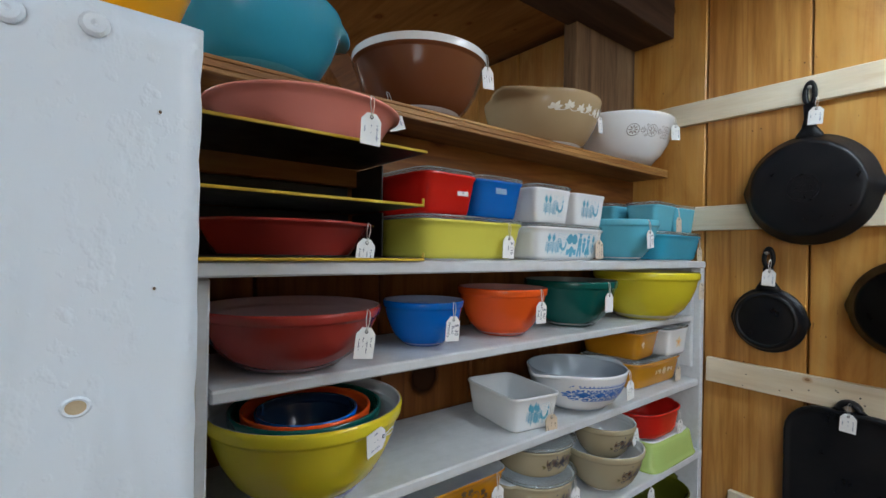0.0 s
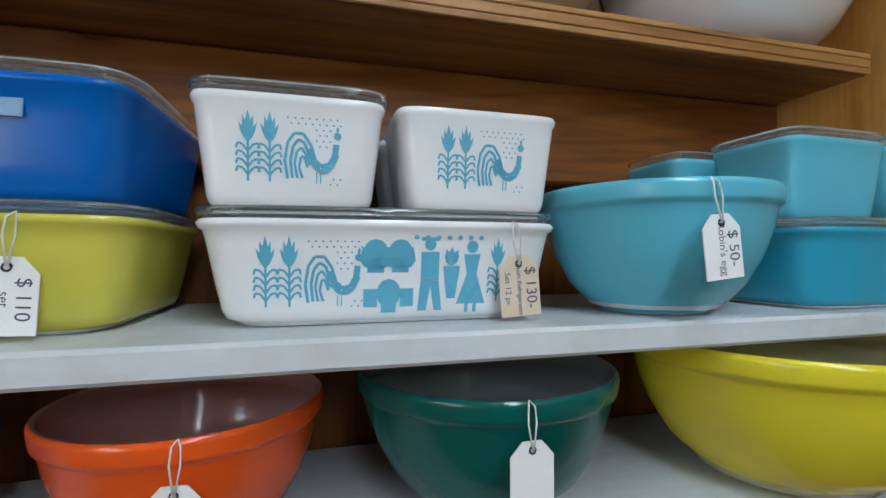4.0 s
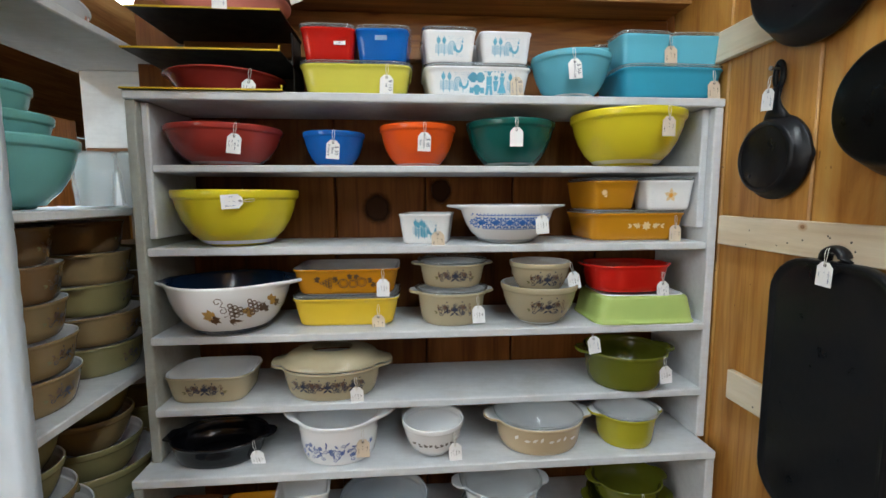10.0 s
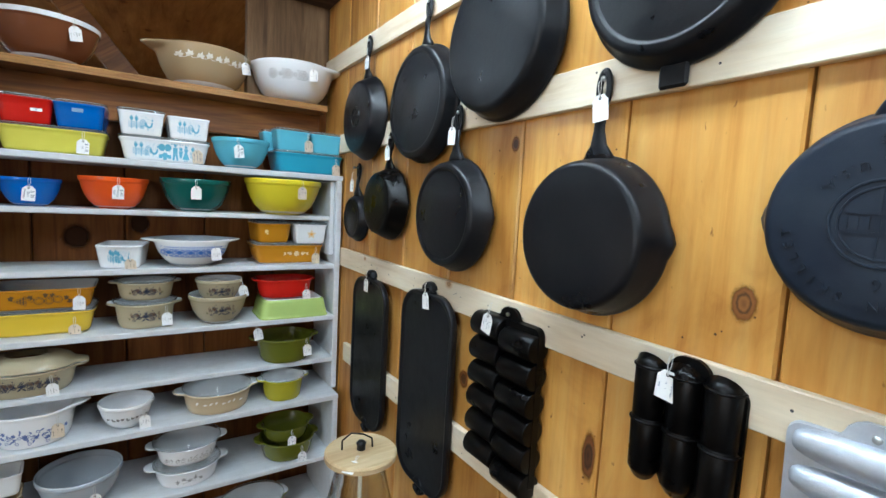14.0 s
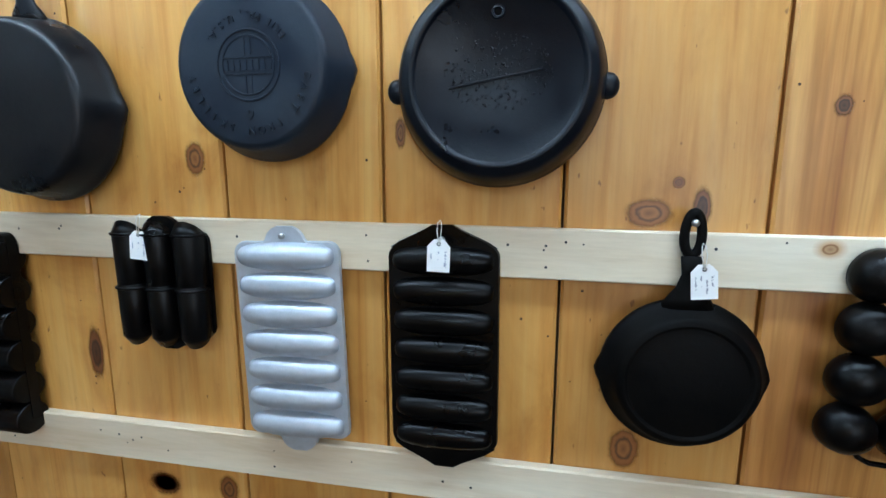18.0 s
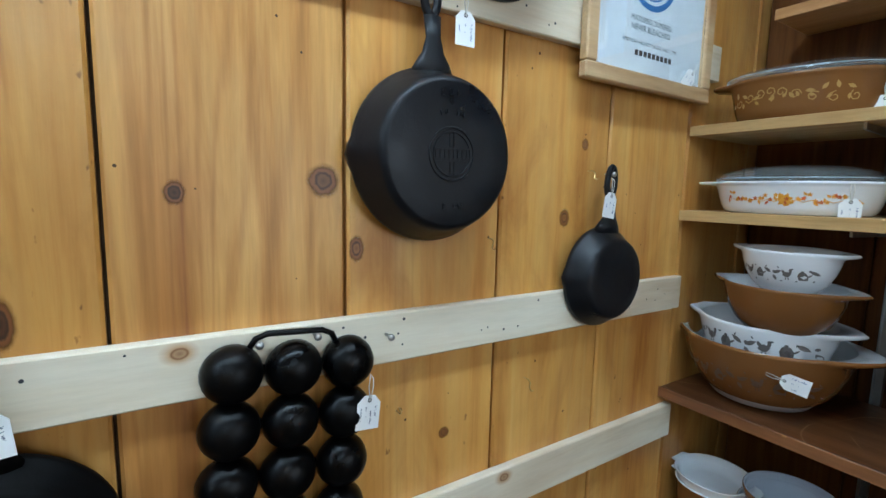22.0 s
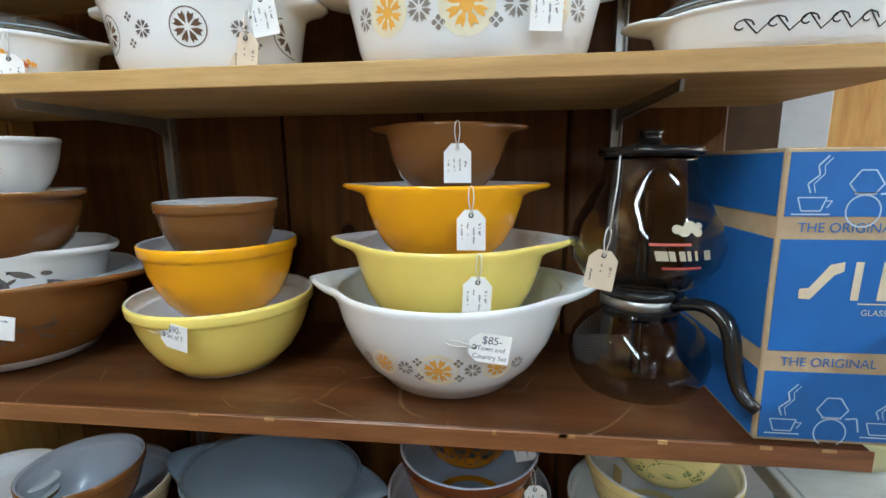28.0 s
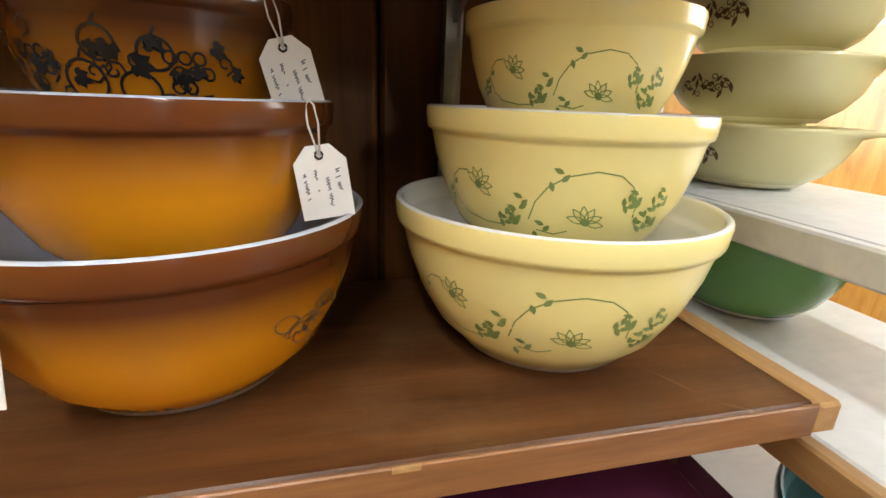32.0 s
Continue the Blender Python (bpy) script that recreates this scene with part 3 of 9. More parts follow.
def poly_round(r, cuts=9):
    """A disc in upright strips, to lie close on a curved side."""
    xs = [-r * math.cos(k * math.pi / cuts) for k in range(cuts + 1)]
    ys = [math.sqrt(max(0.0, r * r - x * x)) for x in xs]
    return [[(x0, -y0), (x1, -y1), (x1, y1), (x0, y0)] for x0, x1, y0, y1 in zip(xs, xs[1:], ys, ys[1:])]


def poly_curl(r, a, way, w, turns=1.15):
    """A little scroll that winds in from its foot."""
    pts = []
    for k in range(8):
        q, t = r * (1 - 0.105 * k), a + way * k * math.tau * turns / 7
        pts.append((q * math.cos(t) - r * math.cos(a), q * math.sin(t) - r * math.sin(a)))
    return poly_line(pts, w)


def poly_ring(r, w, n=24, cx=0, cy=0):
    out = []
    for k in range(n):
        a, b = k * math.tau / n, (k + 1) * math.tau / n
        out.append([(cx + q * math.cos(t), cy + q * math.sin(t)) for q, t in ((r, a), (r, b), (r - w, b), (r - w, a))])
    return out


def poly_star(r, n=8, cx=0, cy=0, fat=0.42):
    out = []
    for k in range(n):
        a = k * math.tau / n
        h = math.pi / n * fat * 2
        out.append([(cx + q * math.cos(t), cy + q * math.sin(t)) for q, t in ((r * 0.16, a), (r * 0.72, a - h * 0.55), (r, a - h * 0.15), (r, a + h * 0.15), (r * 0.72, a + h * 0.55))])
    return out


def poly_leaf(l, w, ang, cx=0, cy=0):
    c, s = math.cos(ang), math.sin(ang)
    pts = [(0, 0), (0.3, 0.8), (0.6, 0.85), (1, 0), (0.6, -0.85), (0.3, -0.8)]
    return [[(cx + x * l * c - y * w / 2 * s, cy + x * l * s + y * w / 2 * c) for x, y in pts]]


def poly_line(pts, w):
    out = []
    for (x0, y0), (x1, y1) in zip(pts, pts[1:]):
        d = math.hypot(x1 - x0, y1 - y0) or 1e-6
        nx, ny = -(y1 - y0) / d * w / 2, (x1 - x0) / d * w / 2
        out.append([(x0 + nx, y0 + ny), (x1 + nx, y1 + ny), (x1 - nx, y1 - ny), (x0 - nx, y0 - ny)])
    return out


def poly_flower(r, n=6, cx=0, cy=0):
    out = []
    for k in range(n):
        out += poly_leaf(r, r * 0.62, k * math.tau / n + 0.3, cx, cy)
    return out


def moved(polys, dx, dy):
    return [[(x + dx, y + dy) for x, y in p] for p in polys]


def printed(parent, shape, jobs, label="", turn=0.0, round_side=False):
    """Prints on the front of a vessel: jobs of (material, polygons, u, height fraction); one mesh."""
    verts, faces, idx, mats = [], [], [], []
    base = Matrix.Rotation(turn, 4, "Z")
    for lay, (mat, polys, u, zf) in enumerate(jobs):
        if mat not in mats:
            mats.append(mat)
        lift = 0.0005 + 0.00012 * lay / max(1, len(jobs)) * 3
        for poly in polys:
            if round_side:
                at = [shape.wrap(u + x, min(0.97, max(0.05, zf))) for x, _ in poly]
                if None in at:
                    continue
                faces.append(tuple(range(len(verts), len(verts) + len(poly))))
                idx.append(mats.index(mat))
                verts += [tuple(base @ shape.front(w, min(0.97, max(0.05, zf + y / shape.h)), lift)) for w, (_, y) in zip(at, poly)]
                continue
            if max(abs(u + x) for x, _ in poly) > 0.96 * shape.sx * shape.scale_at(min(0.97, max(0.05, zf))):
                continue
            start = len(verts)
            for x, y in poly:
                verts.append(tuple(base @ shape.front(max(-0.97 * shape.sx, min(0.97 * shape.sx, u + x)), min(0.97, max(0.05, zf + y / shape.h)), lift)))
            faces.append(tuple(range(start, len(verts))))
            idx.append(mats.index(mat))
    ob = new("print", mesh_from("print", verts, faces, mats, idx))
    ob.parent = parent
    if label:
        ob["label"] = label
    return ob


def printed_each(parent, shape, jobs, label, gap=0.012):
    """Prints whose motifs stand apart, each motif a part of its own."""
    groups = []
    for job in sorted(jobs, key=lambda j: j[2]):
        if groups and job[2] - groups[-1][-1][2] < gap:
            groups[-1].append(job)
        else:
            groups.append([job])
    for g in groups:
        g.sort(key=jobs.index)
        printed(parent, shape, g, label, round_side=True)


LAST = [None]
BOWL_K = [1.0]


def vessel(name, shape, at, rz, outer, inner, label, category, group="", rim_inner=False, tilt=(0, 0)):
    """A vessel as a thing: an Empty at its base with its body under it."""
    th = new(name)
    th.matrix_basis = pose(at[0], at[1], at[2], tilt[0], tilt[1], rz)
    th.empty_display_size = 0.05
    tagged(th, label, category, group)
    for nm, me in zip(("body", "lining"), vessel_mesh(shape, outer, inner, rim_inner)):
        ob = new(nm, me)
        ob.parent = th
    LAST[0] = th
    return th


def bowl(size, at, rz, color, label, group="", inner=None, rim=False, name="mixing_bowl"):
    r, h = {1: (0.073, 0.080), 2: (0.092, 0.096), 3: (0.108, 0.106), 4: (0.133, 0.124)}[size]
    r, h = r * BOWL_K[0], h * BOWL_K[0]
    sh = Shape(r, r, h, P_BOWL)
    return vessel(name, sh, at, rz, OP[color] if isinstance(color, str) else color, inner or WHITE_OPAL, label, "bowl", group, rim), sh


def spouted(size, at, rz, color, label, group="", inner=None, lug_rz=0.0, rim=False):
    """A mixing bowl with a pouring lip on one end and a wider one on the other."""
    r, h = {1: (0.070, 0.073), 2: (0.089, 0.086), 3: (0.108, 0.105), 4: (0.133, 0.118)}[size]
    r, h = r * BOWL_K[0], h * BOWL_K[0]
    k = 0.30 * r
    sh = Shape(r, r, h, P_CIND, lugs=((lug_rz, 0.62, k, True), (lug_rz + math.pi, 0.5, k, True)))
    return vessel("spouted_bowl", sh, at, rz, OP[color], inner or WHITE_OPAL, label, "bowl", group, rim), sh


def fridge_dish(kind, at, rz, color, label, group="", side=False, h=None, name="refrigerator_dish"):
    sx, sy, hh = {"s": (0.0605, 0.044, 0.070), "m": (0.0615, 0.088, 0.070), "l": (0.125, 0.092, 0.068)}[kind]
    if side:
        sx, sy = sy, sx
    sh = Shape(sx, sy, h or hh, P_LARGE if kind == "l" else P_FRIDGE, p=7.5)
    return vessel(name, sh, at, rz, OP[color] if isinstance(color, str) else color, WHITE_OPAL, label, "dish", group), sh


def casserole(at, rz, sx, sy, h, color, label, group="", name="casserole", inner=None, reach=0.02, half=0.32, p=2.2, rim=False, point=False):
    sh = Shape(sx, sy, h, P_CASS, p=p, lugs=((0.0, half, reach, point), (math.pi, half, reach, point)))
    return vessel(name, sh, at, rz, OP[color] if isinstance(color, str) else color, inner or WHITE_OPAL, label, "casserole", group, rim), sh


def glass_lid(at, rz, sx, sy, h, parent_group="", p=2.2, knob=False, label="clear glass lid", flat=False):
    """A clear cover, a part of the vessel made last."""
    th = LAST[0]
    place = th.matrix_basis.inverted() @ pose(*at, 0, 0, rz)
    prof = [(1.0, 0.0), (1.0, 0.005), (0.95, 0.008), (0.92, 0.014), (0.84, 0.62 * h), (0.64, 0.88 * h), (0.34, h), (0.05, h)]
    if flat:
        prof = [(0.97, 0.0), (0.985, 0.004), (0.97, 0.008), (0.9, 0.009), (0.85, h), (0.4, h), (0.05, h)]
    inn = [(s - 0.02, max(0.0, z - 0.0035)) for s, z in prof[::-1]]
    n = 48
    verts, faces = [], []
    rows = prof + inn
    for s, z in rows:
        for k in range(n):
            a = k * math.tau / n
            c, d = math.cos(a), math.sin(a)
            verts.append((sx * s * math.copysign(abs(c) ** (2 / p), c), sy * s * math.copysign(abs(d) ** (2 / p), d), z))
    for i in range(len(rows) - 1):
        for k in range(n):
            faces.append((i * n + k, i * n + (k + 1) % n, (i + 1) * n + (k + 1) % n, (i + 1) * n + k))
    for k in range(n):
        faces.append(((len(rows) - 1) * n + k, (len(rows) - 1) * n + (k + 1) % n, (k + 1) % n, k))
    i = len(prof) - 1
    faces.append(tuple(range(i * n, (i + 1) * n)))
    faces.append(tuple(range((i + 2) * n - 1, (i + 1) * n - 1, -1)))
    faces = [f for f in faces if not (len(f) == 4 and f[0] // n == i and f[2] // n == i + 1)]
    ob = new("glass_cover", mesh_from("glass_cover", verts, faces, [COVER_GLASS], None, True))
    ob.parent = th
    bm = bmesh.new()
    tube(bm, [(sx * 0.985 * math.copysign(abs(math.cos(a)) ** (2 / p), math.cos(a)), sy * 0.985 * math.copysign(abs(math.sin(a)) ** (2 / p), math.sin(a)), 0.005) for a in [(k + 0.5) * math.tau / 44 for k in range(44)]], 0.0028, 6, True)
    part("glass_rim", bm, GLASS, ob, smooth=True).visible_shadow = False
    ob.matrix_basis = place
    ob.visible_shadow = False
    ob["label"] = label
    return ob


# ---- price tags ----
def make_tag(name, card_mat, lines, ink, seed, words=()):
    """A card tag with clipped top corners, a punched eyelet, a loop of string and writing in bars; the string's loop is at the origin."""
    rnd = random.Random(seed)
    th = new(name)
    w, h, t = 0.0146, 0.0415, 0.0005
    top = -0.022
    bm = bmesh.new()
    out = [(-w, top - h), (w, top - h), (w, top - 0.009), (w * 0.45, top), (-w * 0.45, top), (-w, top - 0.009)]
    f = [bm.verts.new((x, -t, z)) for x, z in out]
    b = [bm.verts.new((x, t, z)) for x, z in out]
    bm.faces.new(f)
    bm.faces.new(b[::-1])
    for k in range(6):
        bm.faces.new((f[k], b[k], b[(k + 1) % 6], f[(k + 1) % 6]))
    part("card", bm, card_mat, th)
    bm = bmesh.new()
    tube(bm, [(0.0021 * math.cos(a), -t - 0.0003, top - 0.0055 + 0.0021 * math.sin(a)) for a in [k * math.tau / 10 for k in range(10)]], 0.0007, 5, True)
    part("eyelet", bm, INK_BLACK if seed % 2 else STRING, th)
    bm = bmesh.new()
    tube(bm, [(0.0, -0.0014, top - 0.0055), (-0.0028, -0.001, top * 0.5), (-0.0022, 0.0, -0.001), (0.0, 0.004, 0.002), (0.0022, 0.0, -0.001), (0.0028, -0.001, top * 0.5), (0.0006, -0.0014, top - 0.0055)], 0.0006, 5)
    part("string", bm, STRING, th, smooth=True)
    if lines:
        bm = bmesh.new()
        for i in range(lines):
            x = w * 0.6 - i * w * 1.25 / max(1, lines - 1) if lines > 1 else 0
            tall = 0.0019 if i == 0 else 0.0012
            z0 = top - 0.013 - rnd.random() * 0.006
            stop = top - h + 0.005 + rnd.random() * 0.012
            last, q = None, 1
            while z0 > stop:
                p = (x + q * tall * (0.35 + 0.65 * rnd.random()), z0)
                if last:
                    dx, dz = p[0] - last[0], p[1] - last[1]
                    d = math.hypot(dx, dz)
                    nx, nz = -dz / d * 0.00026, dx / d * 0.00026
                    bm.faces.new([bm.verts.new((px, -t - 0.0002, pz)) for px, pz in ((last[0] + nx, last[1] + nz), (p[0] + nx, p[1] + nz), (p[0] - nx, p[1] - nz), (last[0] - nx, last[1] - nz))])
                last, q = p, -q
                z0 -= 0.0005 + 0.0007 * rnd.random()
                if rnd.random() < 0.14:
                    last = None
                    z0 -= 0.0012
        part("writing", bm, ink, th)
    for i, (txt, size) in enumerate(words):
        ob = new("writing", text_mesh(txt, size, ink))
        ob.parent = th
        ob.matrix_basis = Matrix.Translation((w * 0.55 - 0.0085 * i, -t - 0.0002, top - h * 0.54)) @ pose(0, 0, 0, 90, 90, 0)
    return tagged(th, "white card price tag with handwriting hanging on string", "price tag", "price tags")


TAGS = {
    "ink": make_tag("price_tag", TAG, 4, INK, 1),
    "pencil": make_tag("price_tag", TAG, 4, INKS["grey"], 2),
    "blank": make_tag("price_tag", TAG, 0, INK, 3),
    "old": make_tag("price_tag", TAG_OLD, 3, INK_BLACK, 5),
    "few": make_tag("price_tag", TAG, 3, INKS["steel"], 7),
}
for key, words in (("orange", (("$ 40", 0.011), ("Primary", 0.008), ("Red", 0.008))), ("robin", (("$ 50-", 0.011), ("Robin's egg", 0.0075))), ("amish", (("$ 130-", 0.011), ("Amish Refrigerator", 0.0048), ("Set 12 pc", 0.006))),
                   ("thirty", (("$ 30", 0.011), ("Blue", 0.008), ("Primary", 0.008))), ("oneten", (("$ 110", 0.010), ("set", 0.007))), ("ninety", (("$90-", 0.011), ("Set of 3", 0.008))), ("eighty", (("$85-", 0.011), ("Town and", 0.007), ("Country Set", 0.007)))):
    TAGS[key] = make_tag("price_tag", TAG_OLD if key == "amish" else TAG, 0, INK, 11, words)
TAGS["amish"]["label"] = "yellowed card price tag with dark handwriting on string"
TAGS["blank"]["label"] = "blank white card price tag hanging on string"
TAGS["old"]["label"] = "yellowed card price tag with dark handwriting on string"
TAG_USED = set()


def tag_at(kind, x, y, z, rz=0.0, lean=0.0, roll=0.0, scale=1.0):
    """Hangs a tag with its loop at a place; rz turns its face, which looks to -y at 0."""
    m = pose(x, y, z, lean, roll, rz)
    if kind not in TAG_USED:
        TAG_USED.add(kind)
        ob = TAGS[kind]
        ob.matrix_basis = m
    else:
        ob = copy_thing(TAGS[kind], m)
    return ob


def stuck_tag(kind, x, y, z, rz, roll, lean=0.0):
    """A tag lying against a surface, placed by its card's middle."""
    ob = tag_at(kind, x, y, z, rz, lean, roll)
    ob.matrix_basis = ob.matrix_basis @ Matrix.Translation((0, 0, 0.045))
    return ob


def tag_on(kind, th, shape, u, roll=0.0, lean=0.0, zf=0.985, out=0.003):
    """Hangs a tag over the rim of a vessel at sideways place u of its front."""
    p = th.matrix_basis @ (shape.front(u, zf, out))
    rz = math.degrees(th.matrix_basis.to_euler().z)
    return tag_at(kind, p.x, p.y, p.z, rz, lean, roll)

# ---- structure ----
# pan wall at x = 1.402, back partition at y = 0.80, shelf wall at y = -2.83
WALL_X, BACK_Y, C_Y, CEIL = 1.402, 0.80, -2.83, 2.36
PLANK = 0.2407


def structure(ob, label, category):
    return tagged(ob, label, category, kind="structure")


def wall_slab(name, x0, x1, y0, y1, z0, z1, material, label, category="wall"):
    return structure(board(name, x0, x1, y0, y1, z0, z1, material, None, "", 0.0), label, category)


floor = wall_slab("floor", -5.0, 1.6, -5.2, 9.0, -0.1, 0.0, wood("floor_boards", (0.10, 0.07, 0.045), (0.075, 0.05, 0.032), (0.045, 0.03, 0.018), "y", 0.5), "worn brown wooden shop floor", "floor")
ceiling = wall_slab("ceiling", -5.0, 1.6, -5.2, 9.0, CEIL + 0.02, CEIL + 0.1, CEIL_WOOD, "wooden ceiling of narrow boards", "ceiling")
bm = bmesh.new()
x = -5.0
while x < 1.6:
    box_bm(bm, x + 0.003, min(1.6, x + 0.137), -5.2, 9.0, CEIL, CEIL + 0.0195)
    x += 0.14
part("boards", bm, CEIL_WOOD, ceiling)
wall_east = wall_slab("wall_east", WALL_X + 0.021, WALL_X + 0.12, -5.2, 9.0, 0, CEIL, DARK, "wall of varnished knotty pine planks")
wall_back = wall_slab("wall_north", 0.10, WALL_X, BACK_Y + 0.02, BACK_Y + 0.04, 0, 1.80, DARK, "low plank partition behind the white shelves")
wall_c = wall_slab("wall_south", 0.16, WALL_X, C_Y - 0.04, C_Y - 0.02, 0, CEIL, DARK, "plank wall behind the brown shelves")
wall_slab("wall_west", -5.1, -5.0, -5.2, 9.0, 0, CEIL, PINE, "far pine wall of the shop")
wall_slab("wall_far", -5.0, 1.6, 9.0, 9.1, 0, CEIL, PINE, "far end wall of the shop")


# pan wall planks
plank_bm = bmesh.new()
box_bm(plank_bm, -0.01, 0.01, -PLANK / 2 + 0.002, PLANK / 2 - 0.002, 0.0, CEIL - 0.001, 0.0035)
plank_me = bpy.data.meshes.new("plank")
plank_bm.to_mesh(plank_me)
plank_bm.free()
plank_me.materials.append(PINE)
red_me = plank_me.copy()
red_me.materials[0] = PINE_RED


def planks(parent, first, count, at, along):
    for i in range(count):
        ob = new("plank", red_me if i in (3, 12) else plank_me)
        ob.parent = parent
        ob.matrix_parent_inverse = parent.matrix_basis.inverted()
        ob.matrix_basis = at(first + i * along)


planks(wall_east, -2.553 + PLANK / 2, 26, lambda y: pose(WALL_X + 0.01, y, 0), PLANK)
for i in range(3):
    ob = new("plank", plank_me)
    ob.parent = wall_east
    ob.matrix_parent_inverse = wall_east.matrix_basis.inverted()
    ob.matrix_basis = pose(WALL_X + 0.01, -2.553 - PLANK / 2 - i * PLANK, 0)
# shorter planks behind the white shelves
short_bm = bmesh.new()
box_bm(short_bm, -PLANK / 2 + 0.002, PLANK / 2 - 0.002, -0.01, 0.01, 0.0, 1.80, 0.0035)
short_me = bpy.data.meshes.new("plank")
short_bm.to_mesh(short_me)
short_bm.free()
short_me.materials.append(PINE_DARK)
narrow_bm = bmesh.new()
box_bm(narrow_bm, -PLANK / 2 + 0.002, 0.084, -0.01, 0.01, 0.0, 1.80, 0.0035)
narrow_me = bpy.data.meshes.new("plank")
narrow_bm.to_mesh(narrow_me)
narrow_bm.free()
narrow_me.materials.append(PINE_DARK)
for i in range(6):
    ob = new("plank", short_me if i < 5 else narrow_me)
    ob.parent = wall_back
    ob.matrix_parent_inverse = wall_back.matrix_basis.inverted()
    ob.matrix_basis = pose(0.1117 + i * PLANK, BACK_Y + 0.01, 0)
tall_bm = bmesh.new()
box_bm(tall_bm, -0.1140, 0.1140, -0.01, 0.01, 0.0, CEIL - 0.001, 0.0035)
tall_me = bpy.data.meshes.new("plank")
tall_bm.to_mesh(tall_me)
tall_bm.free()
tall_me.materials.append(C_PINE)
for i in range(5):
    ob = new("plank", tall_me)
    ob.parent = wall_c
    ob.matrix_parent_inverse = wall_c.matrix_basis.inverted()
    ob.matrix_basis = pose(1.2835 - i * 0.2317, C_Y - 0.01, 0)


# knots in the planks
KNOT_WOOD, nt, bs = nodes_of("pine_knot")
far = nt.nodes.new("ShaderNodeVectorMath")
far.operation = "LENGTH"
nt.links.new(coords(nt, (1, 1, 1)), far.inputs[0])
wave = nt.nodes.new("ShaderNodeMath")
wave.operation = "MULTIPLY_ADD"
wave.inputs[1].default_value = 0.45
nt.links.new(noise_tex(nt, coords(nt, (1, 1, 1), 1.0), 1.8, 3), wave.inputs[0])
nt.links.new(far.outputs["Value"], wave.inputs[2])
whose = nt.nodes.new("ShaderNodeObjectInfo")
kind = ramp(nt, whose.outputs["Random"], [(0.35, (0, 0, 0)), (0.65, (1, 1, 1))])
sooty = ramp(nt, wave.outputs[0], [(0.2, (0.03, 0.011, 0.004)), (0.6, (0.07, 0.025, 0.008)), (0.85, (0.035, 0.013, 0.005)), (1.0, (0.17, 0.06, 0.015))])
tawny = ramp(nt, wave.outputs[0], [(0.2, (0.16, 0.06, 0.015)), (0.65, (0.27, 0.11, 0.03)), (0.84, (0.07, 0.024, 0.007)), (1.0, (0.24, 0.09, 0.022))])
nt.links.new(mix(nt, kind, sooty, tawny), bs.inputs["Base Color"])
fade = nt.nodes.new("ShaderNodeMapRange")
fade.interpolation_type = "SMOOTHERSTEP"
for k_, v_ in (("From Min", 0.95), ("From Max", 1.75), ("To Min", 1.0), ("To Max", 0.0)):
    fade.inputs[k_].default_value = v_
nt.links.new(wave.outputs[0], fade.inputs["Value"])
nt.links.new(fade.outputs["Result"], bs.inputs["Alpha"])
bs.inputs["Roughness"].default_value = 0.4
KNOT_BLACK = KNOT_WOOD.copy()
KNOT_BLACK.name = "dark_pine_knot"
black_bs = KNOT_BLACK.node_tree.nodes["Principled BSDF"]
KNOT_BLACK.node_tree.links.remove(black_bs.inputs["Base Color"].links[0])
black_bs.inputs["Base Color"].default_value = (0.03, 0.011, 0.004, 1)
black_bs.inputs["Specular IOR Level"].default_value = 0.08


def knot(parent, m, a, b, wood_=None):
    bm = bmesh.new()
    edge = []
    for k in range(22):
        t = k * math.tau / 22
        q = 1.6 + 0.09 * math.sin(2 * t + a * 900) + 0.06 * math.sin(5 * t + b * 700)
        edge.append(bm.verts.new((q * math.cos(t), q * math.sin(t), 0)))
    mid = bm.verts.new((0, 0, 0.0))
    for k in range(22):
        bm.faces.new((mid, edge[k], edge[(k + 1) % 22]))
    ob = part("knot", bm, wood_ or KNOT_WOOD, parent)
    ob.matrix_parent_inverse = parent.matrix_basis.inverted()
    ob.matrix_basis = m @ Matrix.Diagonal((b, a, 1, 1))


for y, z, a, b in ((-0.823, 1.342, 0.013, 0.020), (-0.713, 0.801, 0.024, 0.017), (-0.608, 1.026, 0.012, 0.036), (-1.443, 0.952, 0.016, 0.024), (-1.453, 1.273, 0.022, 0.015), (-1.485, 1.311, 0.006, 0.006), (-1.135, 1.374, 0.006, 0.016), (-0.366, 1.58, 0.01, 0.013),
                   (-0.835, 0.806, 0.014, 0.02), (-1.651, 1.398, 0.008, 0.010), (-1.803, 1.414, 0.015, 0.015), (-1.844, 1.332, 0.008, 0.013), (-1.514, 1.281, 0.009, 0.02), (-1.98, 1.053, 0.007, 0.007), (-0.236, 1.034, 0.014, 0.018), (-0.716, 0.802, 0.02, 0.014), (-2.209, 1.366, 0.009, 0.012), (-2.25, 1.488, 0.006, 0.008), (0.683, 2.286, 0.012, 0.015), (0.79, 2.258, 0.012, 0.014)):
    knot(wall_east, pose(WALL_X - 0.0006, y, z, 0, -90, 0), a, b)
for x, z, a, b in ((0.583, 1.281, 0.031, 0.033), (0.755, 1.328, 0.024, 0.03), (0.47, 1.60, 0.012, 0.018), (0.98, 1.10, 0.014, 0.016)):
    knot(wall_back, pose(x, BACK_Y - 0.0008, z, 90, 0, 0) @ pose(0, 0, 0, 0, 0, 90), a, b, KNOT_BLACK)


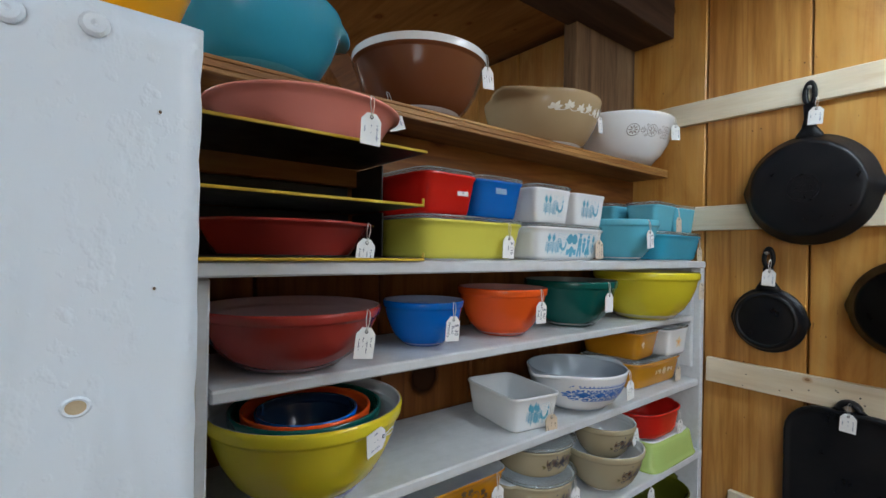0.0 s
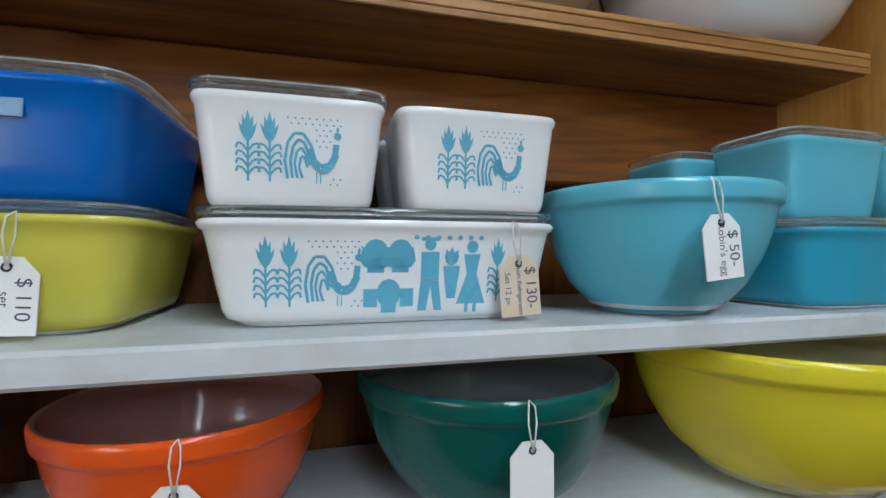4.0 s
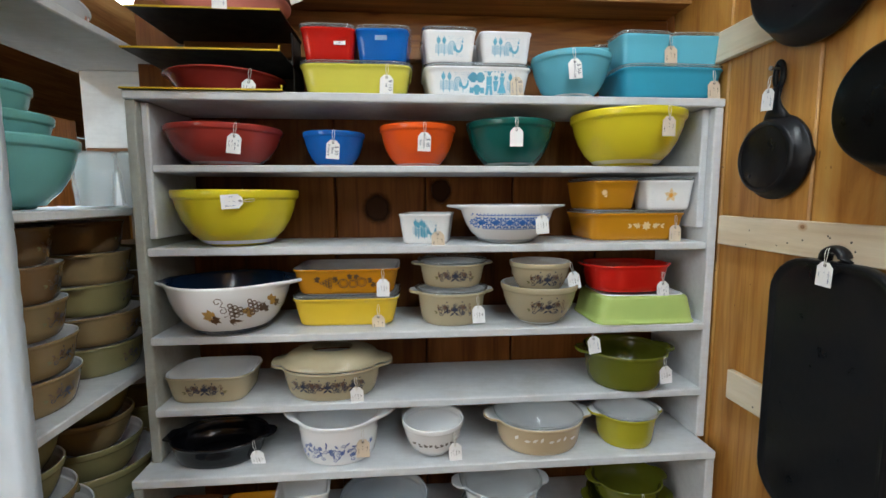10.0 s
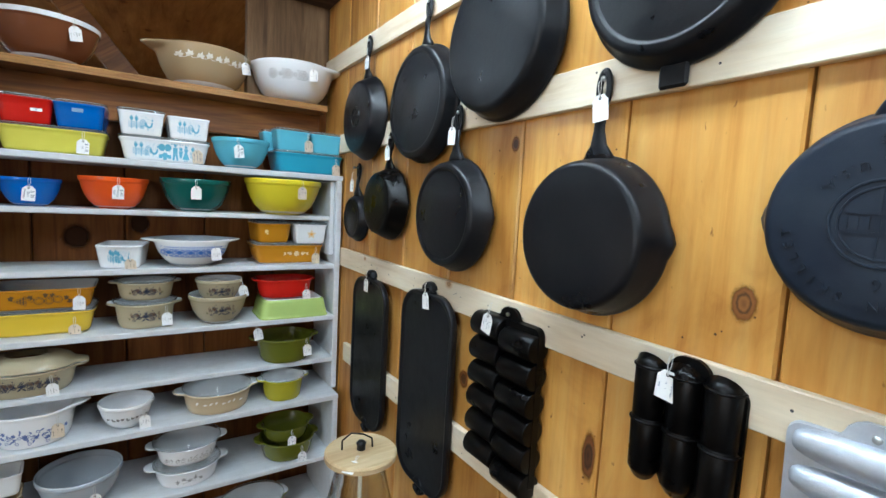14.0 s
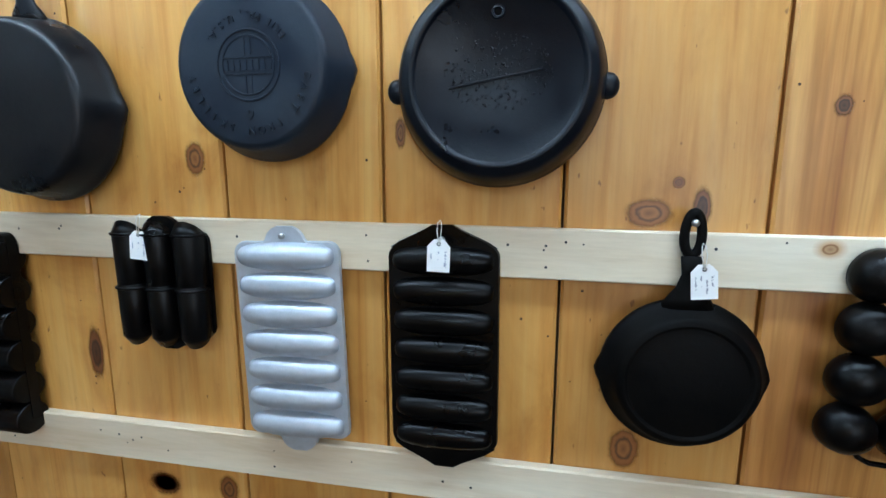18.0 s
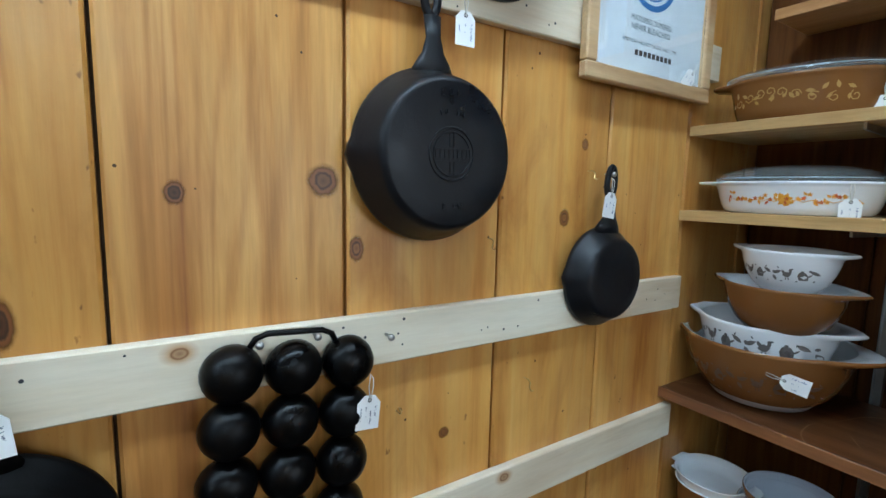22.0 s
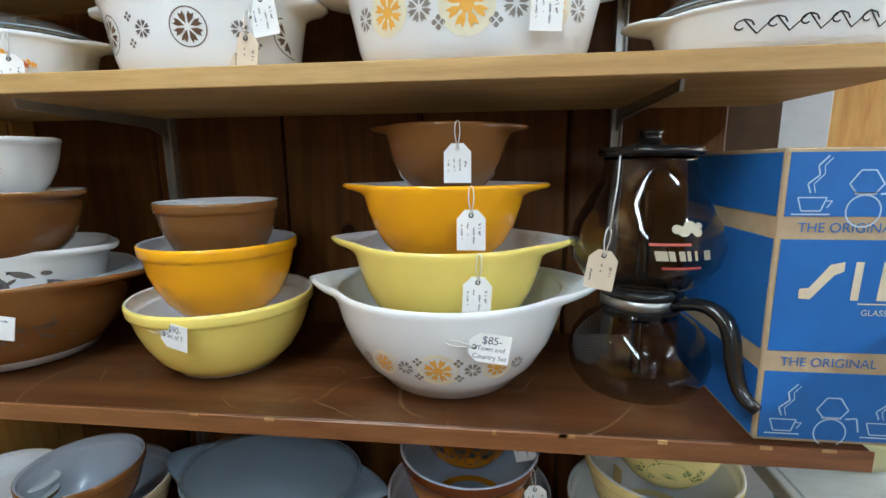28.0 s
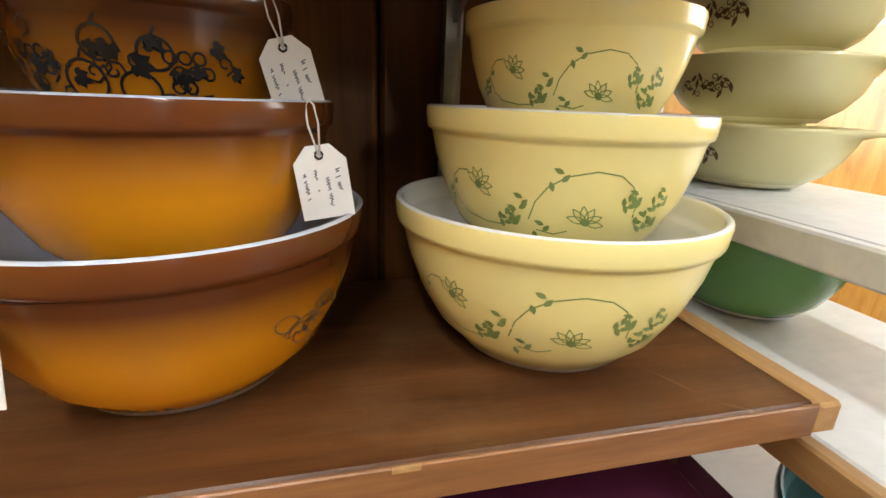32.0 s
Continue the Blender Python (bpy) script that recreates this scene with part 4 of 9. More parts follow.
for x, z, a, b in ((0.658, 0.963, 0.016, 0.034), (0.575, 0.960, 0.014, 0.018), (0.83, 1.16, 0.012, 0.02)):
    knot(wall_c, pose(x, C_Y + 0.0008, z, -90, 0, 0) @ pose(0, 0, 0, 0, 0, 90), a, b, KNOT_BLACK)


# battens on the pan wall, slightly out of level
def batten(y0, y1, z0, z1, drop=0.0):
    bm = bmesh.new()
    ln = abs(y1 - y0)
    box_bm(bm, -0.008, 0.008, -ln / 2, ln / 2, -(z1 - z0) / 2, (z1 - z0) / 2, 0.0018)
    ob = part("batten", bm, BATTEN, m=pose(WALL_X - 0.0085, (y0 + y1) / 2, (z0 + z1) / 2, math.degrees(math.atan2(drop, ln)), 0, 0))
    return structure(ob, "pale bare wooden batten screwed across the plank wall, with nail holes", "batten")


BATTENS = [batten(0.78, -0.66, 1.926, 1.99), batten(0.79, -2.62, 1.628, 1.696, -0.02), batten(0.56, -2.545, 1.189, 1.255, 0.022), batten(0.50, -1.812, 0.851, 0.918), batten(-1.815, -2.548, 0.898, 0.969)]
# nail holes and screws along the battens and planks
rnd = random.Random(4)
bm = bmesh.new()
for i in range(150):
    y = 0.5 - rnd.random() * 3.0
    z = rnd.choice((1.66, 1.22, 1.22, 1.22, 0.885)) + (rnd.random() - 0.5) * 0.045
    bmesh.ops.create_circle(bm, cap_ends=True, segments=7, radius=0.0012 + 0.001 * rnd.random(), matrix=pose(WALL_X - 0.0171, y, z, 0, 90, 0))
part("nail_holes", bm, INK_BLACK, BATTENS[2]).matrix_parent_inverse = BATTENS[2].matrix_basis.inverted()
bm = bmesh.new()
for i in range(170):
    y, z = 0.6 - rnd.random() * 3.1, 0.9 + rnd.random() * 1.2
    bmesh.ops.create_circle(bm, cap_ends=True, segments=6, radius=0.0009 + 0.0014 * rnd.random(), matrix=pose(WALL_X - 0.0004, y, z, 0, 90, 0))
part("nail_holes", bm, DARK, wall_east).matrix_parent_inverse = wall_east.matrix_basis.inverted()

# timber above the partition
structure(board("post", 1.09, 1.40, BACK_Y - 0.005, BACK_Y + 0.04, 1.80, CEIL, ROUGH_WOOD), "rough-sawn brown upright board in the corner", "post")
structure(board("beam", -0.6, 1.40, BACK_Y - 0.13, BACK_Y + 0.03, CEIL - 0.16, CEIL - 0.002, BEAM_WOOD), "dark heavy ceiling beam", "beam")
brace = board("brace", -0.04, 0.04, -0.03, 0.03, -0.55, 0.55, PLY)
brace.matrix_basis = pose(0.62, 1.25, 2.02, 0, -38, 0)
structure(brace, "light brown diagonal timber brace", "brace")


# fluorescent fittings under the ceiling
def tube_light(x, y, rz, power, length=1.2):
    th = empty("fluorescent_light", x, y, CEIL - 0.004, rz)
    tagged(th, "white ceiling fitting with two bright fluorescent tubes", "light", "fluorescent lights")
    bm = bmesh.new()
    box_bm(bm, -length / 2, length / 2, -0.07, 0.07, -0.05, 0.0, 0.008)
    part("housing", bm, TUBE_WHITE, th)
    for s in (-0.035, 0.035):
        bm = bmesh.new()
        tube(bm, [(-length / 2 + 0.03, s, -0.068), (length / 2 - 0.03, s, -0.068)], 0.013, 10)
        part("tube", bm, TUBE_GLOW, th, smooth=True)
    data = bpy.data.lights.new("tube_lamp", "AREA")
    data.shape, data.size, data.size_y = "RECTANGLE", length, 0.10
    data.energy, data.color = power, TUBE_COLOR
    lamp = new("tube_lamp", data)
    lamp.parent = th
    lamp.matrix_basis = pose(0, 0, -0.085)
    return th


TUBE_WHITE = plain("white_enamel", (0.8, 0.8, 0.8), 0.4)
TUBE_GLOW = glow("fluorescent_tube", TUBE_COLOR, 45.0)
tube_light(0.98, -0.40, 90, 13, 1.2)
tube_light(0.98, -1.75, 90, 13, 1.2)
tube_light(-1.05, -1.15, 90, 38, 1.2)
tube_light(-0.70, 2.15, 90, 85, 1.2)
tube_light(-0.75, 6.2, 90, 14, 1.2)

# ---- white shelf unit against the partition ----
SZ = (1.5325, 1.381, 1.203, 1.010, 0.848)
FRONT = 0.566
unit = empty("white_shelf_unit", 0.74, 0.68, 0.718)
tagged(unit, "white painted wooden shelf unit, worn, full of colourful glass dishes", "shelf unit")


def on(th, x0, x1, y0, y1, z0, z1, name, mat, label=""):
    o = th.matrix_basis.translation
    return board(name, x0 - o.x, x1 - o.x, y0 - o.y, y1 - o.y, z0 - o.z, z1 - o.z, mat, th, label)


on(unit, 0.083, 0.104, FRONT + 0.002, BACK_Y - 0.004, 0.7185, 1.513, "side_panel", SHADED_PAINT, "worn side panel, its white greyed for shade")
on(unit, 1.368, 1.389, FRONT + 0.002, BACK_Y - 0.004, 0.7185, 1.513, "side_panel", WHITE)
on(unit, 1.350, 1.367, FRONT + 0.02, BACK_Y - 0.004, 1.236, 1.512, "side_liner", WHITE)
on(unit, 0.105, 0.120, FRONT + 0.02, BACK_Y - 0.004, 1.222, 1.512, "side_liner", WHITE)
on(unit, 0.080, 1.391, FRONT, BACK_Y - 0.003, SZ[0] - 0.019, SZ[0], "top_board", WHITE)
on(unit, 0.122, 1.349, 0.584, BACK_Y - 0.004, SZ[1] - 0.016, SZ[1], "shelf", WHITE)
for z, yf in zip(SZ[2:], (0.572, 0.558, 0.556)):
    on(unit, 0.1045, 1.3675, yf, BACK_Y - 0.004, z - 0.018, z, "shelf", WHITE)
low = empty("white_base_shelf", 0.74, 0.66, 0.0)
tagged(low, "white painted low wooden shelf under the taller unit", "shelf unit")
on(low, 0.074, 1.376, 0.504, BACK_Y - 0.003, 0.697, 0.717, "top_board", WHITE)
on(low, 0.074, 0.094, 0.507, BACK_Y - 0.004, 0.0, 0.6965, "side_panel", SHADED_PAINT)
on(low, 1.355, 1.376, 0.507, BACK_Y - 0.004, 0.0, 0.6965, "side_panel", WHITE)
for z in (0.485, 0.255, 0.06):
    on(low, 0.0945, 1.3545, 0.506, BACK_Y - 0.004, z - 0.018, z, "shelf", WHITE)

# plywood shelf above, with a cleat under its back
ply = empty("plywood_shelf", 0.72, 0.74, 1.797)
tagged(ply, "stained plywood shelf with a raw layered front edge", "shelf")
on(ply, 0.11, 1.357, 0.665, 0.84, 1.774, 1.797, "board", PLY)
for z0, z1 in ((1.7742, 1.7805), (1.7812, 1.7905), (1.7912, 1.7968)):
    on(ply, 0.11, 1.357, 0.662, 0.6645, z0, z1, "ply_layer", PLY_EDGE)
on(ply, 0.12, 1.36, BACK_Y - 0.03, BACK_Y - 0.002, 1.66, 1.7735, "cleat", PLY)

TOP = SZ[0] + 0.0005
# black and yellow carton trays with pie plates
def carton(x0, x1, y0, y1, z, lid):
    th = empty("carton_tray", (x0 + x1) / 2, (y0 + y1) / 2, z)
    tagged(th, "flattened black cardboard tray with bright yellow edges", "carton", "carton trays")
    w, d = (x1 - x0) / 2, (y1 - y0) / 2
    board("sheet", -w, w, -d + 0.003, d, 0, 0.003, CARTON_BLACK, th)
    board("edge", -w, w, -d, -d + 0.0028, -0.0004, 0.0036, CARTON_YELLOW, th, "yellow printed edge")
    if lid:
        board("back_flap", -w + 0.01, w - 0.01, d - 0.006, d - 0.003, 0.0032, lid - 0.001, CARTON_BLACK, th)
        board("side_flap", w - 0.003, w, -d + 0.12, d - 0.007, 0.0032, lid - 0.001, CARTON_BLACK, th)
        board("corner_edge", w - 0.0035, w + 0.0004, -d + 0.0005, -d + 0.0035, 0.0038, 0.012, CARTON_YELLOW, th, "yellow printed corner")
    return th


CARTON_BLACK = plain("black_carton", (0.012, 0.011, 0.01), 0.5)
CARTON_YELLOW = plain("yellow_carton_edge", (0.62, 0.42, 0.02), 0.5)
carton(0.078, 0.404, 0.560, 0.795, TOP, 0.079)
carton(0.086, 0.402, 0.560, 0.795, TOP + 0.08, 0.078)
carton(0.100, 0.406, 0.560, 0.795, TOP + 0.16, 0.0)


def pie_plate(x, y, z, color, label, r=0.133):
    sh = Shape(r, r, 0.37 * r, P_PIE)
    return vessel("pie_plate", sh, (x, y, z), 0, OP[color], WHITE_OPAL, label, "pie plate", "pie plates"), sh


v, s = pie_plate(0.245, 0.70, TOP + 0.0035, "brick", "dull red glass pie plate on a black carton tray")
tag_on("ink", v, s, 0.085, 8)
v, s = pie_plate(0.262, 0.672, TOP + 0.1635, "pink", "pink glass pie plate on the top carton tray", 0.139)
tag_on("few", v, s, 0.035, 2)

# refrigerator dishes on the top board
def lay(pts, w, cx, cy, k):
    return poly_line([((x - cx) * k, (cy - y) * k) for x, y in pts], w * k)


def wheat(x, k, cx, cy):
    out = lay([(x, 275), (x, 150)], 6, cx, cy, k)
    for j in range(4):
        for q in (-1, 1):
            out += lay([(x, 258 - 21 * j), (x + q * 13, 240 - 21 * j), (x + q * 26, 236 - 21 * j), (x + q * 30, 250 - 21 * j)], 6, cx, cy, k)
    for q, top, wide in ((0, 84, 20), (-14, 96, 15), (14, 96, 15), (-26, 112, 12), (26, 112, 12)):
        out += poly_leaf((172 - top) * k, wide * k, math.atan2(172 - top, q), (x - cx) * k, (cy - 172) * k)
    return out


def fowl(dx, k, cx, cy):
    """A plain sweep of bands like a plumed tail, with dots about it."""
    out = []
    for pts, w in (([(282, 265), (275, 215), (283, 165), (300, 140), (325, 140), (345, 170), (355, 205)], 8), ([(295, 262), (290, 215), (297, 175), (312, 156), (328, 166), (340, 200), (352, 225)], 8),
                   ([(308, 262), (301, 222), (307, 190), (319, 178), (330, 195), (342, 225)], 7), ([(322, 262), (313, 232), (318, 204), (326, 202), (336, 232)], 7),
                   ([(340, 180), (352, 212), (372, 230), (396, 224), (410, 198), (414, 165)], 17), ([(345, 215), (362, 238), (385, 242), (404, 228), (418, 195)], 10), ([(360, 246), (360, 276)], 3), ([(371, 246), (371, 276)], 3)):
        out += lay([(x + dx, y) for x, y in pts], w, cx, cy, k)
    out += poly_disc(11 * k, 10, (417 + dx - cx) * k, (cy - 142) * k) + poly_leaf(20 * k, 9 * k, 1.5, (417 + dx - cx) * k, (cy - 134) * k)
    for y in range(98, 285, 15):
        for x in range(284, 436, 19):
            xx = x + (9 if (y // 15) % 2 else 0)
            if (y < 125 and xx > 270) or (350 < xx < 400 and y < 185 - (400 - xx) * 0.2) or xx > 427 or (xx > 388 and y > 250):
                out += poly_disc(3.2 * k, 5, (xx + dx - cx) * k, (cy - y) * k)
    return out


T_INK = INKS["turq"]
KF = 0.000225
CROP = wheat(178, KF, 210, 180) + wheat(238, KF, 210, 180)
SPRIG = fowl(0, KF, 350, 180)


def farm_small(th, sh):
    return printed(th, sh, [(T_INK, wheat(180, KF, 293, 185) + wheat(236, KF, 293, 185), 0.0, 0.52), (T_INK, fowl(0, KF, 293, 185), 0.0, 0.52)], "turquoise print of wheat, dots and sweeping bands")


def farm_large(th, sh):
    k = 0.000232
    jobs = [(T_INK, wheat(200, k, 545, 185) + wheat(260, k, 545, 185) + fowl(26, k, 545, 185) + wheat(855, k, 545, 185), 0.0, 0.5)]
    for x in (490, 560):
        q = (x - 545) * k
        jobs += [(T_INK, poly_leaf(0.017, 0.014, 1.05, q, -0.002) + poly_leaf(0.017, 0.014, 2.09, q, -0.002) + poly_disc(0.0078, 12, q, 0.010) + rect_at(q, -0.001, 0.0055, 0.003), 0.0, 0.56)]
    jobs += [(T_INK, poly_disc(0.008, 12, -0.004, 0, 1.2) + rect_at(-0.004, -0.009, 0.005, 0.004) + rect_at(-0.016, -0.003, 0.0045) + rect_at(0.008, -0.003, 0.0045), 0.0, 0.3)]
    jobs += [(T_INK, rect_at(0, 0.004, 0.0062, 0.0095) + [[(-0.0062, -0.006), (0.001, -0.006), (-0.002, -0.026), (-0.008, -0.026)], [(0.0, -0.006), (0.0062, -0.006), (0.009, -0.026), (0.0035, -0.026)]] + poly_disc(0.004, 10, 0, 0.0185) + rect_at(0, 0.0222, 0.006, 0.0012), 0.0235, 0.5),
             (T_INK, [[(-0.006, 0.004), (0.006, 0.004), (0.003, -0.018), (-0.003, -0.018)]] + poly_leaf(0.012, 0.006, 1.2, 0, 0.004) + poly_leaf(0.012, 0.006, 1.9, 0, 0.004) + poly_leaf(0.013, 0.006, 1.57, 0, 0.004), 0.0385, 0.5),
             (T_INK, [[(-0.0105, -0.022), (0.0105, -0.022), (0.0035, -0.001), (0.006, 0.012), (-0.006, 0.012), (-0.0035, -0.001)]] + poly_disc(0.0042, 10, 0, 0.017) + rect_at(-0.003, -0.025, 0.0012, 0.003) + rect_at(0.003, -0.025, 0.0012, 0.003), 0.053, 0.5)]
    jobs += [(T_INK, poly_disc(0.002, 6, 0.0075 * j, 0.0, 0.8), 0.014, 0.84) for j in range(7)]
    return printed(th, sh, jobs, "turquoise print of wheat and plain shapes")


def rect_at(cx, cy, hx, hy=0.006):
    return [[(cx - hx, cy - hy), (cx + hx, cy - hy), (cx + hx, cy + hy), (cx - hx, cy + hy)]]


def flat_cover(at, rz, sx, sy, group=""):
    return glass_lid(at, rz, sx, sy, 0.007, group, 6.0, label="clear ribbed glass cover on a refrigerator dish", flat=True)


GR = "refrigerator dishes on the top board"
v, s = fridge_dish("l", (0.552, 0.690, TOP), 0, "citron", "yellow-green large refrigerator dish with a glass cover", GR)
flat_cover((0.552, 0.690, TOP + s.h), 0, 0.126, 0.093)
tag_on("oneten", v, s, 0.070, 3)
Z2 = TOP + s.h + 0.007
for x, c, w in ((0.491, "red", "red"), (0.614, "blue", "bright blue")):
    v, s = fridge_dish("m", (x, 0.690, Z2), 2 if c == "red" else -3, c, w + " small refrigerator dish stacked on a larger yellow one", GR)
    flat_cover((x, 0.690, Z2 + s.h), 0, 0.062, 0.089)
    bm = bmesh.new()
    if c == "red":
        box_bm(bm, 0.012, 0.037, -0.0005, 0.0005, -0.008, 0.006)
        st = part("sticker", bm, TAG, v, "small white price sticker", m=pose(0, -0.0812, 0.043, -6))
        me = text_mesh("set of 4\n40", 0.0048, INK_BLACK)
        ob = new("lettering", me)
        ob.parent = st
        ob.matrix_basis = pose(0.0245, -0.0008, -0.001, 90)
    else:
        box_bm(bm, -0.014, 0.012, -0.0004, 0.0004, -0.012, 0.012)
        part("tape", bm, plain("clear_tape", (0.25, 0.4, 0.6), 0.3), v, "yellowing strip of clear tape", m=pose(0, -0.0835, 0.058, -6))
v, s = fridge_dish("l", (0.826, 0.690, TOP), 0, WHITE_OPAL, "white large refrigerator dish with turquoise farm print", GR)
farm_large(v, s)
flat_cover((0.826, 0.690, TOP + s.h), 0, 0.126, 0.093)
tag_on("amish", v, s, 0.082, -4)
for x in (0.761, 0.888):
    for dy in (0.0, 0.091):
        v, s = fridge_dish("s", (x, 0.646 + dy, Z2), 0, WHITE_OPAL, "white small refrigerator dish with turquoise farm print", GR)
        if not dy:
            farm_small(v, s)
        if x < 0.8:
            flat_cover((x, 0.646 + dy, Z2 + s.h), 0, 0.0615, 0.045)
v, s = bowl(2, (1.046, 0.630, TOP), 0, "turq", "turquoise glass mixing bowl", "turquoise dishes", name="mixing_bowl")
tag_on("robin", v, s, -0.026, -6, zf=0.97)
v, s = fridge_dish("l", (1.274, 0.664, TOP), 0, "turq_deep", "deep turquoise large refrigerator dish with a glass cover", "turquoise dishes")
flat_cover((1.274, 0.664, TOP + s.h), 0, 0.126, 0.093)
tag_on("old", v, s, 0.088, -3, zf=0.9)
for x, y, r in ((1.212, 0.636, 2), (1.337, 0.640, -2), (1.190, 0.738, 0)):
    v, s = fridge_dish("s", (x, y, Z2), r, "turq", "turquoise small refrigerator dish stacked on a larger one", "turquoise dishes")
    flat_cover((x, y, Z2 + s.h), r, 0.0615, 0.045)
tag_at("old", 1.262, 0.585, Z2 + 0.064, 0, 0, -3)

# primary-coloured mixing bowls, whose thin opal linings let their colour through
def lining(c):
    return opal(c + "_lining", tuple(0.5 * a + 0.36 for a in C[c]), 0.12)


LINED = {c: lining(c) for c in ("brick", "blue", "orange", "green", "yellow")}
G1 = "row of coloured mixing bowls"
s = Shape(0.128, 0.128, 0.086, P_BOWL)
v = vessel("mixing_bowl", s, (0.246, 0.668, SZ[1]), 0, OP["brick"], LINED["brick"], "dull red shallow glass mixing bowl, white inside", "bowl", G1)
tag_on("ink", v, s, 0.062, 7)
v, s = bowl(1, (0.491, 0.680, SZ[1]), 0, "blue", "blue small glass mixing bowl, white inside", G1, LINED["blue"])
tag_on("thirty", v, s, 0.010, 4)
v, s = bowl(2, (0.690, 0.678, SZ[1]), 0, "orange", "orange-red glass mixing bowl, white inside", G1, LINED["orange"])
tag_on("orange", v, s, 0.013, 2)
v, s = bowl(3, (0.915, 0.676, SZ[1]), 0, "green", "dark green glass mixing bowl, white inside", G1, LINED["green"])
tag_on("blank", v, s, -0.010, 0)
v, s = bowl(4, (1.193, 0.640, SZ[1]), 0, "yellow", "yellow large glass mixing bowl, white inside", G1, LINED["yellow"])
tag_on("old", v, s, 0.030, 0)

# third row
s = Shape(0.138, 0.138, 0.125, P_BOWL)
v = vessel("mixing_bowl", s, (0.268, 0.658, SZ[2]), 0, OP["yellow"], WHITE_OPAL, "yellow large glass mixing bowl holding nested bowls", "bowl", "nested bowls")
stuck_tag("few", 0.302, 0.520, SZ[2] + 0.100, 14, 86, -12)
# linings coloured, the blue one navy, to paint in shade within the nest
for k, (n, c) in enumerate(((3, "green"), (2, "orange"), (1, "blue"))):
    bowl(n, (0.268, 0.660, SZ[2] + (0.0125, 0.021, 0.0325)[k]), 0, c, f"{('dark green', 'orange-red', 'blue')[k]} mixing bowl nested inside the yellow one", "nested bowls", inner=OP["navy"] if c == "blue" else OP[c])
v, s = fridge_dish("m", (0.712, 0.668, SZ[2]), -9, WHITE_OPAL, "white open refrigerator dish with turquoise wheat print")
printed(v, s, [(T_INK, CROP, -0.012, 0.55), (T_INK, moved(CROP, 0.006, -0.001), -0.012, 0.5), (T_INK, SPRIG, 0.012, 0.5)], "turquoise wheat print")
tag_on("old", v, s, 0.03, -3, zf=0.75)
s = Shape(0.112, 0.112, 0.090, P_CIND, lugs=((0.0, 0.62, 0.034, True), (math.pi, 0.5, 0.034, True)))
v = vessel("spouted_bowl", s, (0.902, 0.645, SZ[2]), 0, WHITE_OPAL, OP["grey"], "white spouted bowl with a blue flower band, grey inside", "bowl")
jobs = []
for k in range(-6, 7):
    u = k * 0.0145
    jobs += [(INKS["blue"], poly_flower(0.0088, 8) if k % 2 else poly_star(0.009, 8, fat=0.8), u, 0.56), (INKS["blue"], poly_leaf(0.0075, 0.005, 0.7) + poly_leaf(0.0075, 0.005, 2.44), u + 0.007, 0.64), (INKS["blue"], poly_leaf(0.0075, 0.005, -0.7) + poly_leaf(0.0075, 0.005, -2.44), u + 0.007, 0.47),
             (INKS["blue"], poly_disc(0.0018, 6), u + 0.0072, 0.56), (INKS["blue"], poly_line([(-0.0074, 0), (0.0074, 0)], 0.0017), u, 0.74), (INKS["blue"], poly_line([(-0.0074, 0), (0.0074, 0)], 0.0017), u, 0.40), (INKS["blue"], poly_disc(0.0016, 6, -0.004) + poly_disc(0.0016, 6, 0.004), u, 0.77)]
printed(v, s, jobs, "blue printed flower band")
tag_on("pencil", v, s, 0.055, -5)
v, s = fridge_dish("l", (1.215, 0.690, SZ[2]), 0, "gold", "mustard-gold large refrigerator dish with pale flower print")
printed(v, s, [(INKS["pale"], poly_flower(0.012, 7), 0.02, 0.55), (INKS["pale"], poly_flower(0.008, 6) + poly_leaf(0.014, 0.007, 0.3), 0.042, 0.55), (INKS["pale"], poly_flower(0.008, 6) + poly_leaf(0.014, 0.007, 2.8), -0.002, 0.55), (INKS["pale"], poly_leaf(0.012, 0.006, 0.4) + poly_leaf(0.012, 0.006, -0.5), 0.055, 0.55), (INKS["pale"], poly_leaf(0.012, 0.006, 2.7) + poly_leaf(0.012, 0.006, 3.6), -0.016, 0.55)], "pale floral print")
flat_cover((1.215, 0.690, SZ[2] + s.h), 0, 0.126, 0.093)
tag_on("old", v, s, 0.09, 0, zf=0.9)
ZZ = SZ[2] + s.h + 0.007
v, s = fridge_dish("m", (1.155, 0.690, ZZ), 3, "gold", "mustard-gold small refrigerator dish stacked on a larger one")
printed(v, s, [(INKS["pale"], poly_flower(0.008, 7), -0.03, 0.6), (INKS["pale"], poly_leaf(0.01, 0.005, 0.5), -0.03, 0.45)])
flat_cover((1.155, 0.690, ZZ + s.h), 0, 0.062, 0.089)
v, s = fridge_dish("s", (1.284, 0.63, ZZ), 0, WHITE_OPAL, "white small refrigerator dish with a mustard flower")
printed(v, s, [(INKS["pale"], poly_flower(0.017, 5), 0.0, 0.5), (INKS["orange"], poly_disc(0.005), 0.0, 0.5)])
flat_cover((1.284, 0.63, ZZ + s.h), 0, 0.0615, 0.045)

# fourth row
v, s = spouted(4, (0.255, 0.625, SZ[3]), 0, "navy", "white large spouted bowl with grape and leaf print, dark blue inside")
repaint(v, s, WHITE_OPAL, OP["navy"])
grape = [p for k in range(10) for p in poly_ring(0.0039, 0.0017, 9, ((0, 0, 0, 0, 1, 1, 1, 2, 2, 3)[k] * 0.0065 - 0.009), ((0, 1, 2, 3, 0.5, 1.5, 2.5, 1, 2, 1.5)[k] - 1.5) * 0.0068)]


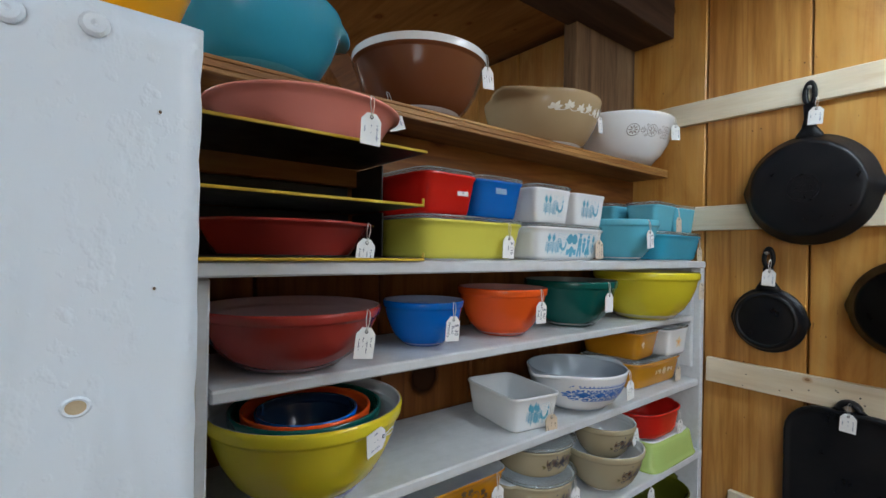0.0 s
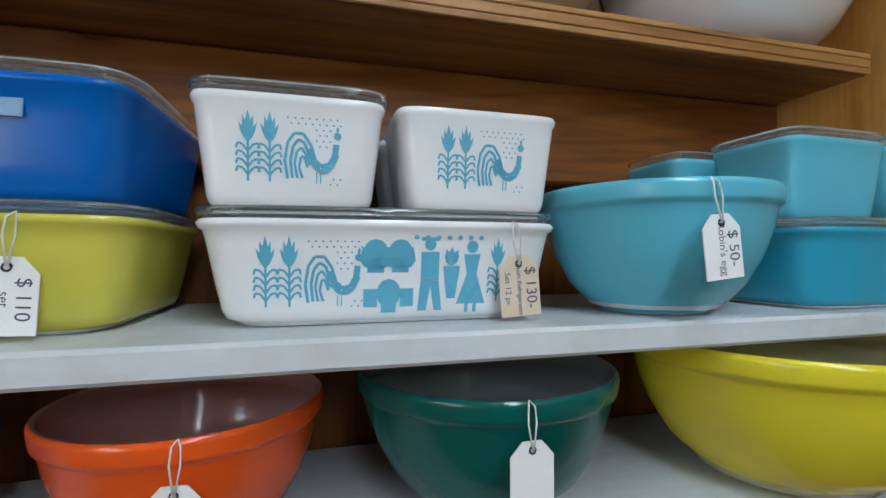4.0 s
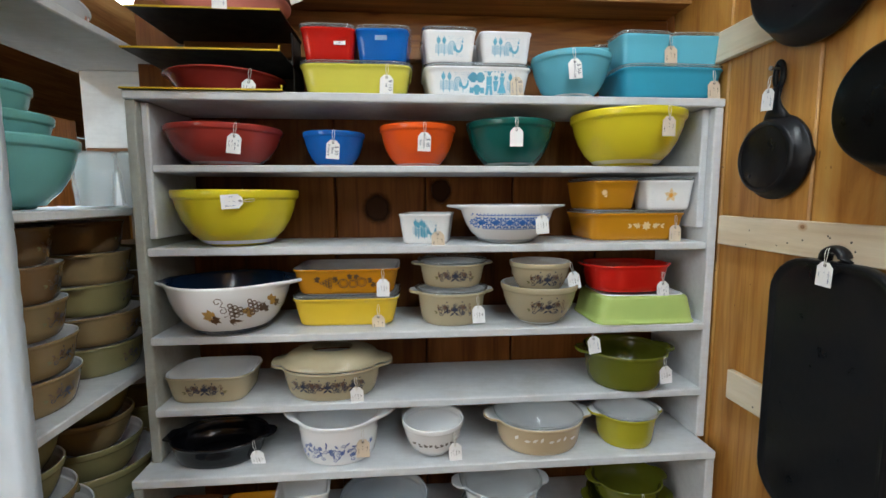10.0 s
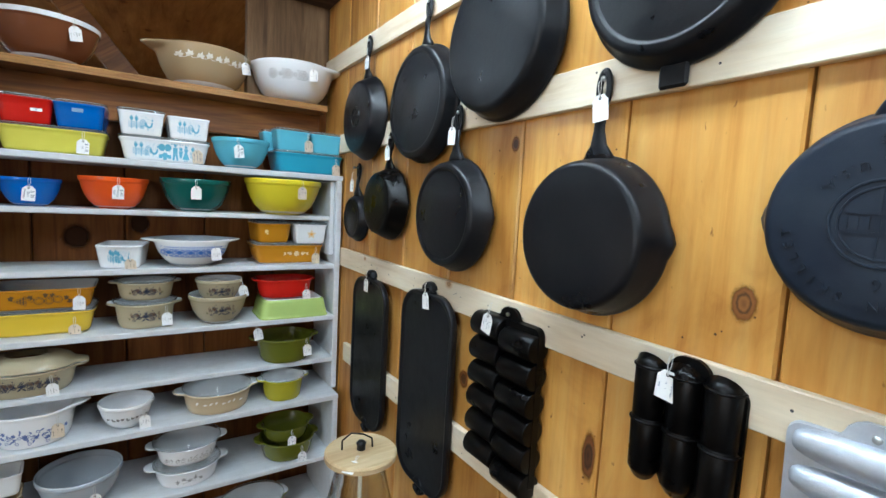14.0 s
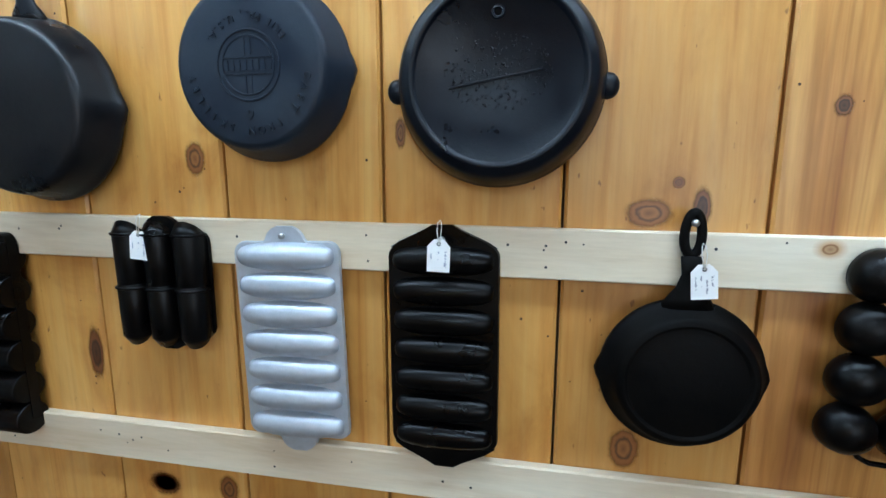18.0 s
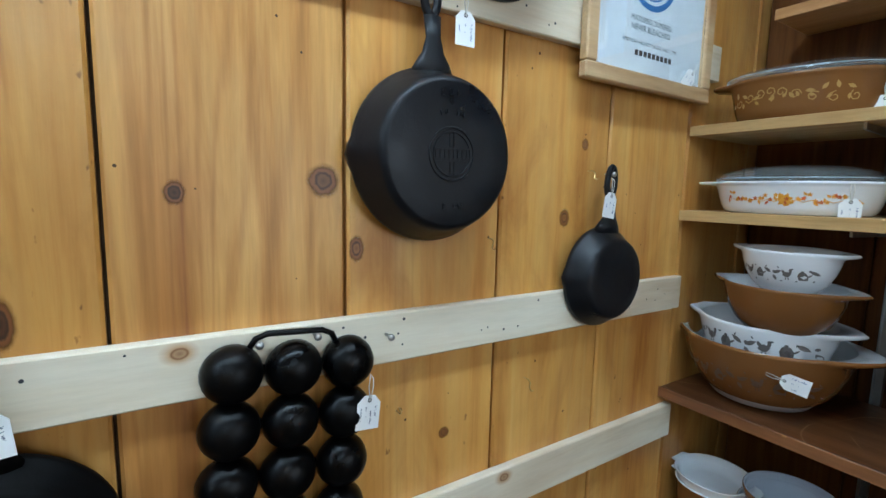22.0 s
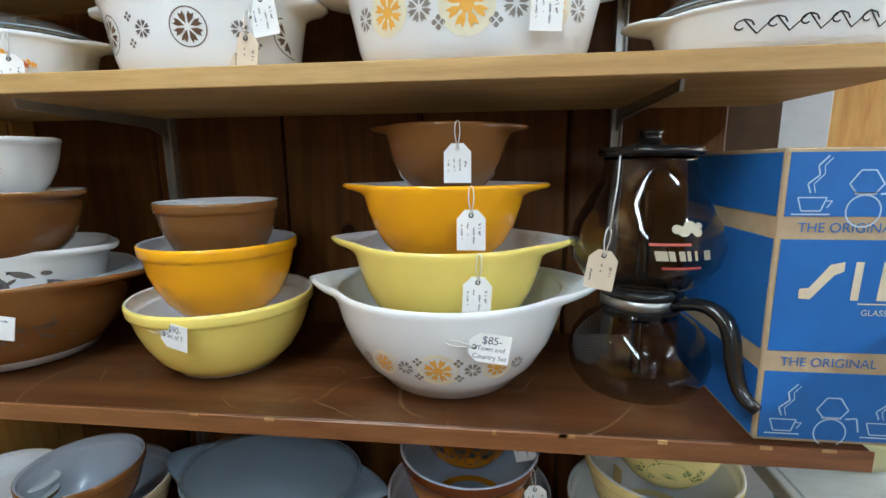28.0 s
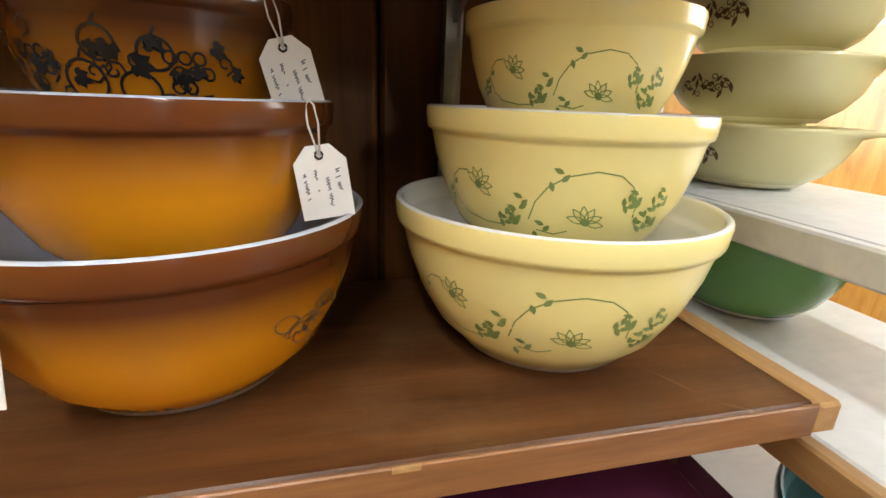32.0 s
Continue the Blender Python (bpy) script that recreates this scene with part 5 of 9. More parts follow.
def vine_leaf(q, a, cx=0, cy=0):
    """A lobed leaf with a notched outline."""
    out = []
    for d, l_ in ((-1.5, 0.7), (-0.75, 0.95), (0.0, 1.1), (0.75, 0.95), (1.5, 0.7)):
        out += poly_leaf(q * l_, q * 0.6, a + d, cx, cy)
    return out


bunch = [(INKS["gold"], vine_leaf(0.014, 2.6), 0.0, 0.47), (INKS["umber"], vine_leaf(0.011, -0.6), 0.002, 0.42), (INKS["brown"], poly_curl(0.008, -1.2, 1, 0.0011) + poly_curl(0.007, 1.9, -1, 0.0011), 0.020, 0.66), (INKS["umber"], grape, 0.050, 0.55), (INKS["gold"], vine_leaf(0.013, 0.5), 0.066, 0.48),
               (INKS["umber"], poly_leaf(0.02, 0.006, -0.2) + poly_leaf(0.016, 0.006, -0.9), 0.030, 0.38), (INKS["brown"], grape, 0.088, 0.60), (INKS["umber"], vine_leaf(0.013, 1.2), 0.102, 0.50), (INKS["gold"], vine_leaf(0.014, 0.3), 0.120, 0.66), (INKS["umber"], vine_leaf(0.012, -0.5), 0.135, 0.60), (INKS["umber"], poly_line([(-0.02, -0.004), (0.0, 0.003), (0.022, 0.0), (0.045, 0.006)], 0.0011), 0.05, 0.5)]
printed(v, s, [(m_, [[(x * 1.4, y * 1.4) for x, y in q] for q in ps], u_ * 1.05, z_) for m_, ps, u_, z_ in bunch], "brown and gold grape print", round_side=True)
v, s = fridge_dish("l", (0.517, 0.690, SZ[3]), 0, "mustard", "yellow large refrigerator dish under a brown one")
flat_cover((0.517, 0.690, SZ[3] + s.h), 0, 0.126, 0.093)
tag_on("old", v, s, 0.075, 0, zf=0.75)
v, s = fridge_dish("l", (0.519, 0.690, SZ[3] + s.h + 0.007), 0, "gold", "brown-gold rectangular dish with dark fruit print", h=0.062)
fruit = [(INKS["umber"], vine_leaf(0.011, 2.8), -0.062, 0.6), (INKS["umber"], [[(-x, y) for x, y in p] for p in grape], -0.045, 0.48), (INKS["umber"], vine_leaf(0.010, 0.9), -0.026, 0.6), (INKS["umber"], poly_curl(0.009, -1.5, 1, 0.0016), -0.024, 0.4)]
fruit += [(INKS["umber"], poly_ring(q, 0.0018, 18) + poly_ring(q * 0.66, 0.001, 14) + poly_disc(0.0016, 6, 0, q * 0.8), u, zf) for u, zf, q in ((-0.006, 0.46, 0.0115), (0.016, 0.44, 0.0105), (0.036, 0.5, 0.0115))]
fruit += [(INKS["umber"], vine_leaf(0.010, a_), u, zf) for u, zf, a_ in ((0.006, 0.7, 0.4), (0.026, 0.68, 2.4), (0.052, 0.56, 0.2), (0.060, 0.42, -0.5))]
printed(v, s, fruit, "dark fruit print")
tag_on("pencil", v, s, 0.085, 0)
HOME = [(INKS["navy"], [w for j in range(9) for w in poly_leaf(0.0115, 0.0032, 0.35 * (j - 4) + 1.57, 0, -0.004)] + poly_disc(0.0025, 8, 0, -0.005), 0.0, 0.55), (INKS["navy"], poly_leaf(0.014, 0.005, -0.7) + poly_leaf(0.014, 0.005, -2.44), 0.0, 0.46)]
for k in (-1, 1):
    HOME += [(INKS["navy"], poly_curl(0.0062, 1.57, -k, 0.0017) + poly_curl(0.0045, -1.3, k, 0.0015), k * 0.014, 0.58), (INKS["brown"], poly_flower(0.0068, 6), k * 0.022, 0.60), (INKS["navy"], poly_curl(0.0055, 0.3, k, 0.0015) + poly_leaf(0.010, 0.004, 1.57 + k * 0.9), k * 0.026, 0.42),
             (INKS["brown"], poly_curl(0.0058, 1.9, -k, 0.0014) + poly_leaf(0.009, 0.0038, 1.57 - k * 1.1), k * 0.034, 0.56), (INKS["moss"], poly_leaf(0.010, 0.004, 1.57 - k * 1.3) + poly_leaf(0.008, 0.004, -1.57 + k), k * 0.040, 0.45), (INKS["navy"], poly_disc(0.0019, 6, 0, 0.004) + poly_disc(0.0016, 6, k * 0.005, -0.003), k * 0.018, 0.72)]
rnd = random.Random(77)
for k in range(16):
    HOME.append((INKS["navy" if k % 3 else "brown"], poly_curl(0.0036 + 0.0018 * rnd.random(), rnd.random() * 6.3, 1 if k % 2 else -1, 0.0012) + poly_leaf(0.0075, 0.0032, rnd.random() * 6.3), -0.039 + 0.0052 * k, 0.40 + 0.26 * rnd.random()))
HOMEL = "dark brown folk flower print"
v, s = casserole((0.768, 0.655, SZ[3]), 0, 0.084, 0.084, 0.078, "tan", "tan round casserole with dark folk flowers and a glass cover", "tan casseroles")
printed(v, s, HOME, HOMEL, round_side=True)
tag_on("pencil", v, s, 0.055, -3, zf=0.9)
glass_lid((0.768, 0.655, SZ[3] + s.h), 0, 0.088, 0.088, 0.01, flat=True)
v, s = casserole((0.770, 0.655, SZ[3] + s.h + 0.012), 0, 0.080, 0.080, 0.055, "tan", "tan shallow round casserole stacked on another", "tan casseroles")
printed(v, s, HOME, HOMEL, round_side=True)
glass_lid((0.770, 0.655, SZ[3] + 0.078 + 0.012 + s.h), 0, 0.084, 0.084, 0.012, flat=True)
v, s = bowl(2, (0.978, 0.620, SZ[3]), 0, "tan", "tan mixing bowl with dark folk flowers", "tan bowls")
printed(v, s, HOME, HOMEL, round_side=True)
v, s = bowl(1, (0.980, 0.622, SZ[3] + 0.068), 0, "tan", "tan small mixing bowl stacked in a larger one", "tan bowls")
printed(v, s, HOME, HOMEL, round_side=True)
tag_on("pencil", v, s, 0.062, -12)
v, s = fridge_dish("l", (1.228, 0.650, SZ[3]), 0, "lime", "pale green rectangular dish turned upside down")
v.matrix_basis = pose(1.228, 0.650, SZ[3] + s.h, 180, 0, 0)
v, s = casserole((1.200, 0.640, SZ[3] + 0.0725), 0, 0.100, 0.075, 0.066, "red", "red oval casserole resting on a green dish", reach=0.012, p=3.0, inner=OP["red"])
tag_on("ink", v, s, 0.065, -2, zf=0.75)

# fifth row
v, s = casserole((0.203, 0.645, SZ[4]), 0, 0.096, 0.075, 0.063, "tan", "tan square dish with dark folk flowers", reach=0.004, p=4.5, name="baking_dish")
printed(v, s, HOME, HOMEL, round_side=True)
v, s = casserole((0.478, 0.640, SZ[4]), 0, 0.118, 0.092, 0.070, "tan", "tan oval casserole with its tan lid on", reach=0.026)
printed(v, s, HOME + [(m_, p_, u_ + d, z_) for d in (-0.056, 0.056) for m_, p_, u_, z_ in HOME if abs(u_) < 0.03], HOMEL, round_side=True)
tag_on("pencil", v, s, 0.062, -4, zf=0.8)
lid_sh = Shape(0.118, 0.092, 0.036, [(0.9, 0.05, 0), (0.97, 0.0, 0.9), (1.0, 0.1, 1.0), (0.99, 0.26, 0.9), (0.93, 0.4, 0.1), (0.86, 0.7, 0), (0.7, 0.92, 0), (0.4, 1.0, 0)], 2.2, ((0, 0.32, 0.026, False), (math.pi, 0.32, 0.026, False)))
ob = new("lid", vessel_mesh(lid_sh, OP["tan"], OP["tan"])[0])
ob.parent = v
ob.matrix_basis = pose(0, 0, s.h)
ob["label"] = "tan opaque lid with handles"
v, s = casserole((1.205, 0.630, SZ[4]), 0, 0.100, 0.100, 0.088, "olive", "olive green round casserole, dark inside", reach=0.026, inner=OP["olive"])
tag_on("pencil", v, s, 0.055, -6)
tag_at("few", 1.09, 0.563, SZ[3] - 0.005, 0, 0, -10)

# top of the base shelf
BZ = 0.7175
v, s = casserole((0.222, 0.600, BZ), 0, 0.106, 0.082, 0.052, "black", "black oval enamel roaster with raised handles", name="roaster", reach=0.022, inner=OP["black"])
tag_on("pencil", v, s, 0.09, -12)
v, s = casserole((0.497, 0.598, BZ), 0, 0.096, 0.094, 0.096, WHITE_OPAL, "white round casserole with blue flower print", reach=0.034, half=0.5, point=True)
BLUEF = []
rnd = random.Random(31)
for k in range(22):
    u, zf = -0.085 + 0.0081 * k, 0.22 + 0.30 * ((k * 3) % 5) / 5
    BLUEF += [(INKS["iris"], poly_curl(0.006, rnd.random() * 6.3, 1 if k % 2 else -1, 0.0015) + poly_leaf(0.011, 0.0045, rnd.random() * 6.3), u, zf), (INKS["iris"], poly_flower(0.0062 + 0.002 * rnd.random(), 6) if k % 3 == 0 else poly_leaf(0.012, 0.005, rnd.random() * 3), u + 0.003, zf + 0.07)]
printed(v, s, BLUEF, "blue flower print", round_side=True)
tag_on("old", v, s, 0.06, 0, zf=0.85)
v, s = bowl(1, (0.716, 0.575, BZ), 0, "grey", "white small mixing bowl with a grey leaf band")
repaint(v, s, WHITE_OPAL, WHITE_OPAL)
printed(v, s, [(INKS["grey"], poly_leaf(0.011, 0.006, 0.4 * (k % 3)) + poly_disc(0.0026, 7, 0.002, 0.005), k * 0.012, 0.46) for k in range(-4, 5)], "grey leaf band")
tag_on("pencil", v, s, 0.045, -3, zf=0.8)
v, s = casserole((0.975, 0.600, BZ), 0, 0.108, 0.100, 0.070, "sand", "tan round casserole with white leaf band and a glass lid", reach=0.026)
printed(v, s, [(INKS["white"], poly_leaf(0.014, 0.008, 0.5 * (k % 3) + 0.2), k * 0.018, 0.55) for k in range(-4, 4)], "white leaf band")
glass_lid((0.975, 0.600, BZ + s.h), 0, 0.107, 0.099, 0.040)
v, s = casserole((1.190, 0.585, BZ), 0, 0.072, 0.072, 0.076, "olive_y", "yellow-green small casserole with a glass lid", reach=0.02)
glass_lid((1.190, 0.585, BZ + s.h), 0, 0.075, 0.075, 0.028)

# inside the base shelf
LZ = 0.4855
for x, cols, lean in ((0.158, ("blue", "choc"), -4), (0.290, ("orange", "gold"), 2), (0.408, ("sand", "sand", "white"), 3)):
    z = LZ
    for k, c in enumerate(cols):
        mat = WHITE_OPAL if c == "white" else OP[c]
        v, s = fridge_dish("s", (x + 0.003 * k, 0.562 + 0.004 * k, z), lean * k, mat, f"small {'white' if c == 'white' else c} refrigerator dish in a stack", "stacked small dishes", h=0.062)
        # body colour on the lining too, painting the shade inside the dish
        if c != "white":
            repaint(v, s, mat, mat)
        z += 0.0635 if len(cols) < 3 else 0.034 + 0.03 * (k == 1)
    tag_at("pencil", x + 0.028, 0.513, LZ + 0.055, 0, 0, -3)
v, s = bowl(3, (0.597, 0.605, LZ), 0, "grey", "grey-blue glass mixing bowl")
repaint(v, s, OP["grey"], OP["grey"])
tag_on("ink", v, s, 0.04, -3, zf=0.8)
z = LZ
for k in range(2):
    v, s = casserole((0.884, 0.600, z), 0, 0.098 - 0.004 * k, 0.088, 0.058, WHITE_OPAL, "white casserole with grey scroll print and a glass lid", "white casseroles", reach=0.028)
    if k:
        printed(v, s, [(INKS["grey"], poly_curl(0.0085, 1.57, 1 if j % 2 else -1, 0.0014) + poly_leaf(0.008, 0.003, 0.4 * j), j * 0.0175, 0.52) for j in range(-4, 5)], "grey scroll print", round_side=True)
    else:
        printed(v, s, [(INKS["silver"], poly_flower(0.0075, 5) + poly_leaf(0.013, 0.004, 0.5 + j), j * 0.017, 0.45 + 0.12 * (j % 2)) for j in range(-2, 3)] + [(INKS["silver"], poly_line([(-0.02, -0.006), (0.0, 0.002), (0.02, -0.003)], 0.0011), 0.0, 0.4)], "pale grey flower print", round_side=True)
    glass_lid((0.884, 0.600, z + s.h), 0, 0.101, 0.090, 0.030 if k else 0.014, flat=not k)
    z += s.h + 0.0165
v, s = casserole((1.215, 0.605, LZ), 0, 0.098, 0.098, 0.070, "olive", "olive green casserole under another", "olive casseroles", reach=0.02, inner=OP["olive"])
tag_on("ink", v, s, 0.03, -3, zf=0.8)
v, s = casserole((1.210, 0.605, LZ + 0.072), 0, 0.085, 0.085, 0.05, "olive", "olive green shallow casserole on top of another", "olive casseroles", reach=0.02, inner=OP["olive"])
tag_on("ink", v, s, 0.0, 0)
for x in (0.35, 0.70, 1.10):
    v, s = casserole((x, 0.62, 0.2555), 0, 0.11, 0.09, 0.07, "grey" if x < 1 else "pale_olive", "pale glass casserole with a clear lid on the low shelf", "low casseroles", reach=0.02)
    glass_lid((x, 0.62, 0.2555 + s.h), 0, 0.11, 0.09, 0.03)

# big bowls on the plywood shelf
UZ = 1.7975
v, s = spouted(4, (0.215, 0.765, UZ), 8, "turq_deep", "bright turquoise large spouted bowl", inner=OP["turq"])
tag_at("few", 0.40, 0.668, UZ + 0.012, -10, 0, -18)
v, s = bowl(4, (0.525, 0.755, UZ), 0, "choc", "chocolate brown large mixing bowl with a white rim", rim=3)
tag_on("pencil", v, s, 0.075, -6)
BOWL_K[0] = 1.13
v, s = spouted(4, (0.950, 0.800, UZ), 12, "fawn", "tan large spouted bowl with white ivy print")
ivy = []
for k in range(-4, 5):
    lobes = []
    for a_, l_ in ((1.57, 0.017), (0.75, 0.014), (2.39, 0.014), (0.0, 0.011), (3.14, 0.011)):
        lobes += poly_leaf(l_, 0.0085, a_ + (0.35 if k % 2 else -0.3))
    ivy += [(INKS["white"], lobes, k * 0.027, 0.66 + 0.03 * (k % 2)), (INKS["white"], poly_line([(-0.013, 0.002), (-0.004, -0.004), (0.006, -0.003), (0.014, 0.002)], 0.0016), k * 0.027 + 0.012, 0.66)]
printed(v, s, ivy, "white ivy leaf print")
tag_on("few", v, s, 0.095, -6)
BOWL_K[0] = 1.12
v, s = spouted(4, (1.248, 0.755, UZ), -22, "grey", "white spouted bowl with brown star medallions")
repaint(v, s, WHITE_OPAL, WHITE_OPAL)
STARS = []
for k in (-2, -1, 0, 1, 2):
    if k % 2 == 0:
        STARS += [(INKS["grey"], poly_ring(0.0155, 0.0014, 22), k * 0.026, 0.62), (INKS["brown"], poly_star(0.011), k * 0.026, 0.62)]
    else:
        STARS += [(INKS["grey"], poly_star(0.008), k * 0.026, 0.62), (INKS["grey"], poly_star(0.004, 4), k * 0.026 + 0.009, 0.72), (INKS["grey"], poly_star(0.004, 4), k * 0.026 + 0.009, 0.52)]
printed(v, s, STARS, "brown star medallion print")
tag_on("few", v, s, 0.085, -3)
BOWL_K[0] = 1.0

# ---- cast iron on the plank wall ----
PANX = WALL_X - 0.0175
IRON_BLACK = iron("black_seasoned_iron", (0.002, 0.002, 0.0022), 0.5)
IRON_BLACK.node_tree.nodes["Principled BSDF"].inputs["Specular IOR Level"].default_value = 0.05


def round_iron(name, y, z, r, depth, handle, label, mat=IRON, bottom=0.84, spouts=(), ring=False, tilt=0.0, mark=0, hang=True, lugs=False, off=0.0):
    """A pan hung with its rim to the wall and its bottom to the room. Local z points out of the wall, y up."""
    th = new(name)
    th.matrix_basis = Matrix.Translation((PANX - off, y, z)) @ Matrix(((0, 0, -1, 0), (-1, 0, 0, 0), (0, 1, 0, 0), (0, 0, 0, 1))) @ Matrix.Rotation(radians(tilt), 4, "Z")
    tagged(th, label, "skillet" if handle else "pan", "cast iron pans on the wall")
    n = 64
    prof = [(0.9, 0.004), (0.97, 0.0), (1.0, 0.002), (1.0, 0.007), (0.985, 0.010), (0.96, 0.3 * depth), (bottom + 0.06, depth * 0.82), (bottom + 0.035, depth * 0.93), (bottom, depth - 0.001), (bottom - 0.03, depth)]
    if ring == "raised":
        prof = prof[:5] + [(0.975, 0.4 * depth), (0.905, depth * 0.9), (0.87, depth), (0.835, depth + 0.001), (0.815, depth + 0.0045), (0.785, depth + 0.0045), (0.765, depth + 0.001), (0.752, depth - 0.001), (0.0, depth)]
    elif ring:
        prof += [(bottom - 0.05, depth + 0.0005), (bottom - 0.066, depth - 0.0035), (bottom - 0.085, depth - 0.0035), (bottom - 0.12, depth - 0.0022), (0.0, depth - 0.002)]
    else:
        prof += [(0.5, depth + 0.0003), (0.0, depth + 0.0004)]
    verts, faces = [], []
    rows = [p for p in prof if p[0] > 0]
    for s, h in rows:
        for k in range(n):
            a = k * math.tau / n
            e = 0.0
            for at in spouts:
                w = abs((a - at + math.pi) % math.tau - math.pi) / 0.2
                if w < 1 and s > 0.93:
                    e = 0.066 * r * (1 - w) ** 0.8 * max(0, 1 - h / (0.55 * depth))
            verts.append(((r * s + e) * math.cos(a), (r * s + e) * math.sin(a), h))
    for i in range(len(rows) - 1):
        for k in range(n):
            faces.append((i * n + k, i * n + (k + 1) % n, (i + 1) * n + (k + 1) % n, (i + 1) * n + k))
    verts.append((0, 0, prof[-1][1]))
    for k in range(n):
        faces.append(((len(rows) - 1) * n + k, (len(rows) - 1) * n + (k + 1) % n, len(verts) - 1))
    ob = new("body", mesh_from("body", verts, faces, [mat], None, True))
    ob.parent = th
    if lugs:
        for sgn in (-1, 1):
            bm = bmesh.new()
            bmesh.ops.create_uvsphere(bm, u_segments=14, v_segments=10, radius=0.0125, matrix=pose(sgn * r, -0.008, 0.010) @ Matrix.Diagonal((1.05, 1.25, 0.85, 1)))
            part("lug", bm, mat, th, smooth=True)
    if handle:
        bm = bmesh.new()
        loop = min(0.026, 0.24 * handle)
        c = r + handle - loop
        pts = [(0, r - 0.014, 0.008), (0, r + 0.004, 0.012), (0, r + 0.016, 0.013), (0, r + 0.3 * handle, 0.014), (0, c - loop * 1.05, 0.012)]
        tube(bm, pts, [0.034, 0.024, 0.0155, 0.0105, 0.0125], 14, flat=0.42)
        tube(bm, [(0.0085 * math.sin(a) * (1.12 - 0.12 * math.cos(a)), c + loop * math.cos(a), 0.0095) for a in [k * math.tau / 24 for k in range(24)]], 0.0058, 8, True, 0.8)
        part("handle", bm, mat, th, smooth=True)
    if mark:
        q = bottom * r * mark
        bm = bmesh.new()
        tube(bm, [(q * 0.30 * math.cos(a), q * 0.30 * math.sin(a), depth + 0.0003) for a in [k * math.tau / 40 for k in range(40)]], 0.0016, 6, True)
        emblem = part("maker_mark", bm, mat, th, "raised maker's emblem of rings and bars")
        bm = bmesh.new()
        tube(bm, [(q * 0.25 * math.cos(a), q * 0.25 * math.sin(a), depth + 0.0003) for a in [k * math.tau / 40 for k in range(40)]], 0.0013, 6, True)
        part("inner_ring", bm, mat, emblem)
        for x0, x1, y0, y1 in ((-0.24, 0.24, 0.062, 0.075), (-0.24, 0.24, -0.075, -0.062), (-0.035, -0.02, 0.09, 0.24), (0.02, 0.035, 0.09, 0.24), (-0.035, -0.02, -0.24, -0.09), (0.02, 0.035, -0.24, -0.09)):
            bm = bmesh.new()
            box_bm(bm, q * x0, q * x1, q * y0, q * y1, depth, depth + 0.0016)
            part("bar", bm, mat, emblem)
        for k in range(8):
            xx = -0.21 + 0.06 * k
            bm = bmesh.new()
            box_bm(bm, q * (xx - 0.018), q * (xx + 0.018), -q * 0.045, q * 0.045, depth, depth + 0.0014)
            part("stroke", bm, mat, emblem)
    return th


def screw(y, z, m=STEEL):
    bm = bmesh.new()
    lathe(bm, [(0.0, 0.0), (0.002, 0.0), (0.002, 0.016), (0.0045, 0.017), (0.0042, 0.020), (0.0, 0.0212)], 12)
    ob = part("screw", bm, m, smooth=True)
    ob.matrix_basis = pose(PANX + 0.004, y, z, 0, -90, 0)
    return tagged(ob, "small steel screw driven into a pale batten", "screw", "screws")


def brass_hook(y, z, ang):
    bm = bmesh.new()
    tube(bm, [(0, 0, -0.004), (0, 0, 0.010), (0.004, 0, 0.016), (0.012, 0, 0.016), (0.015, 0, 0.021), (0.013, 0, 0.025)], 0.0011, 6)
    ob = part("cup_hook", bm, BRASS, smooth=True)
    ob.matrix_basis = pose(WALL_X - 0.001, y, z, 0, -90, 0) @ pose(0, 0, 0, 0, 0, ang)
    return tagged(ob, "small brass screw hook in the plank wall", "hook", "brass hooks")


def letters(th, s, radius, start, size, depth, step, mat, inward=False):
    """Raised letters set along an arc on a pan's bottom; inward: with their heads to its middle."""
    for i, ch in enumerate(s):
        if ch == " ":
            continue
        a = radians(start - i * step)
        ob = new("letter", text_mesh(ch, size, mat, 0.0010))
        ob.parent = th
        ob.matrix_basis = Matrix.Translation((radius * math.cos(a), radius * math.sin(a), depth + 0.0004)) @ Matrix.Rotation(a + math.pi / 2 if inward else a - math.pi / 2, 4, "Z")


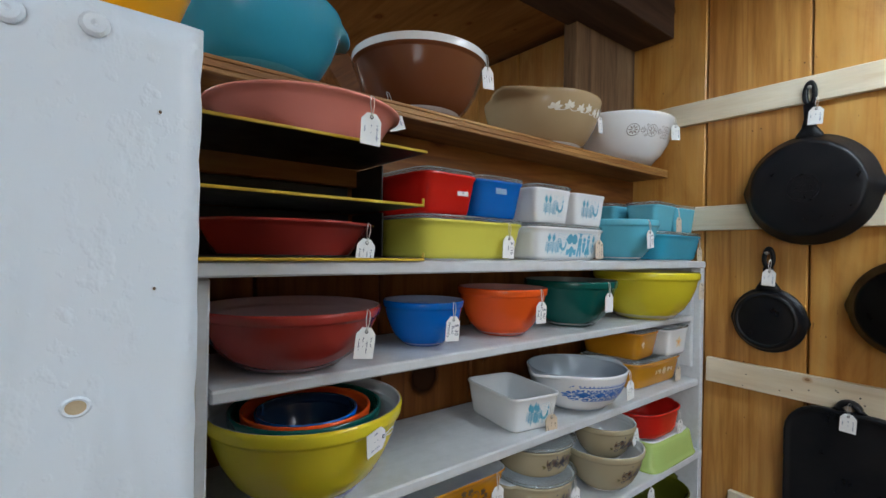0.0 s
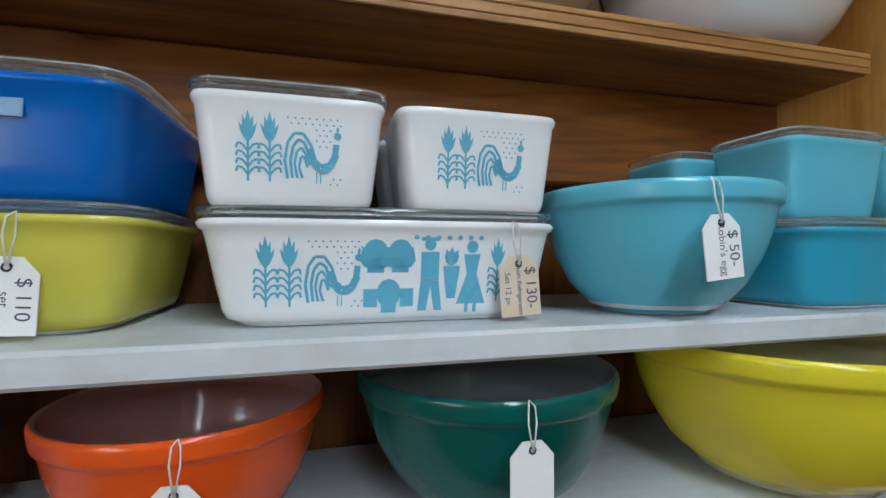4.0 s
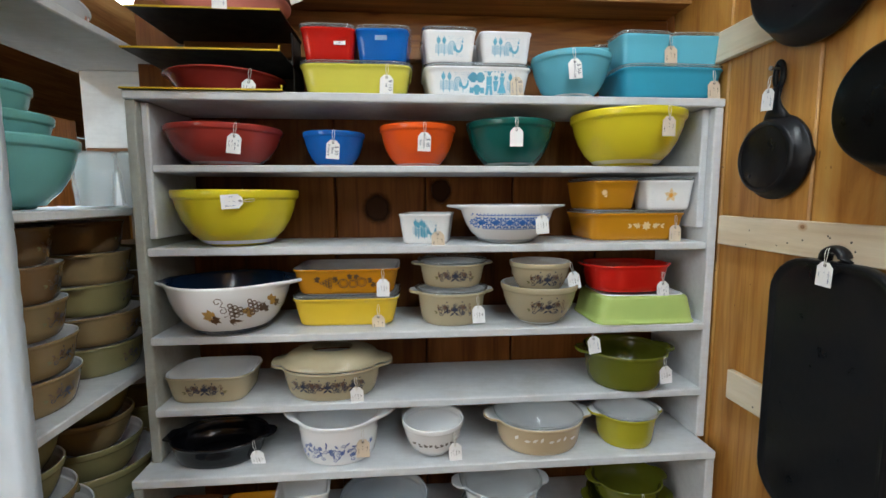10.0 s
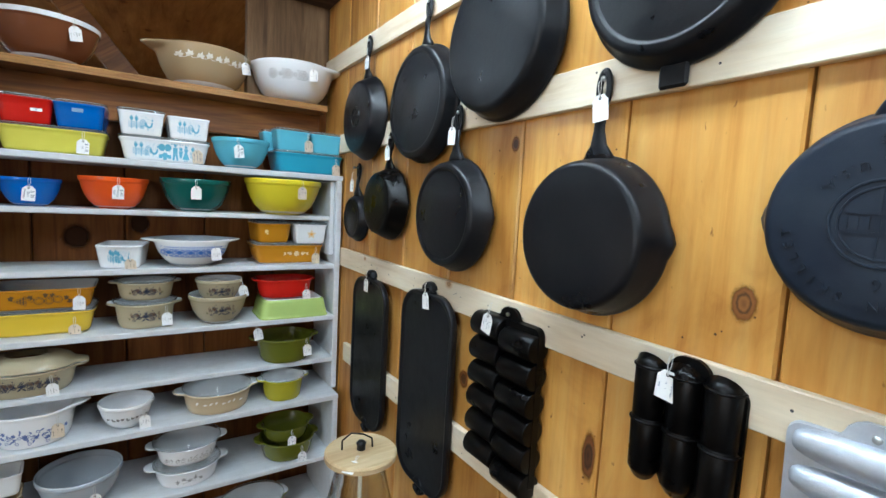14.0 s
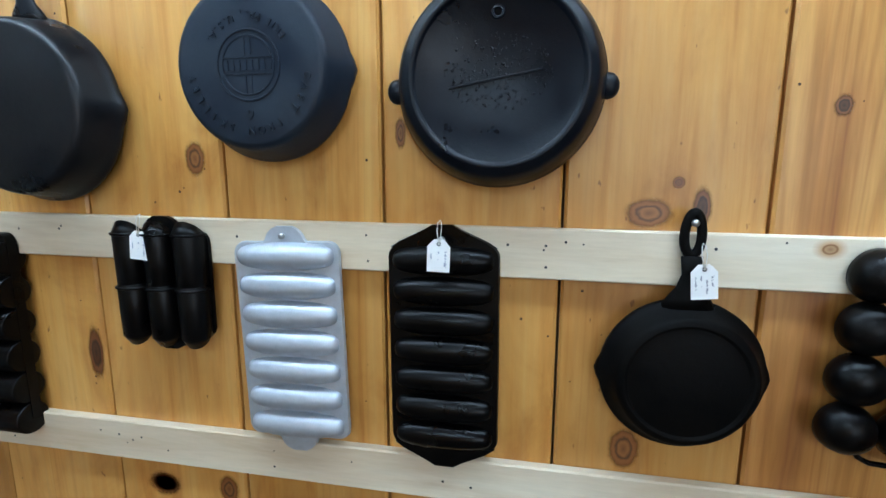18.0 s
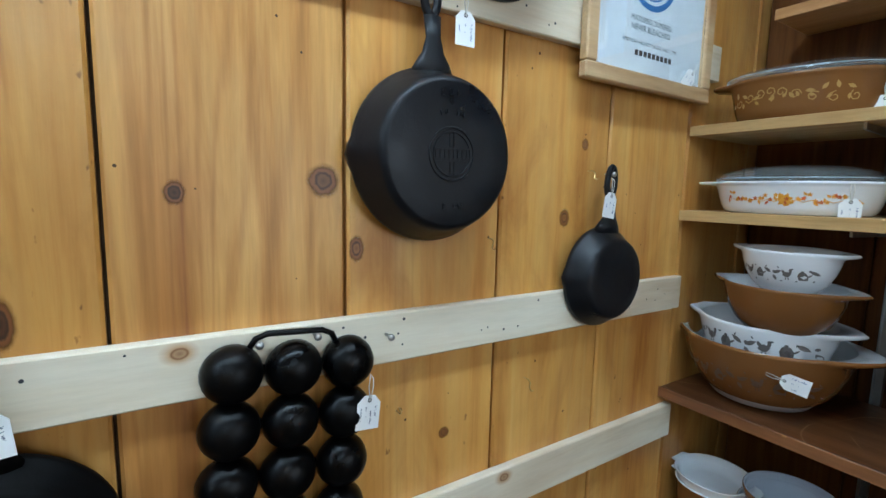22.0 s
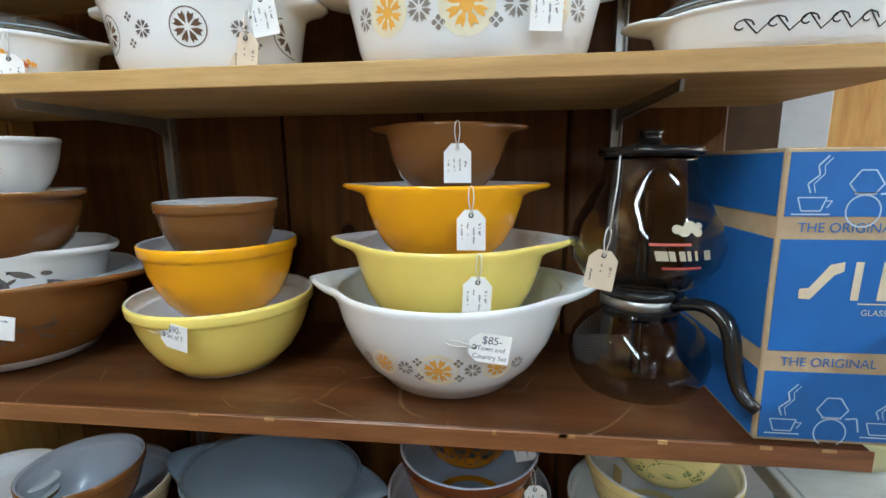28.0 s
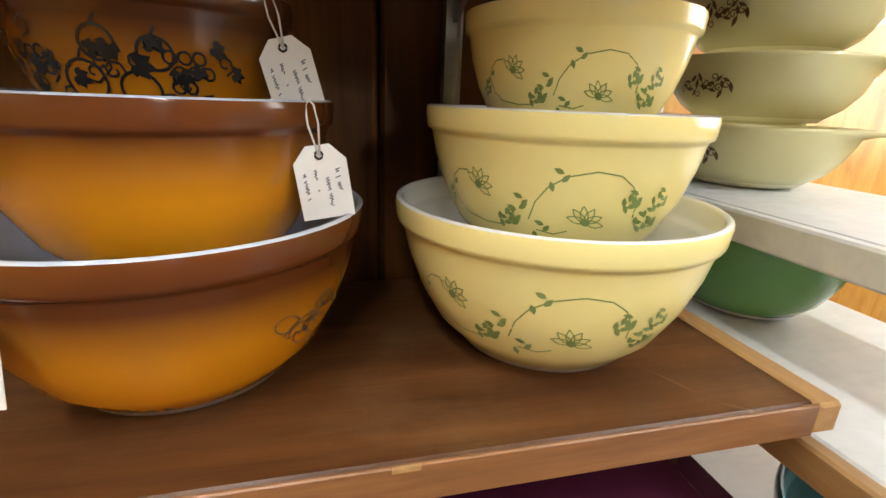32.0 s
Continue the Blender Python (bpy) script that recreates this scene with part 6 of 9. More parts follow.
PANS = [
    # name, y, z, r, depth, handle, tag z offset
    ("p1", 0.332, 1.712, 0.133, 0.050, 0.125, "black cast iron skillet hung bottom out, emblem on its base", dict(spouts=(0.0, math.pi), mark=1.0, bottom=0.80)),
    ("p2", -0.035, 1.703, 0.150, 0.045, 0.120, "black cast iron skillet with a heat ring, hung bottom out", dict(ring=True, bottom=0.88)),
    ("p3", -0.345, 1.785, 0.160, 0.055, 0.120, "large black cast iron skillet hung bottom out", dict(bottom=0.86)),
    ("p4", -0.712, 1.812, 0.158, 0.040, 0.0, "large round cast iron griddle with a small tab", dict(ring=True, bottom=0.86, lugs=False)),
    ("s1", 0.415, 1.387, 0.083, 0.035, 0.100, "small black cast iron skillet hung bottom out", dict(spouts=(0.0, math.pi), bottom=0.80, off=-0.014, ring=True)),
    ("s2", 0.150, 1.442, 0.108, 0.055, 0.098, "deep black cast iron skillet with pouring lips", dict(spouts=(0.0, math.pi), bottom=0.78, mat=IRON_GLOSS)),
    ("s3", -0.195, 1.425, 0.134, 0.050, 0.115, "black cast iron skillet with a heat ring", dict(spouts=(0.0, math.pi), ring=True, bottom=0.84)),
    ("s4", -0.598, 1.410, 0.131, 0.060, 0.132, "smooth black cast iron skillet hung bottom out", dict(spouts=(0.0, math.pi), bottom=0.85)),
    ("s5", -0.962, 1.452, 0.1155, 0.052, 0.133, "dark grey cast iron skillet with raised lettering and emblem", dict(spouts=(0.0, math.pi), mark=1.45, bottom=0.83, mat=IRON_GREY)),
    ("s6", -1.266, 1.430, 0.126, 0.046, 0.125, "old cast iron skillet with a rough scarred base and round lugs", dict(ring="raised", bottom=0.85, lugs=True, mat=IRON_OLD)),
    ("s7", -1.936, 1.449, 0.108, 0.054, 0.112, "black cast iron skillet with a faint emblem, hung bottom out", dict(spouts=(0.0, math.pi), mark=1.2, bottom=0.80, tilt=2)),
    ("s8", -2.280, 1.266, 0.086, 0.040, 0.100, "small black cast iron skillet hung on a hook", dict(spouts=(0.0, math.pi), bottom=0.74, tilt=-3)),
    ("s9", -1.498, 1.075, 0.097, 0.038, 0.105, "small glossy black cast iron skillet with a heat ring", dict(spouts=(0.0, math.pi), ring=True, bottom=0.78, mat=IRON_BLACK)),
    ("s10", -2.03, 1.775, 0.115, 0.045, 0.0, "black cast iron pan hung high on the wall", dict(ring=True)),
]
MADE = {}
for code, y, z, r, depth, hl, lab, kw in PANS:
    th = round_iron("cast_iron_skillet" if hl else "cast_iron_griddle", y, z, r, depth, hl, lab, **kw)
    MADE[code] = th
    if hl:
        top = th.matrix_basis @ Vector((0, r + hl - 0.012, 0.012))
        screw(top.y, top.z)
th5 = MADE["s5"]
letters(th5, "ERIE PA., U.S.A.", 0.058, 35, 0.0125, 0.0525, -7.5, IRON_GREY, True)
letters(th5, "805", 0.080, 84, 0.011, 0.0525, -6, IRON_GREY, True)
letters(th5, "C", 0.089, 90, 0.009, 0.0525, 0, IRON_GREY, True)
letters(th5, "CAST IRON SKILLET", 0.078, 350, 0.0135, 0.0525, 10, IRON_GREY)
letters(th5, "6", 0.058, 270, 0.018, 0.0525, 0, IRON_GREY)
th7 = MADE["s7"]
letters(th7, "704", 0.072, 100, 0.011, 0.0545, 9, IRON, True)
letters(th7, "10 IN.", 0.050, 108, 0.010, 0.0545, 9, IRON, True)
letters(th7, "No 8", 0.062, 280, 0.010, 0.0545, 7, IRON)
# scar across the old skillet
bm = bmesh.new()
tube(bm, [(-0.055, -0.012, 0.0462), (-0.01, -0.004, 0.0468), (0.05, 0.006, 0.0462)], 0.0014, 6)
rnd = random.Random(9)
for i in range(330):
    a, q = rnd.random() * math.tau, rnd.random() ** 0.5
    bmesh.ops.create_icosphere(bm, subdivisions=1, radius=0.0007 + 0.0012 * rnd.random() ** 2, matrix=Matrix.Translation((0.062 * q * math.cos(a), 0.004 + 0.042 * q * math.sin(a), 0.0459)))
part("casting_scar", bm, IRON_OLD, MADE["s6"], "rough raised casting scar")
bm = bmesh.new()
tube(bm, [(0.006 * math.cos(a), 0.068 + 0.006 * math.sin(a), 0.0462) for a in [k * math.tau / 12 for k in range(12)]], 0.002, 6, True)
part("size_mark", bm, IRON_OLD, MADE["s6"])
bm = bmesh.new()
box_bm(bm, -0.022, 0.022, -0.185, -0.150, 0.004, 0.012, 0.004)
part("tab", bm, IRON, MADE["p4"])
# tags on handles; the tags' faces look to -x
for code, dy, dz, kind, roll in (("p1", -0.018, 0.215, "few", 4), ("p3", -0.01, 0.225, "few", 0), ("s1", -0.012, 0.152, "few", 4), ("s2", -0.004, 0.19, "few", -3), ("s3", 0.004, 0.225, "few", 3), ("s4", -0.002, 0.245, "blank", -6), ("s5", -0.01, 0.245, "few", 3), ("s7", -0.035, 0.20, "few", 0), ("s8", 0.004, 0.165, "few", 8), ("s9", -0.008, 0.165, "ink", -5)):
    th = MADE[code]
    p = th.matrix_basis.translation
    tag_at(kind, PANX - 0.024, p.y + dy, p.z + dz, -90, 0, roll)


# long griddles
def long_griddle(y0, y1, z0, z1, label):
    th = empty("long_griddle", PANX - 0.008, (y0 + y1) / 2, (z0 + z1) / 2)
    tagged(th, label, "griddle", "long cast iron griddles")
    w, h = abs(y1 - y0) / 2, (z1 - z0) / 2

    def outline(s, inset, x):
        out = []
        rr = w * 0.6
        for cy, cz, a0 in ((w - rr, h - rr, 0), (-w + rr, h - rr, 90), (-w + rr, -h + rr, 180), (w - rr, -h + rr, 270)):
            for k in range(7):
                a = radians(a0 + 15 * k)
                out.append((x, cy + (rr - inset) * math.cos(a), cz + (rr - inset) * math.sin(a)))
        return out
    rows = [outline(1, 0.006, 0.008), outline(1, 0, 0.004), outline(1, 0.0, -0.010), outline(1, 0.002, -0.013), outline(1, 0.006, -0.013), outline(1, 0.010, -0.009), outline(1, 0.016, -0.008)]
    n = len(rows[0])
    verts = [p for r in rows for p in r]
    faces = [(i * n + k, i * n + (k + 1) % n, (i + 1) * n + (k + 1) % n, (i + 1) * n + k) for i in range(len(rows) - 1) for k in range(n)]
    faces += [tuple(range((len(rows) - 1) * n, len(rows) * n)), tuple(range(n))[::-1]]
    me = mesh_from("plate", verts, faces, [IRON])
    for pgn in me.polygons:
        pgn.use_smooth = len(pgn.vertices) == 4
    ob = new("plate", me)
    ob.parent = th
    for sgn in (1, -1):
        bm = bmesh.new()
        pts = [(0.0, 0.019 * math.cos(a), sgn * (h + 0.002 + 0.019 * math.sin(a))) for a in [math.tau * k / 20 for k in range(20)]]
        tube(bm, pts, 0.0135, 10, True, 0.55)
        part("grip", bm, IRON, th, smooth=True)
    screw((y0 + y1) / 2, z1 + 0.018)
    return th


long_griddle(0.372, 0.130, 0.715, 1.200, "long narrow black cast iron griddle with loop grips")
long_griddle(0.020, -0.228, 0.700, 1.222, "wide long black cast iron griddle with loop grips")
tag_at("few", PANX - 0.028, 0.247, 1.222, -90, 0, 3)
tag_at("few", PANX - 0.028, -0.112, 1.246, -90, 0, -6)


# baking pans with rows of moulds
def mould_pan(name, y, z, w, h, rows, cols, mat, label, rx=0.017, ends=True, tilt=0.0, upright=False, oval=False, edge=0.004, gable=False, barrel=0.0):
    th = new(name)
    th.matrix_basis = Matrix.Translation((PANX - 0.002, y, z)) @ Matrix(((0, 0, -1, 0), (-1, 0, 0, 0), (0, 1, 0, 0), (0, 0, 0, 1))) @ Matrix.Rotation(radians(tilt), 4, "Z")
    tagged(th, label, "baking pan", "cast baking pans on the wall")
    if edge:
        bm = bmesh.new()
        rc = 0.016
        ring = [(sx * (w / 2 - rc) + rc * math.cos(radians(a0 + 18 * q)), sy * (h / 2 - rc) + rc * math.sin(radians(a0 + 18 * q))) for sx, sy, a0 in ((1, 1, 0), (-1, 1, 90), (-1, -1, 180), (1, -1, 270)) for q in range(6)]
        low = [bm.verts.new((x, yy, 0.0)) for x, yy in ring]
        high = [bm.verts.new((x * 0.985, yy * 0.99, edge)) for x, yy in ring]
        bm.faces.new(low)
        bm.faces.new(high[::-1])
        for q in range(len(ring)):
            bm.faces.new((low[q], high[q], high[(q + 1) % len(ring)], low[(q + 1) % len(ring)]))
        part("rim_plate", bm, mat, th)
    for i in range(rows):
        for j in range(cols):
            cw, ch = w / cols, h / rows
            cx, cy = -w / 2 + cw * (j + 0.5), h / 2 - ch * (i + 0.5)
            a, b = cw * (0.45 if oval else 0.465), ch * (0.485 if oval else 0.485)
            bm = bmesh.new()
            if barrel:
                cy -= barrel * ch * j
                tube(bm, [(cx + q * a * 1.02, cy, 0.012) for q in (-1.0, -0.985, -0.95, 0.95, 0.985, 1.0)], [b * f for f in (0.9, 0.97, 1.0, 1.0, 0.97, 0.9)], 20, flat=1.0)
            elif upright:
                tube(bm, [(cx, cy - b, 0.010), (cx, cy - b * 0.96, 0.012), (cx, cy + b * 0.96, 0.012), (cx, cy + b, 0.010)], [a * 0.86, a * 0.93, a * 0.98, a * 0.98], 20, flat=0.95)
                tube(bm, [(cx + a * 1.0 * math.cos(q), cy + b * 0.93, 0.012 + a * 0.95 * math.sin(q)) for q in [-0.3 + 0.31 * k for k in range(12)]], 0.0022, 6)
            else:
                k = [(-1.0, 0.10), (-0.985, 0.42), (-0.95, 0.66), (-0.89, 0.86), (-0.8, 0.97), (-0.6, 1.0), (0.6, 1.0), (0.8, 0.97), (0.89, 0.86), (0.95, 0.66), (0.985, 0.42), (1.0, 0.10)]
                if oval:
                    k = [(math.sin(radians(-88 + 11 * q)), max(0.06, math.cos(radians(-88 + 11 * q))) ** 0.5) for q in range(17)]
                tube(bm, [(cx + q * a, cy, 0.004) for q, _ in k], [b * f for _, f in k], 20, flat=1.0)
            part("mould", bm, mat, th, smooth=True)
    if ends:
        for sgn in (1, -1):
            bm = bmesh.new()
            if gable:
                side = [(0.48 * w, -0.004), (0.40 * w, 0.004), (0.17 * w, 0.020), (0.09 * w, 0.027)]
            else:
                side = [(0.036, -0.004)] + [(0.030 * math.cos(q), 0.023 * math.sin(q)) for q in (0.15, 0.5, 0.85, 1.2)]
            pts = [(-x, sgn * (h / 2 + yy)) for x, yy in side] + [(x, sgn * (h / 2 + yy)) for x, yy in side[::-1]]
            f = [bm.verts.new((x, yy, 0.001)) for x, yy in pts]
            g = [bm.verts.new((x * 0.96, yy, 0.0075)) for x, yy in pts]
            bm.faces.new(f)
            bm.faces.new(g[::-1])
            for q in range(len(pts)):
                bm.faces.new((f[q], g[q], g[(q + 1) % len(pts)], f[(q + 1) % len(pts)]))
            part("tab", bm, mat, th)
        top = th.matrix_basis @ Vector((0, h / 2 + 0.008, 0.012))
        screw(top.y, top.z)
    return th


mould_pan("roll_pan", -0.412, 1.065, 0.186, 0.325, 6, 2, IRON_GLOSS, "black cast iron roll pan with two columns of staggered barrels", edge=0.014, barrel=0.24)
mould_pan("popover_pan", -0.777, 1.158, 0.150, 0.160, 2, 3, IRON_GLOSS, "small black cast iron pan with six fluted cups", upright=True)
mould_pan("stick_pan", -0.976, 1.080, 0.160, 0.295, 7, 1, ALU, "silver cast aluminium stick pan with seven long moulds", tilt=1.5, oval=True, edge=0.006)
mould_pan("stick_pan", -1.198, 1.084, 0.150, 0.290, 7, 1, IRON_GLOSS, "black cast iron stick pan with seven moulds and gabled ends", tilt=0.5, oval=True, edge=0.006, gable=True)
tag_at("ink", PANX - 0.046, -0.395, 1.256, -90, 0, 12)
tag_at("few", PANX - 0.034, -0.765, 1.262, -90, 0, 5)
tag_at("few", PANX - 0.034, -1.198, 1.262, -90, 0, 2)

# ball pan
bp = new("ball_pan")
bp.matrix_basis = Matrix.Translation((PANX - 0.002, -1.752, 1.113)) @ Matrix(((0, 0, -1, 0), (-1, 0, 0, 0), (0, 1, 0, 0), (0, 0, 0, 1))) @ Matrix.Rotation(radians(-4), 4, "Z")
tagged(bp, "black cast iron pan of twelve round ball moulds", "baking pan", "cast baking pans on the wall")
for i in range(4):
    for j in range(3):
        bm = bmesh.new()
        lathe(bm, [(0.0285, 0.0), (0.0315, 0.004), (0.031, 0.012), (0.0285, 0.020), (0.023, 0.028), (0.0145, 0.0335), (0.0, 0.036)], 28)
        part("mould", bm, IRON_GLOSS, bp, smooth=True, m=Matrix.Translation((-0.064 + 0.064 * j, 0.092 - 0.0615 * i, 0.0)))
bm = bmesh.new()
for j in range(3):
    box_bm(bm, -0.064 + 0.064 * j - 0.005, -0.064 + 0.064 * j + 0.005, -0.09, 0.09, 0.001, 0.005)
for i in range(4):
    box_bm(bm, -0.064, 0.064, 0.092 - 0.0615 * i - 0.005, 0.092 - 0.0615 * i + 0.005, 0.001, 0.0052)
part("web", bm, IRON_GLOSS, bp)
for sgn in (1, -1):
    bm = bmesh.new()
    tube(bm, [(-0.055, sgn * 0.105, 0.004), (-0.042, sgn * 0.128, 0.007), (-0.03, sgn * 0.133, 0.008), (0.03, sgn * 0.133, 0.008), (0.042, sgn * 0.128, 0.007), (0.055, sgn * 0.105, 0.004)], 0.0035, 8)
    part("grip", bm, IRON_GLOSS, bp, smooth=True)
screw(-1.722, 1.237)
screw(-1.785, 1.237)
tag_at("ink", PANX - 0.036, -1.842, 1.185, -90, 0, 6)
screw(-1.878, 1.222)
for y, z, a in ((-1.902, 1.106, 20), (-2.05, 1.338, 160), (-2.135, 1.106, 170), (-2.26, 1.445, 170)):
    brass_hook(y, z, a)

# corner of a square griddle hung high up
bm = bmesh.new()
box_bm(bm, -0.125, 0.125, -0.125, 0.125, 0.0, 0.016, 0.005)
sq = part("square_griddle", bm, IRON)
sq.matrix_basis = Matrix.Translation((PANX, -1.108, 1.797)) @ Matrix(((0, 0, -1, 0), (-1, 0, 0, 0), (0, 1, 0, 0), (0, 0, 0, 1))) @ Matrix.Rotation(radians(45), 4, "Z")
tagged(sq, "square cast iron griddle hung by one corner", "griddle")

# framed sack print
fr = empty("picture_frame", PANX - 0.001, -2.378, 1.79)
tagged(fr, "pale wooden frame with a printed flour sack behind glass", "picture")
FW, FH = 0.176, 0.205
FRAME_WOOD = wood("pale_frame_wood", (0.74, 0.55, 0.32), (0.66, 0.46, 0.24), (0.52, 0.33, 0.15), "y", 0.45)
for nm, y0, y1, z0, z1 in (("rail", -FW, FW, -FH, -FH + 0.026), ("rail", -FW, FW, FH - 0.026, FH), ("stile", -FW, -FW + 0.026, -FH + 0.0262, FH - 0.0262), ("stile", FW - 0.026, FW, -FH + 0.0262, FH - 0.0262)):
    board(nm, -0.016, 0.0, y0, y1, z0, z1, FRAME_WOOD, fr)
CLOTH = plain("sack_cloth", (0.62, 0.66, 0.68), 0.8, 0, 0.1, 40, 0.3)
board("sack", -0.006, -0.003, -FW + 0.027, FW - 0.027, -FH + 0.027, FH - 0.027, CLOTH, fr, "off-white printed cloth", 0.0005)
pane = board("pane", -0.011, -0.009, -FW + 0.0265, FW - 0.0265, -FH + 0.0265, FH - 0.0265, PANE, fr, "", 0.0003)
pane.visible_shadow = False


def flat_print(parent, polys, mat, x):
    verts, faces = [], []
    for poly in polys:
        st = len(verts)
        verts += [(x, -px, pz - 0.022) for px, pz in poly]
        faces.append(tuple(range(st, len(verts))))
    ob = new("print", mesh_from("print", verts, faces, [mat]))
    ob.parent = parent
    return ob


SACK_BLUE, SACK_YEL = plain("sack_blue", (0.03, 0.13, 0.33), 0.7), plain("sack_yellow", (0.72, 0.52, 0.03), 0.7)
flat_print(fr, poly_ring(0.072, 0.010, 40, -0.012, 0.02) + poly_ring(0.056, 0.003, 40, -0.012, 0.02), SACK_BLUE, -0.0063)
flat_print(fr, poly_disc(0.05, 30, -0.012, 0.02), SACK_YEL, -0.0064)
flat_print(fr, poly_leaf(0.07, 0.042, 0.3, -0.045, 0.0) + poly_leaf(0.05, 0.026, 1.4, -0.01, 0.0) + poly_disc(0.019, 16, -0.012, -0.006), plain("sack_green", (0.10, 0.17, 0.10), 0.7), -0.0066)
flat_print(fr, [[(-0.05, -0.028), (0.026, -0.028), (0.018, -0.01), (-0.042, -0.01)]], CLOTH, -0.0068)
for s_, z_, q in (("MATURED, SUPERED", -0.070, 0.0125), ("NEVER BLEACHED", -0.084, 0.0135), ("AMERICA'S HIGHEST GRADE SINCE 1790", -0.107, 0.0085)):
    if q:
        ob = new("lettering", text_mesh(s_, q, INK_BLACK))
        ob.parent = fr
        ob.matrix_basis = Matrix.Translation((-0.0064, 0.008, z_ - 0.022)) @ Matrix(((0, 0, -1, 0), (-1, 0, 0, 0), (0, 1, 0, 0), (0, 0, 0, 1)))
flat_print(fr, [[(-0.05 + 0.012 * k, -0.128), (-0.041 + 0.012 * k, -0.128), (-0.041 + 0.012 * k, -0.119), (-0.05 + 0.012 * k, -0.119)] for k in range(9)], INK_BLACK, -0.0064)
flat_print(fr, [[(-0.06 + 0.016 * k, 0.118), (-0.047 + 0.016 * k, 0.118), (-0.047 + 0.016 * k, 0.135), (-0.06 + 0.016 * k, 0.135)] for k in range(8)], INK_BLACK, -0.0064)
tag_at("few", PANX - 0.016, -2.508, 1.652, -90, 0, 40)

# glass churn with a wooden lid on the floor stand
churn = empty("glass_churn", 1.235, -0.03, 0.0)
tagged(churn, "glass jar churn with a round pale wooden lid and wire handle", "churn")
bm = bmesh.new()
lathe(bm, [(0.0, 0.44), (0.075, 0.44), (0.085, 0.46), (0.086, 0.66), (0.07, 0.72), (0.062, 0.76), (0.060, 0.776), (0.056, 0.776), (0.057, 0.76), (0.065, 0.72), (0.081, 0.66), (0.080, 0.465), (0.0, 0.447)], 36)
jar = part("jar", bm, GLASS, churn, smooth=True)
jar.visible_shadow = False
bm = bmesh.new()
lathe(bm, [(0.0, 0.777), (0.088, 0.777), (0.094, 0.781), (0.094, 0.793), (0.090, 0.797), (0.0, 0.798)], 44)
part("lid", bm, wood("lid_wood", (0.72, 0.58, 0.36), (0.63, 0.48, 0.27), (0.5, 0.35, 0.17), "x", 0.6), churn, "pale round wooden lid")
bm = bmesh.new()
tube(bm, [(-0.045, 0.02, 0.798), (-0.044, 0.022, 0.822), (-0.02, 0.02, 0.838), (0.01, 0.012, 0.832), (0.03, 0.0, 0.822), (0.032, -0.002, 0.798)], 0.0022, 6)
part("wire_handle", bm, IRON, churn, smooth=True)
bm = bmesh.new()
lathe(bm, [(0.0, 0.798), (0.012, 0.799), (0.011, 0.808), (0.014, 0.816), (0.008, 0.822), (0.0, 0.823)], 16)
part("gear_cap", bm, IRON, churn, smooth=True)
bm = bmesh.new()
box_bm(bm, -0.004, 0.004, -0.004, 0.004, 0.46, 0.777)
box_bm(bm, -0.04, 0.04, -0.006, 0.006, 0.47, 0.54)
part("paddle", bm, BATTEN, churn)
bm = bmesh.new()
box_bm(bm, -0.1, 0.1, -0.1, 0.1, 0.0, 0.4395, 0.004)
st = part("crate", bm, PINE_SHELF, None, m=pose(1.235, -0.03, 0))
tagged(st, "plain wooden crate on the floor holding a glass churn", "crate")
t = tag_at("few", 1.215, -0.062, 0.802, -50, -78, 0)

# ---- shelves on the south wall ----
S0, S1, S2, S3, S4 = 1.765, 1.545, 1.378, 1.008, 0.708


def wall_shelf(name, x0, x1, yf, z, t, mat, label):
    th = empty(name, (x0 + x1) / 2, (yf + C_Y) / 2, z)
    tagged(th, label, "shelf", "wall shelves")
    on(th, x0, x1, C_Y + 0.016, yf - 0.0032, z - t, z, "board", mat)
    on(th, x0, x1, yf - 0.003, yf, z - t - 0.0003, z + 0.0003, "front_edge", BROWN_LIT_EDGE if mat is BROWN else mat)
    return th


wall_shelf("pine_wall_shelf", 0.16, 1.315, -2.662, S0, 0.019, PINE_SHELF, "pine board wall shelf holding tins")
wall_shelf("tan_wall_shelf", 0.20, 1.400, -2.553, S1, 0.019, CHIP, "tan board wall shelf crowded with casseroles")
wall_shelf("tan_wall_shelf", 0.20, 1.400, -2.540, S2, 0.020, CHIP, "tan board wall shelf crowded with casseroles")
br = wall_shelf("brown_wall_shelf", 0.224, 1.400, -2.518, S3, 0.021, BROWN, "dark brown stained wall shelf with a chipped front edge")
lo = wall_shelf("brown_wall_shelf", 0.215, 1.400, -2.553, S4, 0.024, BROWN, "dark brown stained low wall shelf, end grain bare")
on(lo, 0.195, 0.2145, C_Y + 0.016, -2.553, S4 - 0.024, S4, "bare_end", BARE_END, "bare unstained end of the board")
rnd = random.Random(3)
for th, y, z in ((br, -2.5175, S3), (lo, -2.5525, S4)):
    o = th.matrix_basis.translation
    for i in range(9):
        x = 0.25 + rnd.random() * 1.1
        w = 0.002 + 0.006 * rnd.random() ** 2
        bm = bmesh.new()
        box_bm(bm, x - w, x + w, y - 0.0012, y + 0.0006, z - 0.0016 - 0.002 * rnd.random(), z + 0.0006)
        part("chip", bm, BARE_END, th, "pale chip on the edge", m=Matrix.Translation(-o))
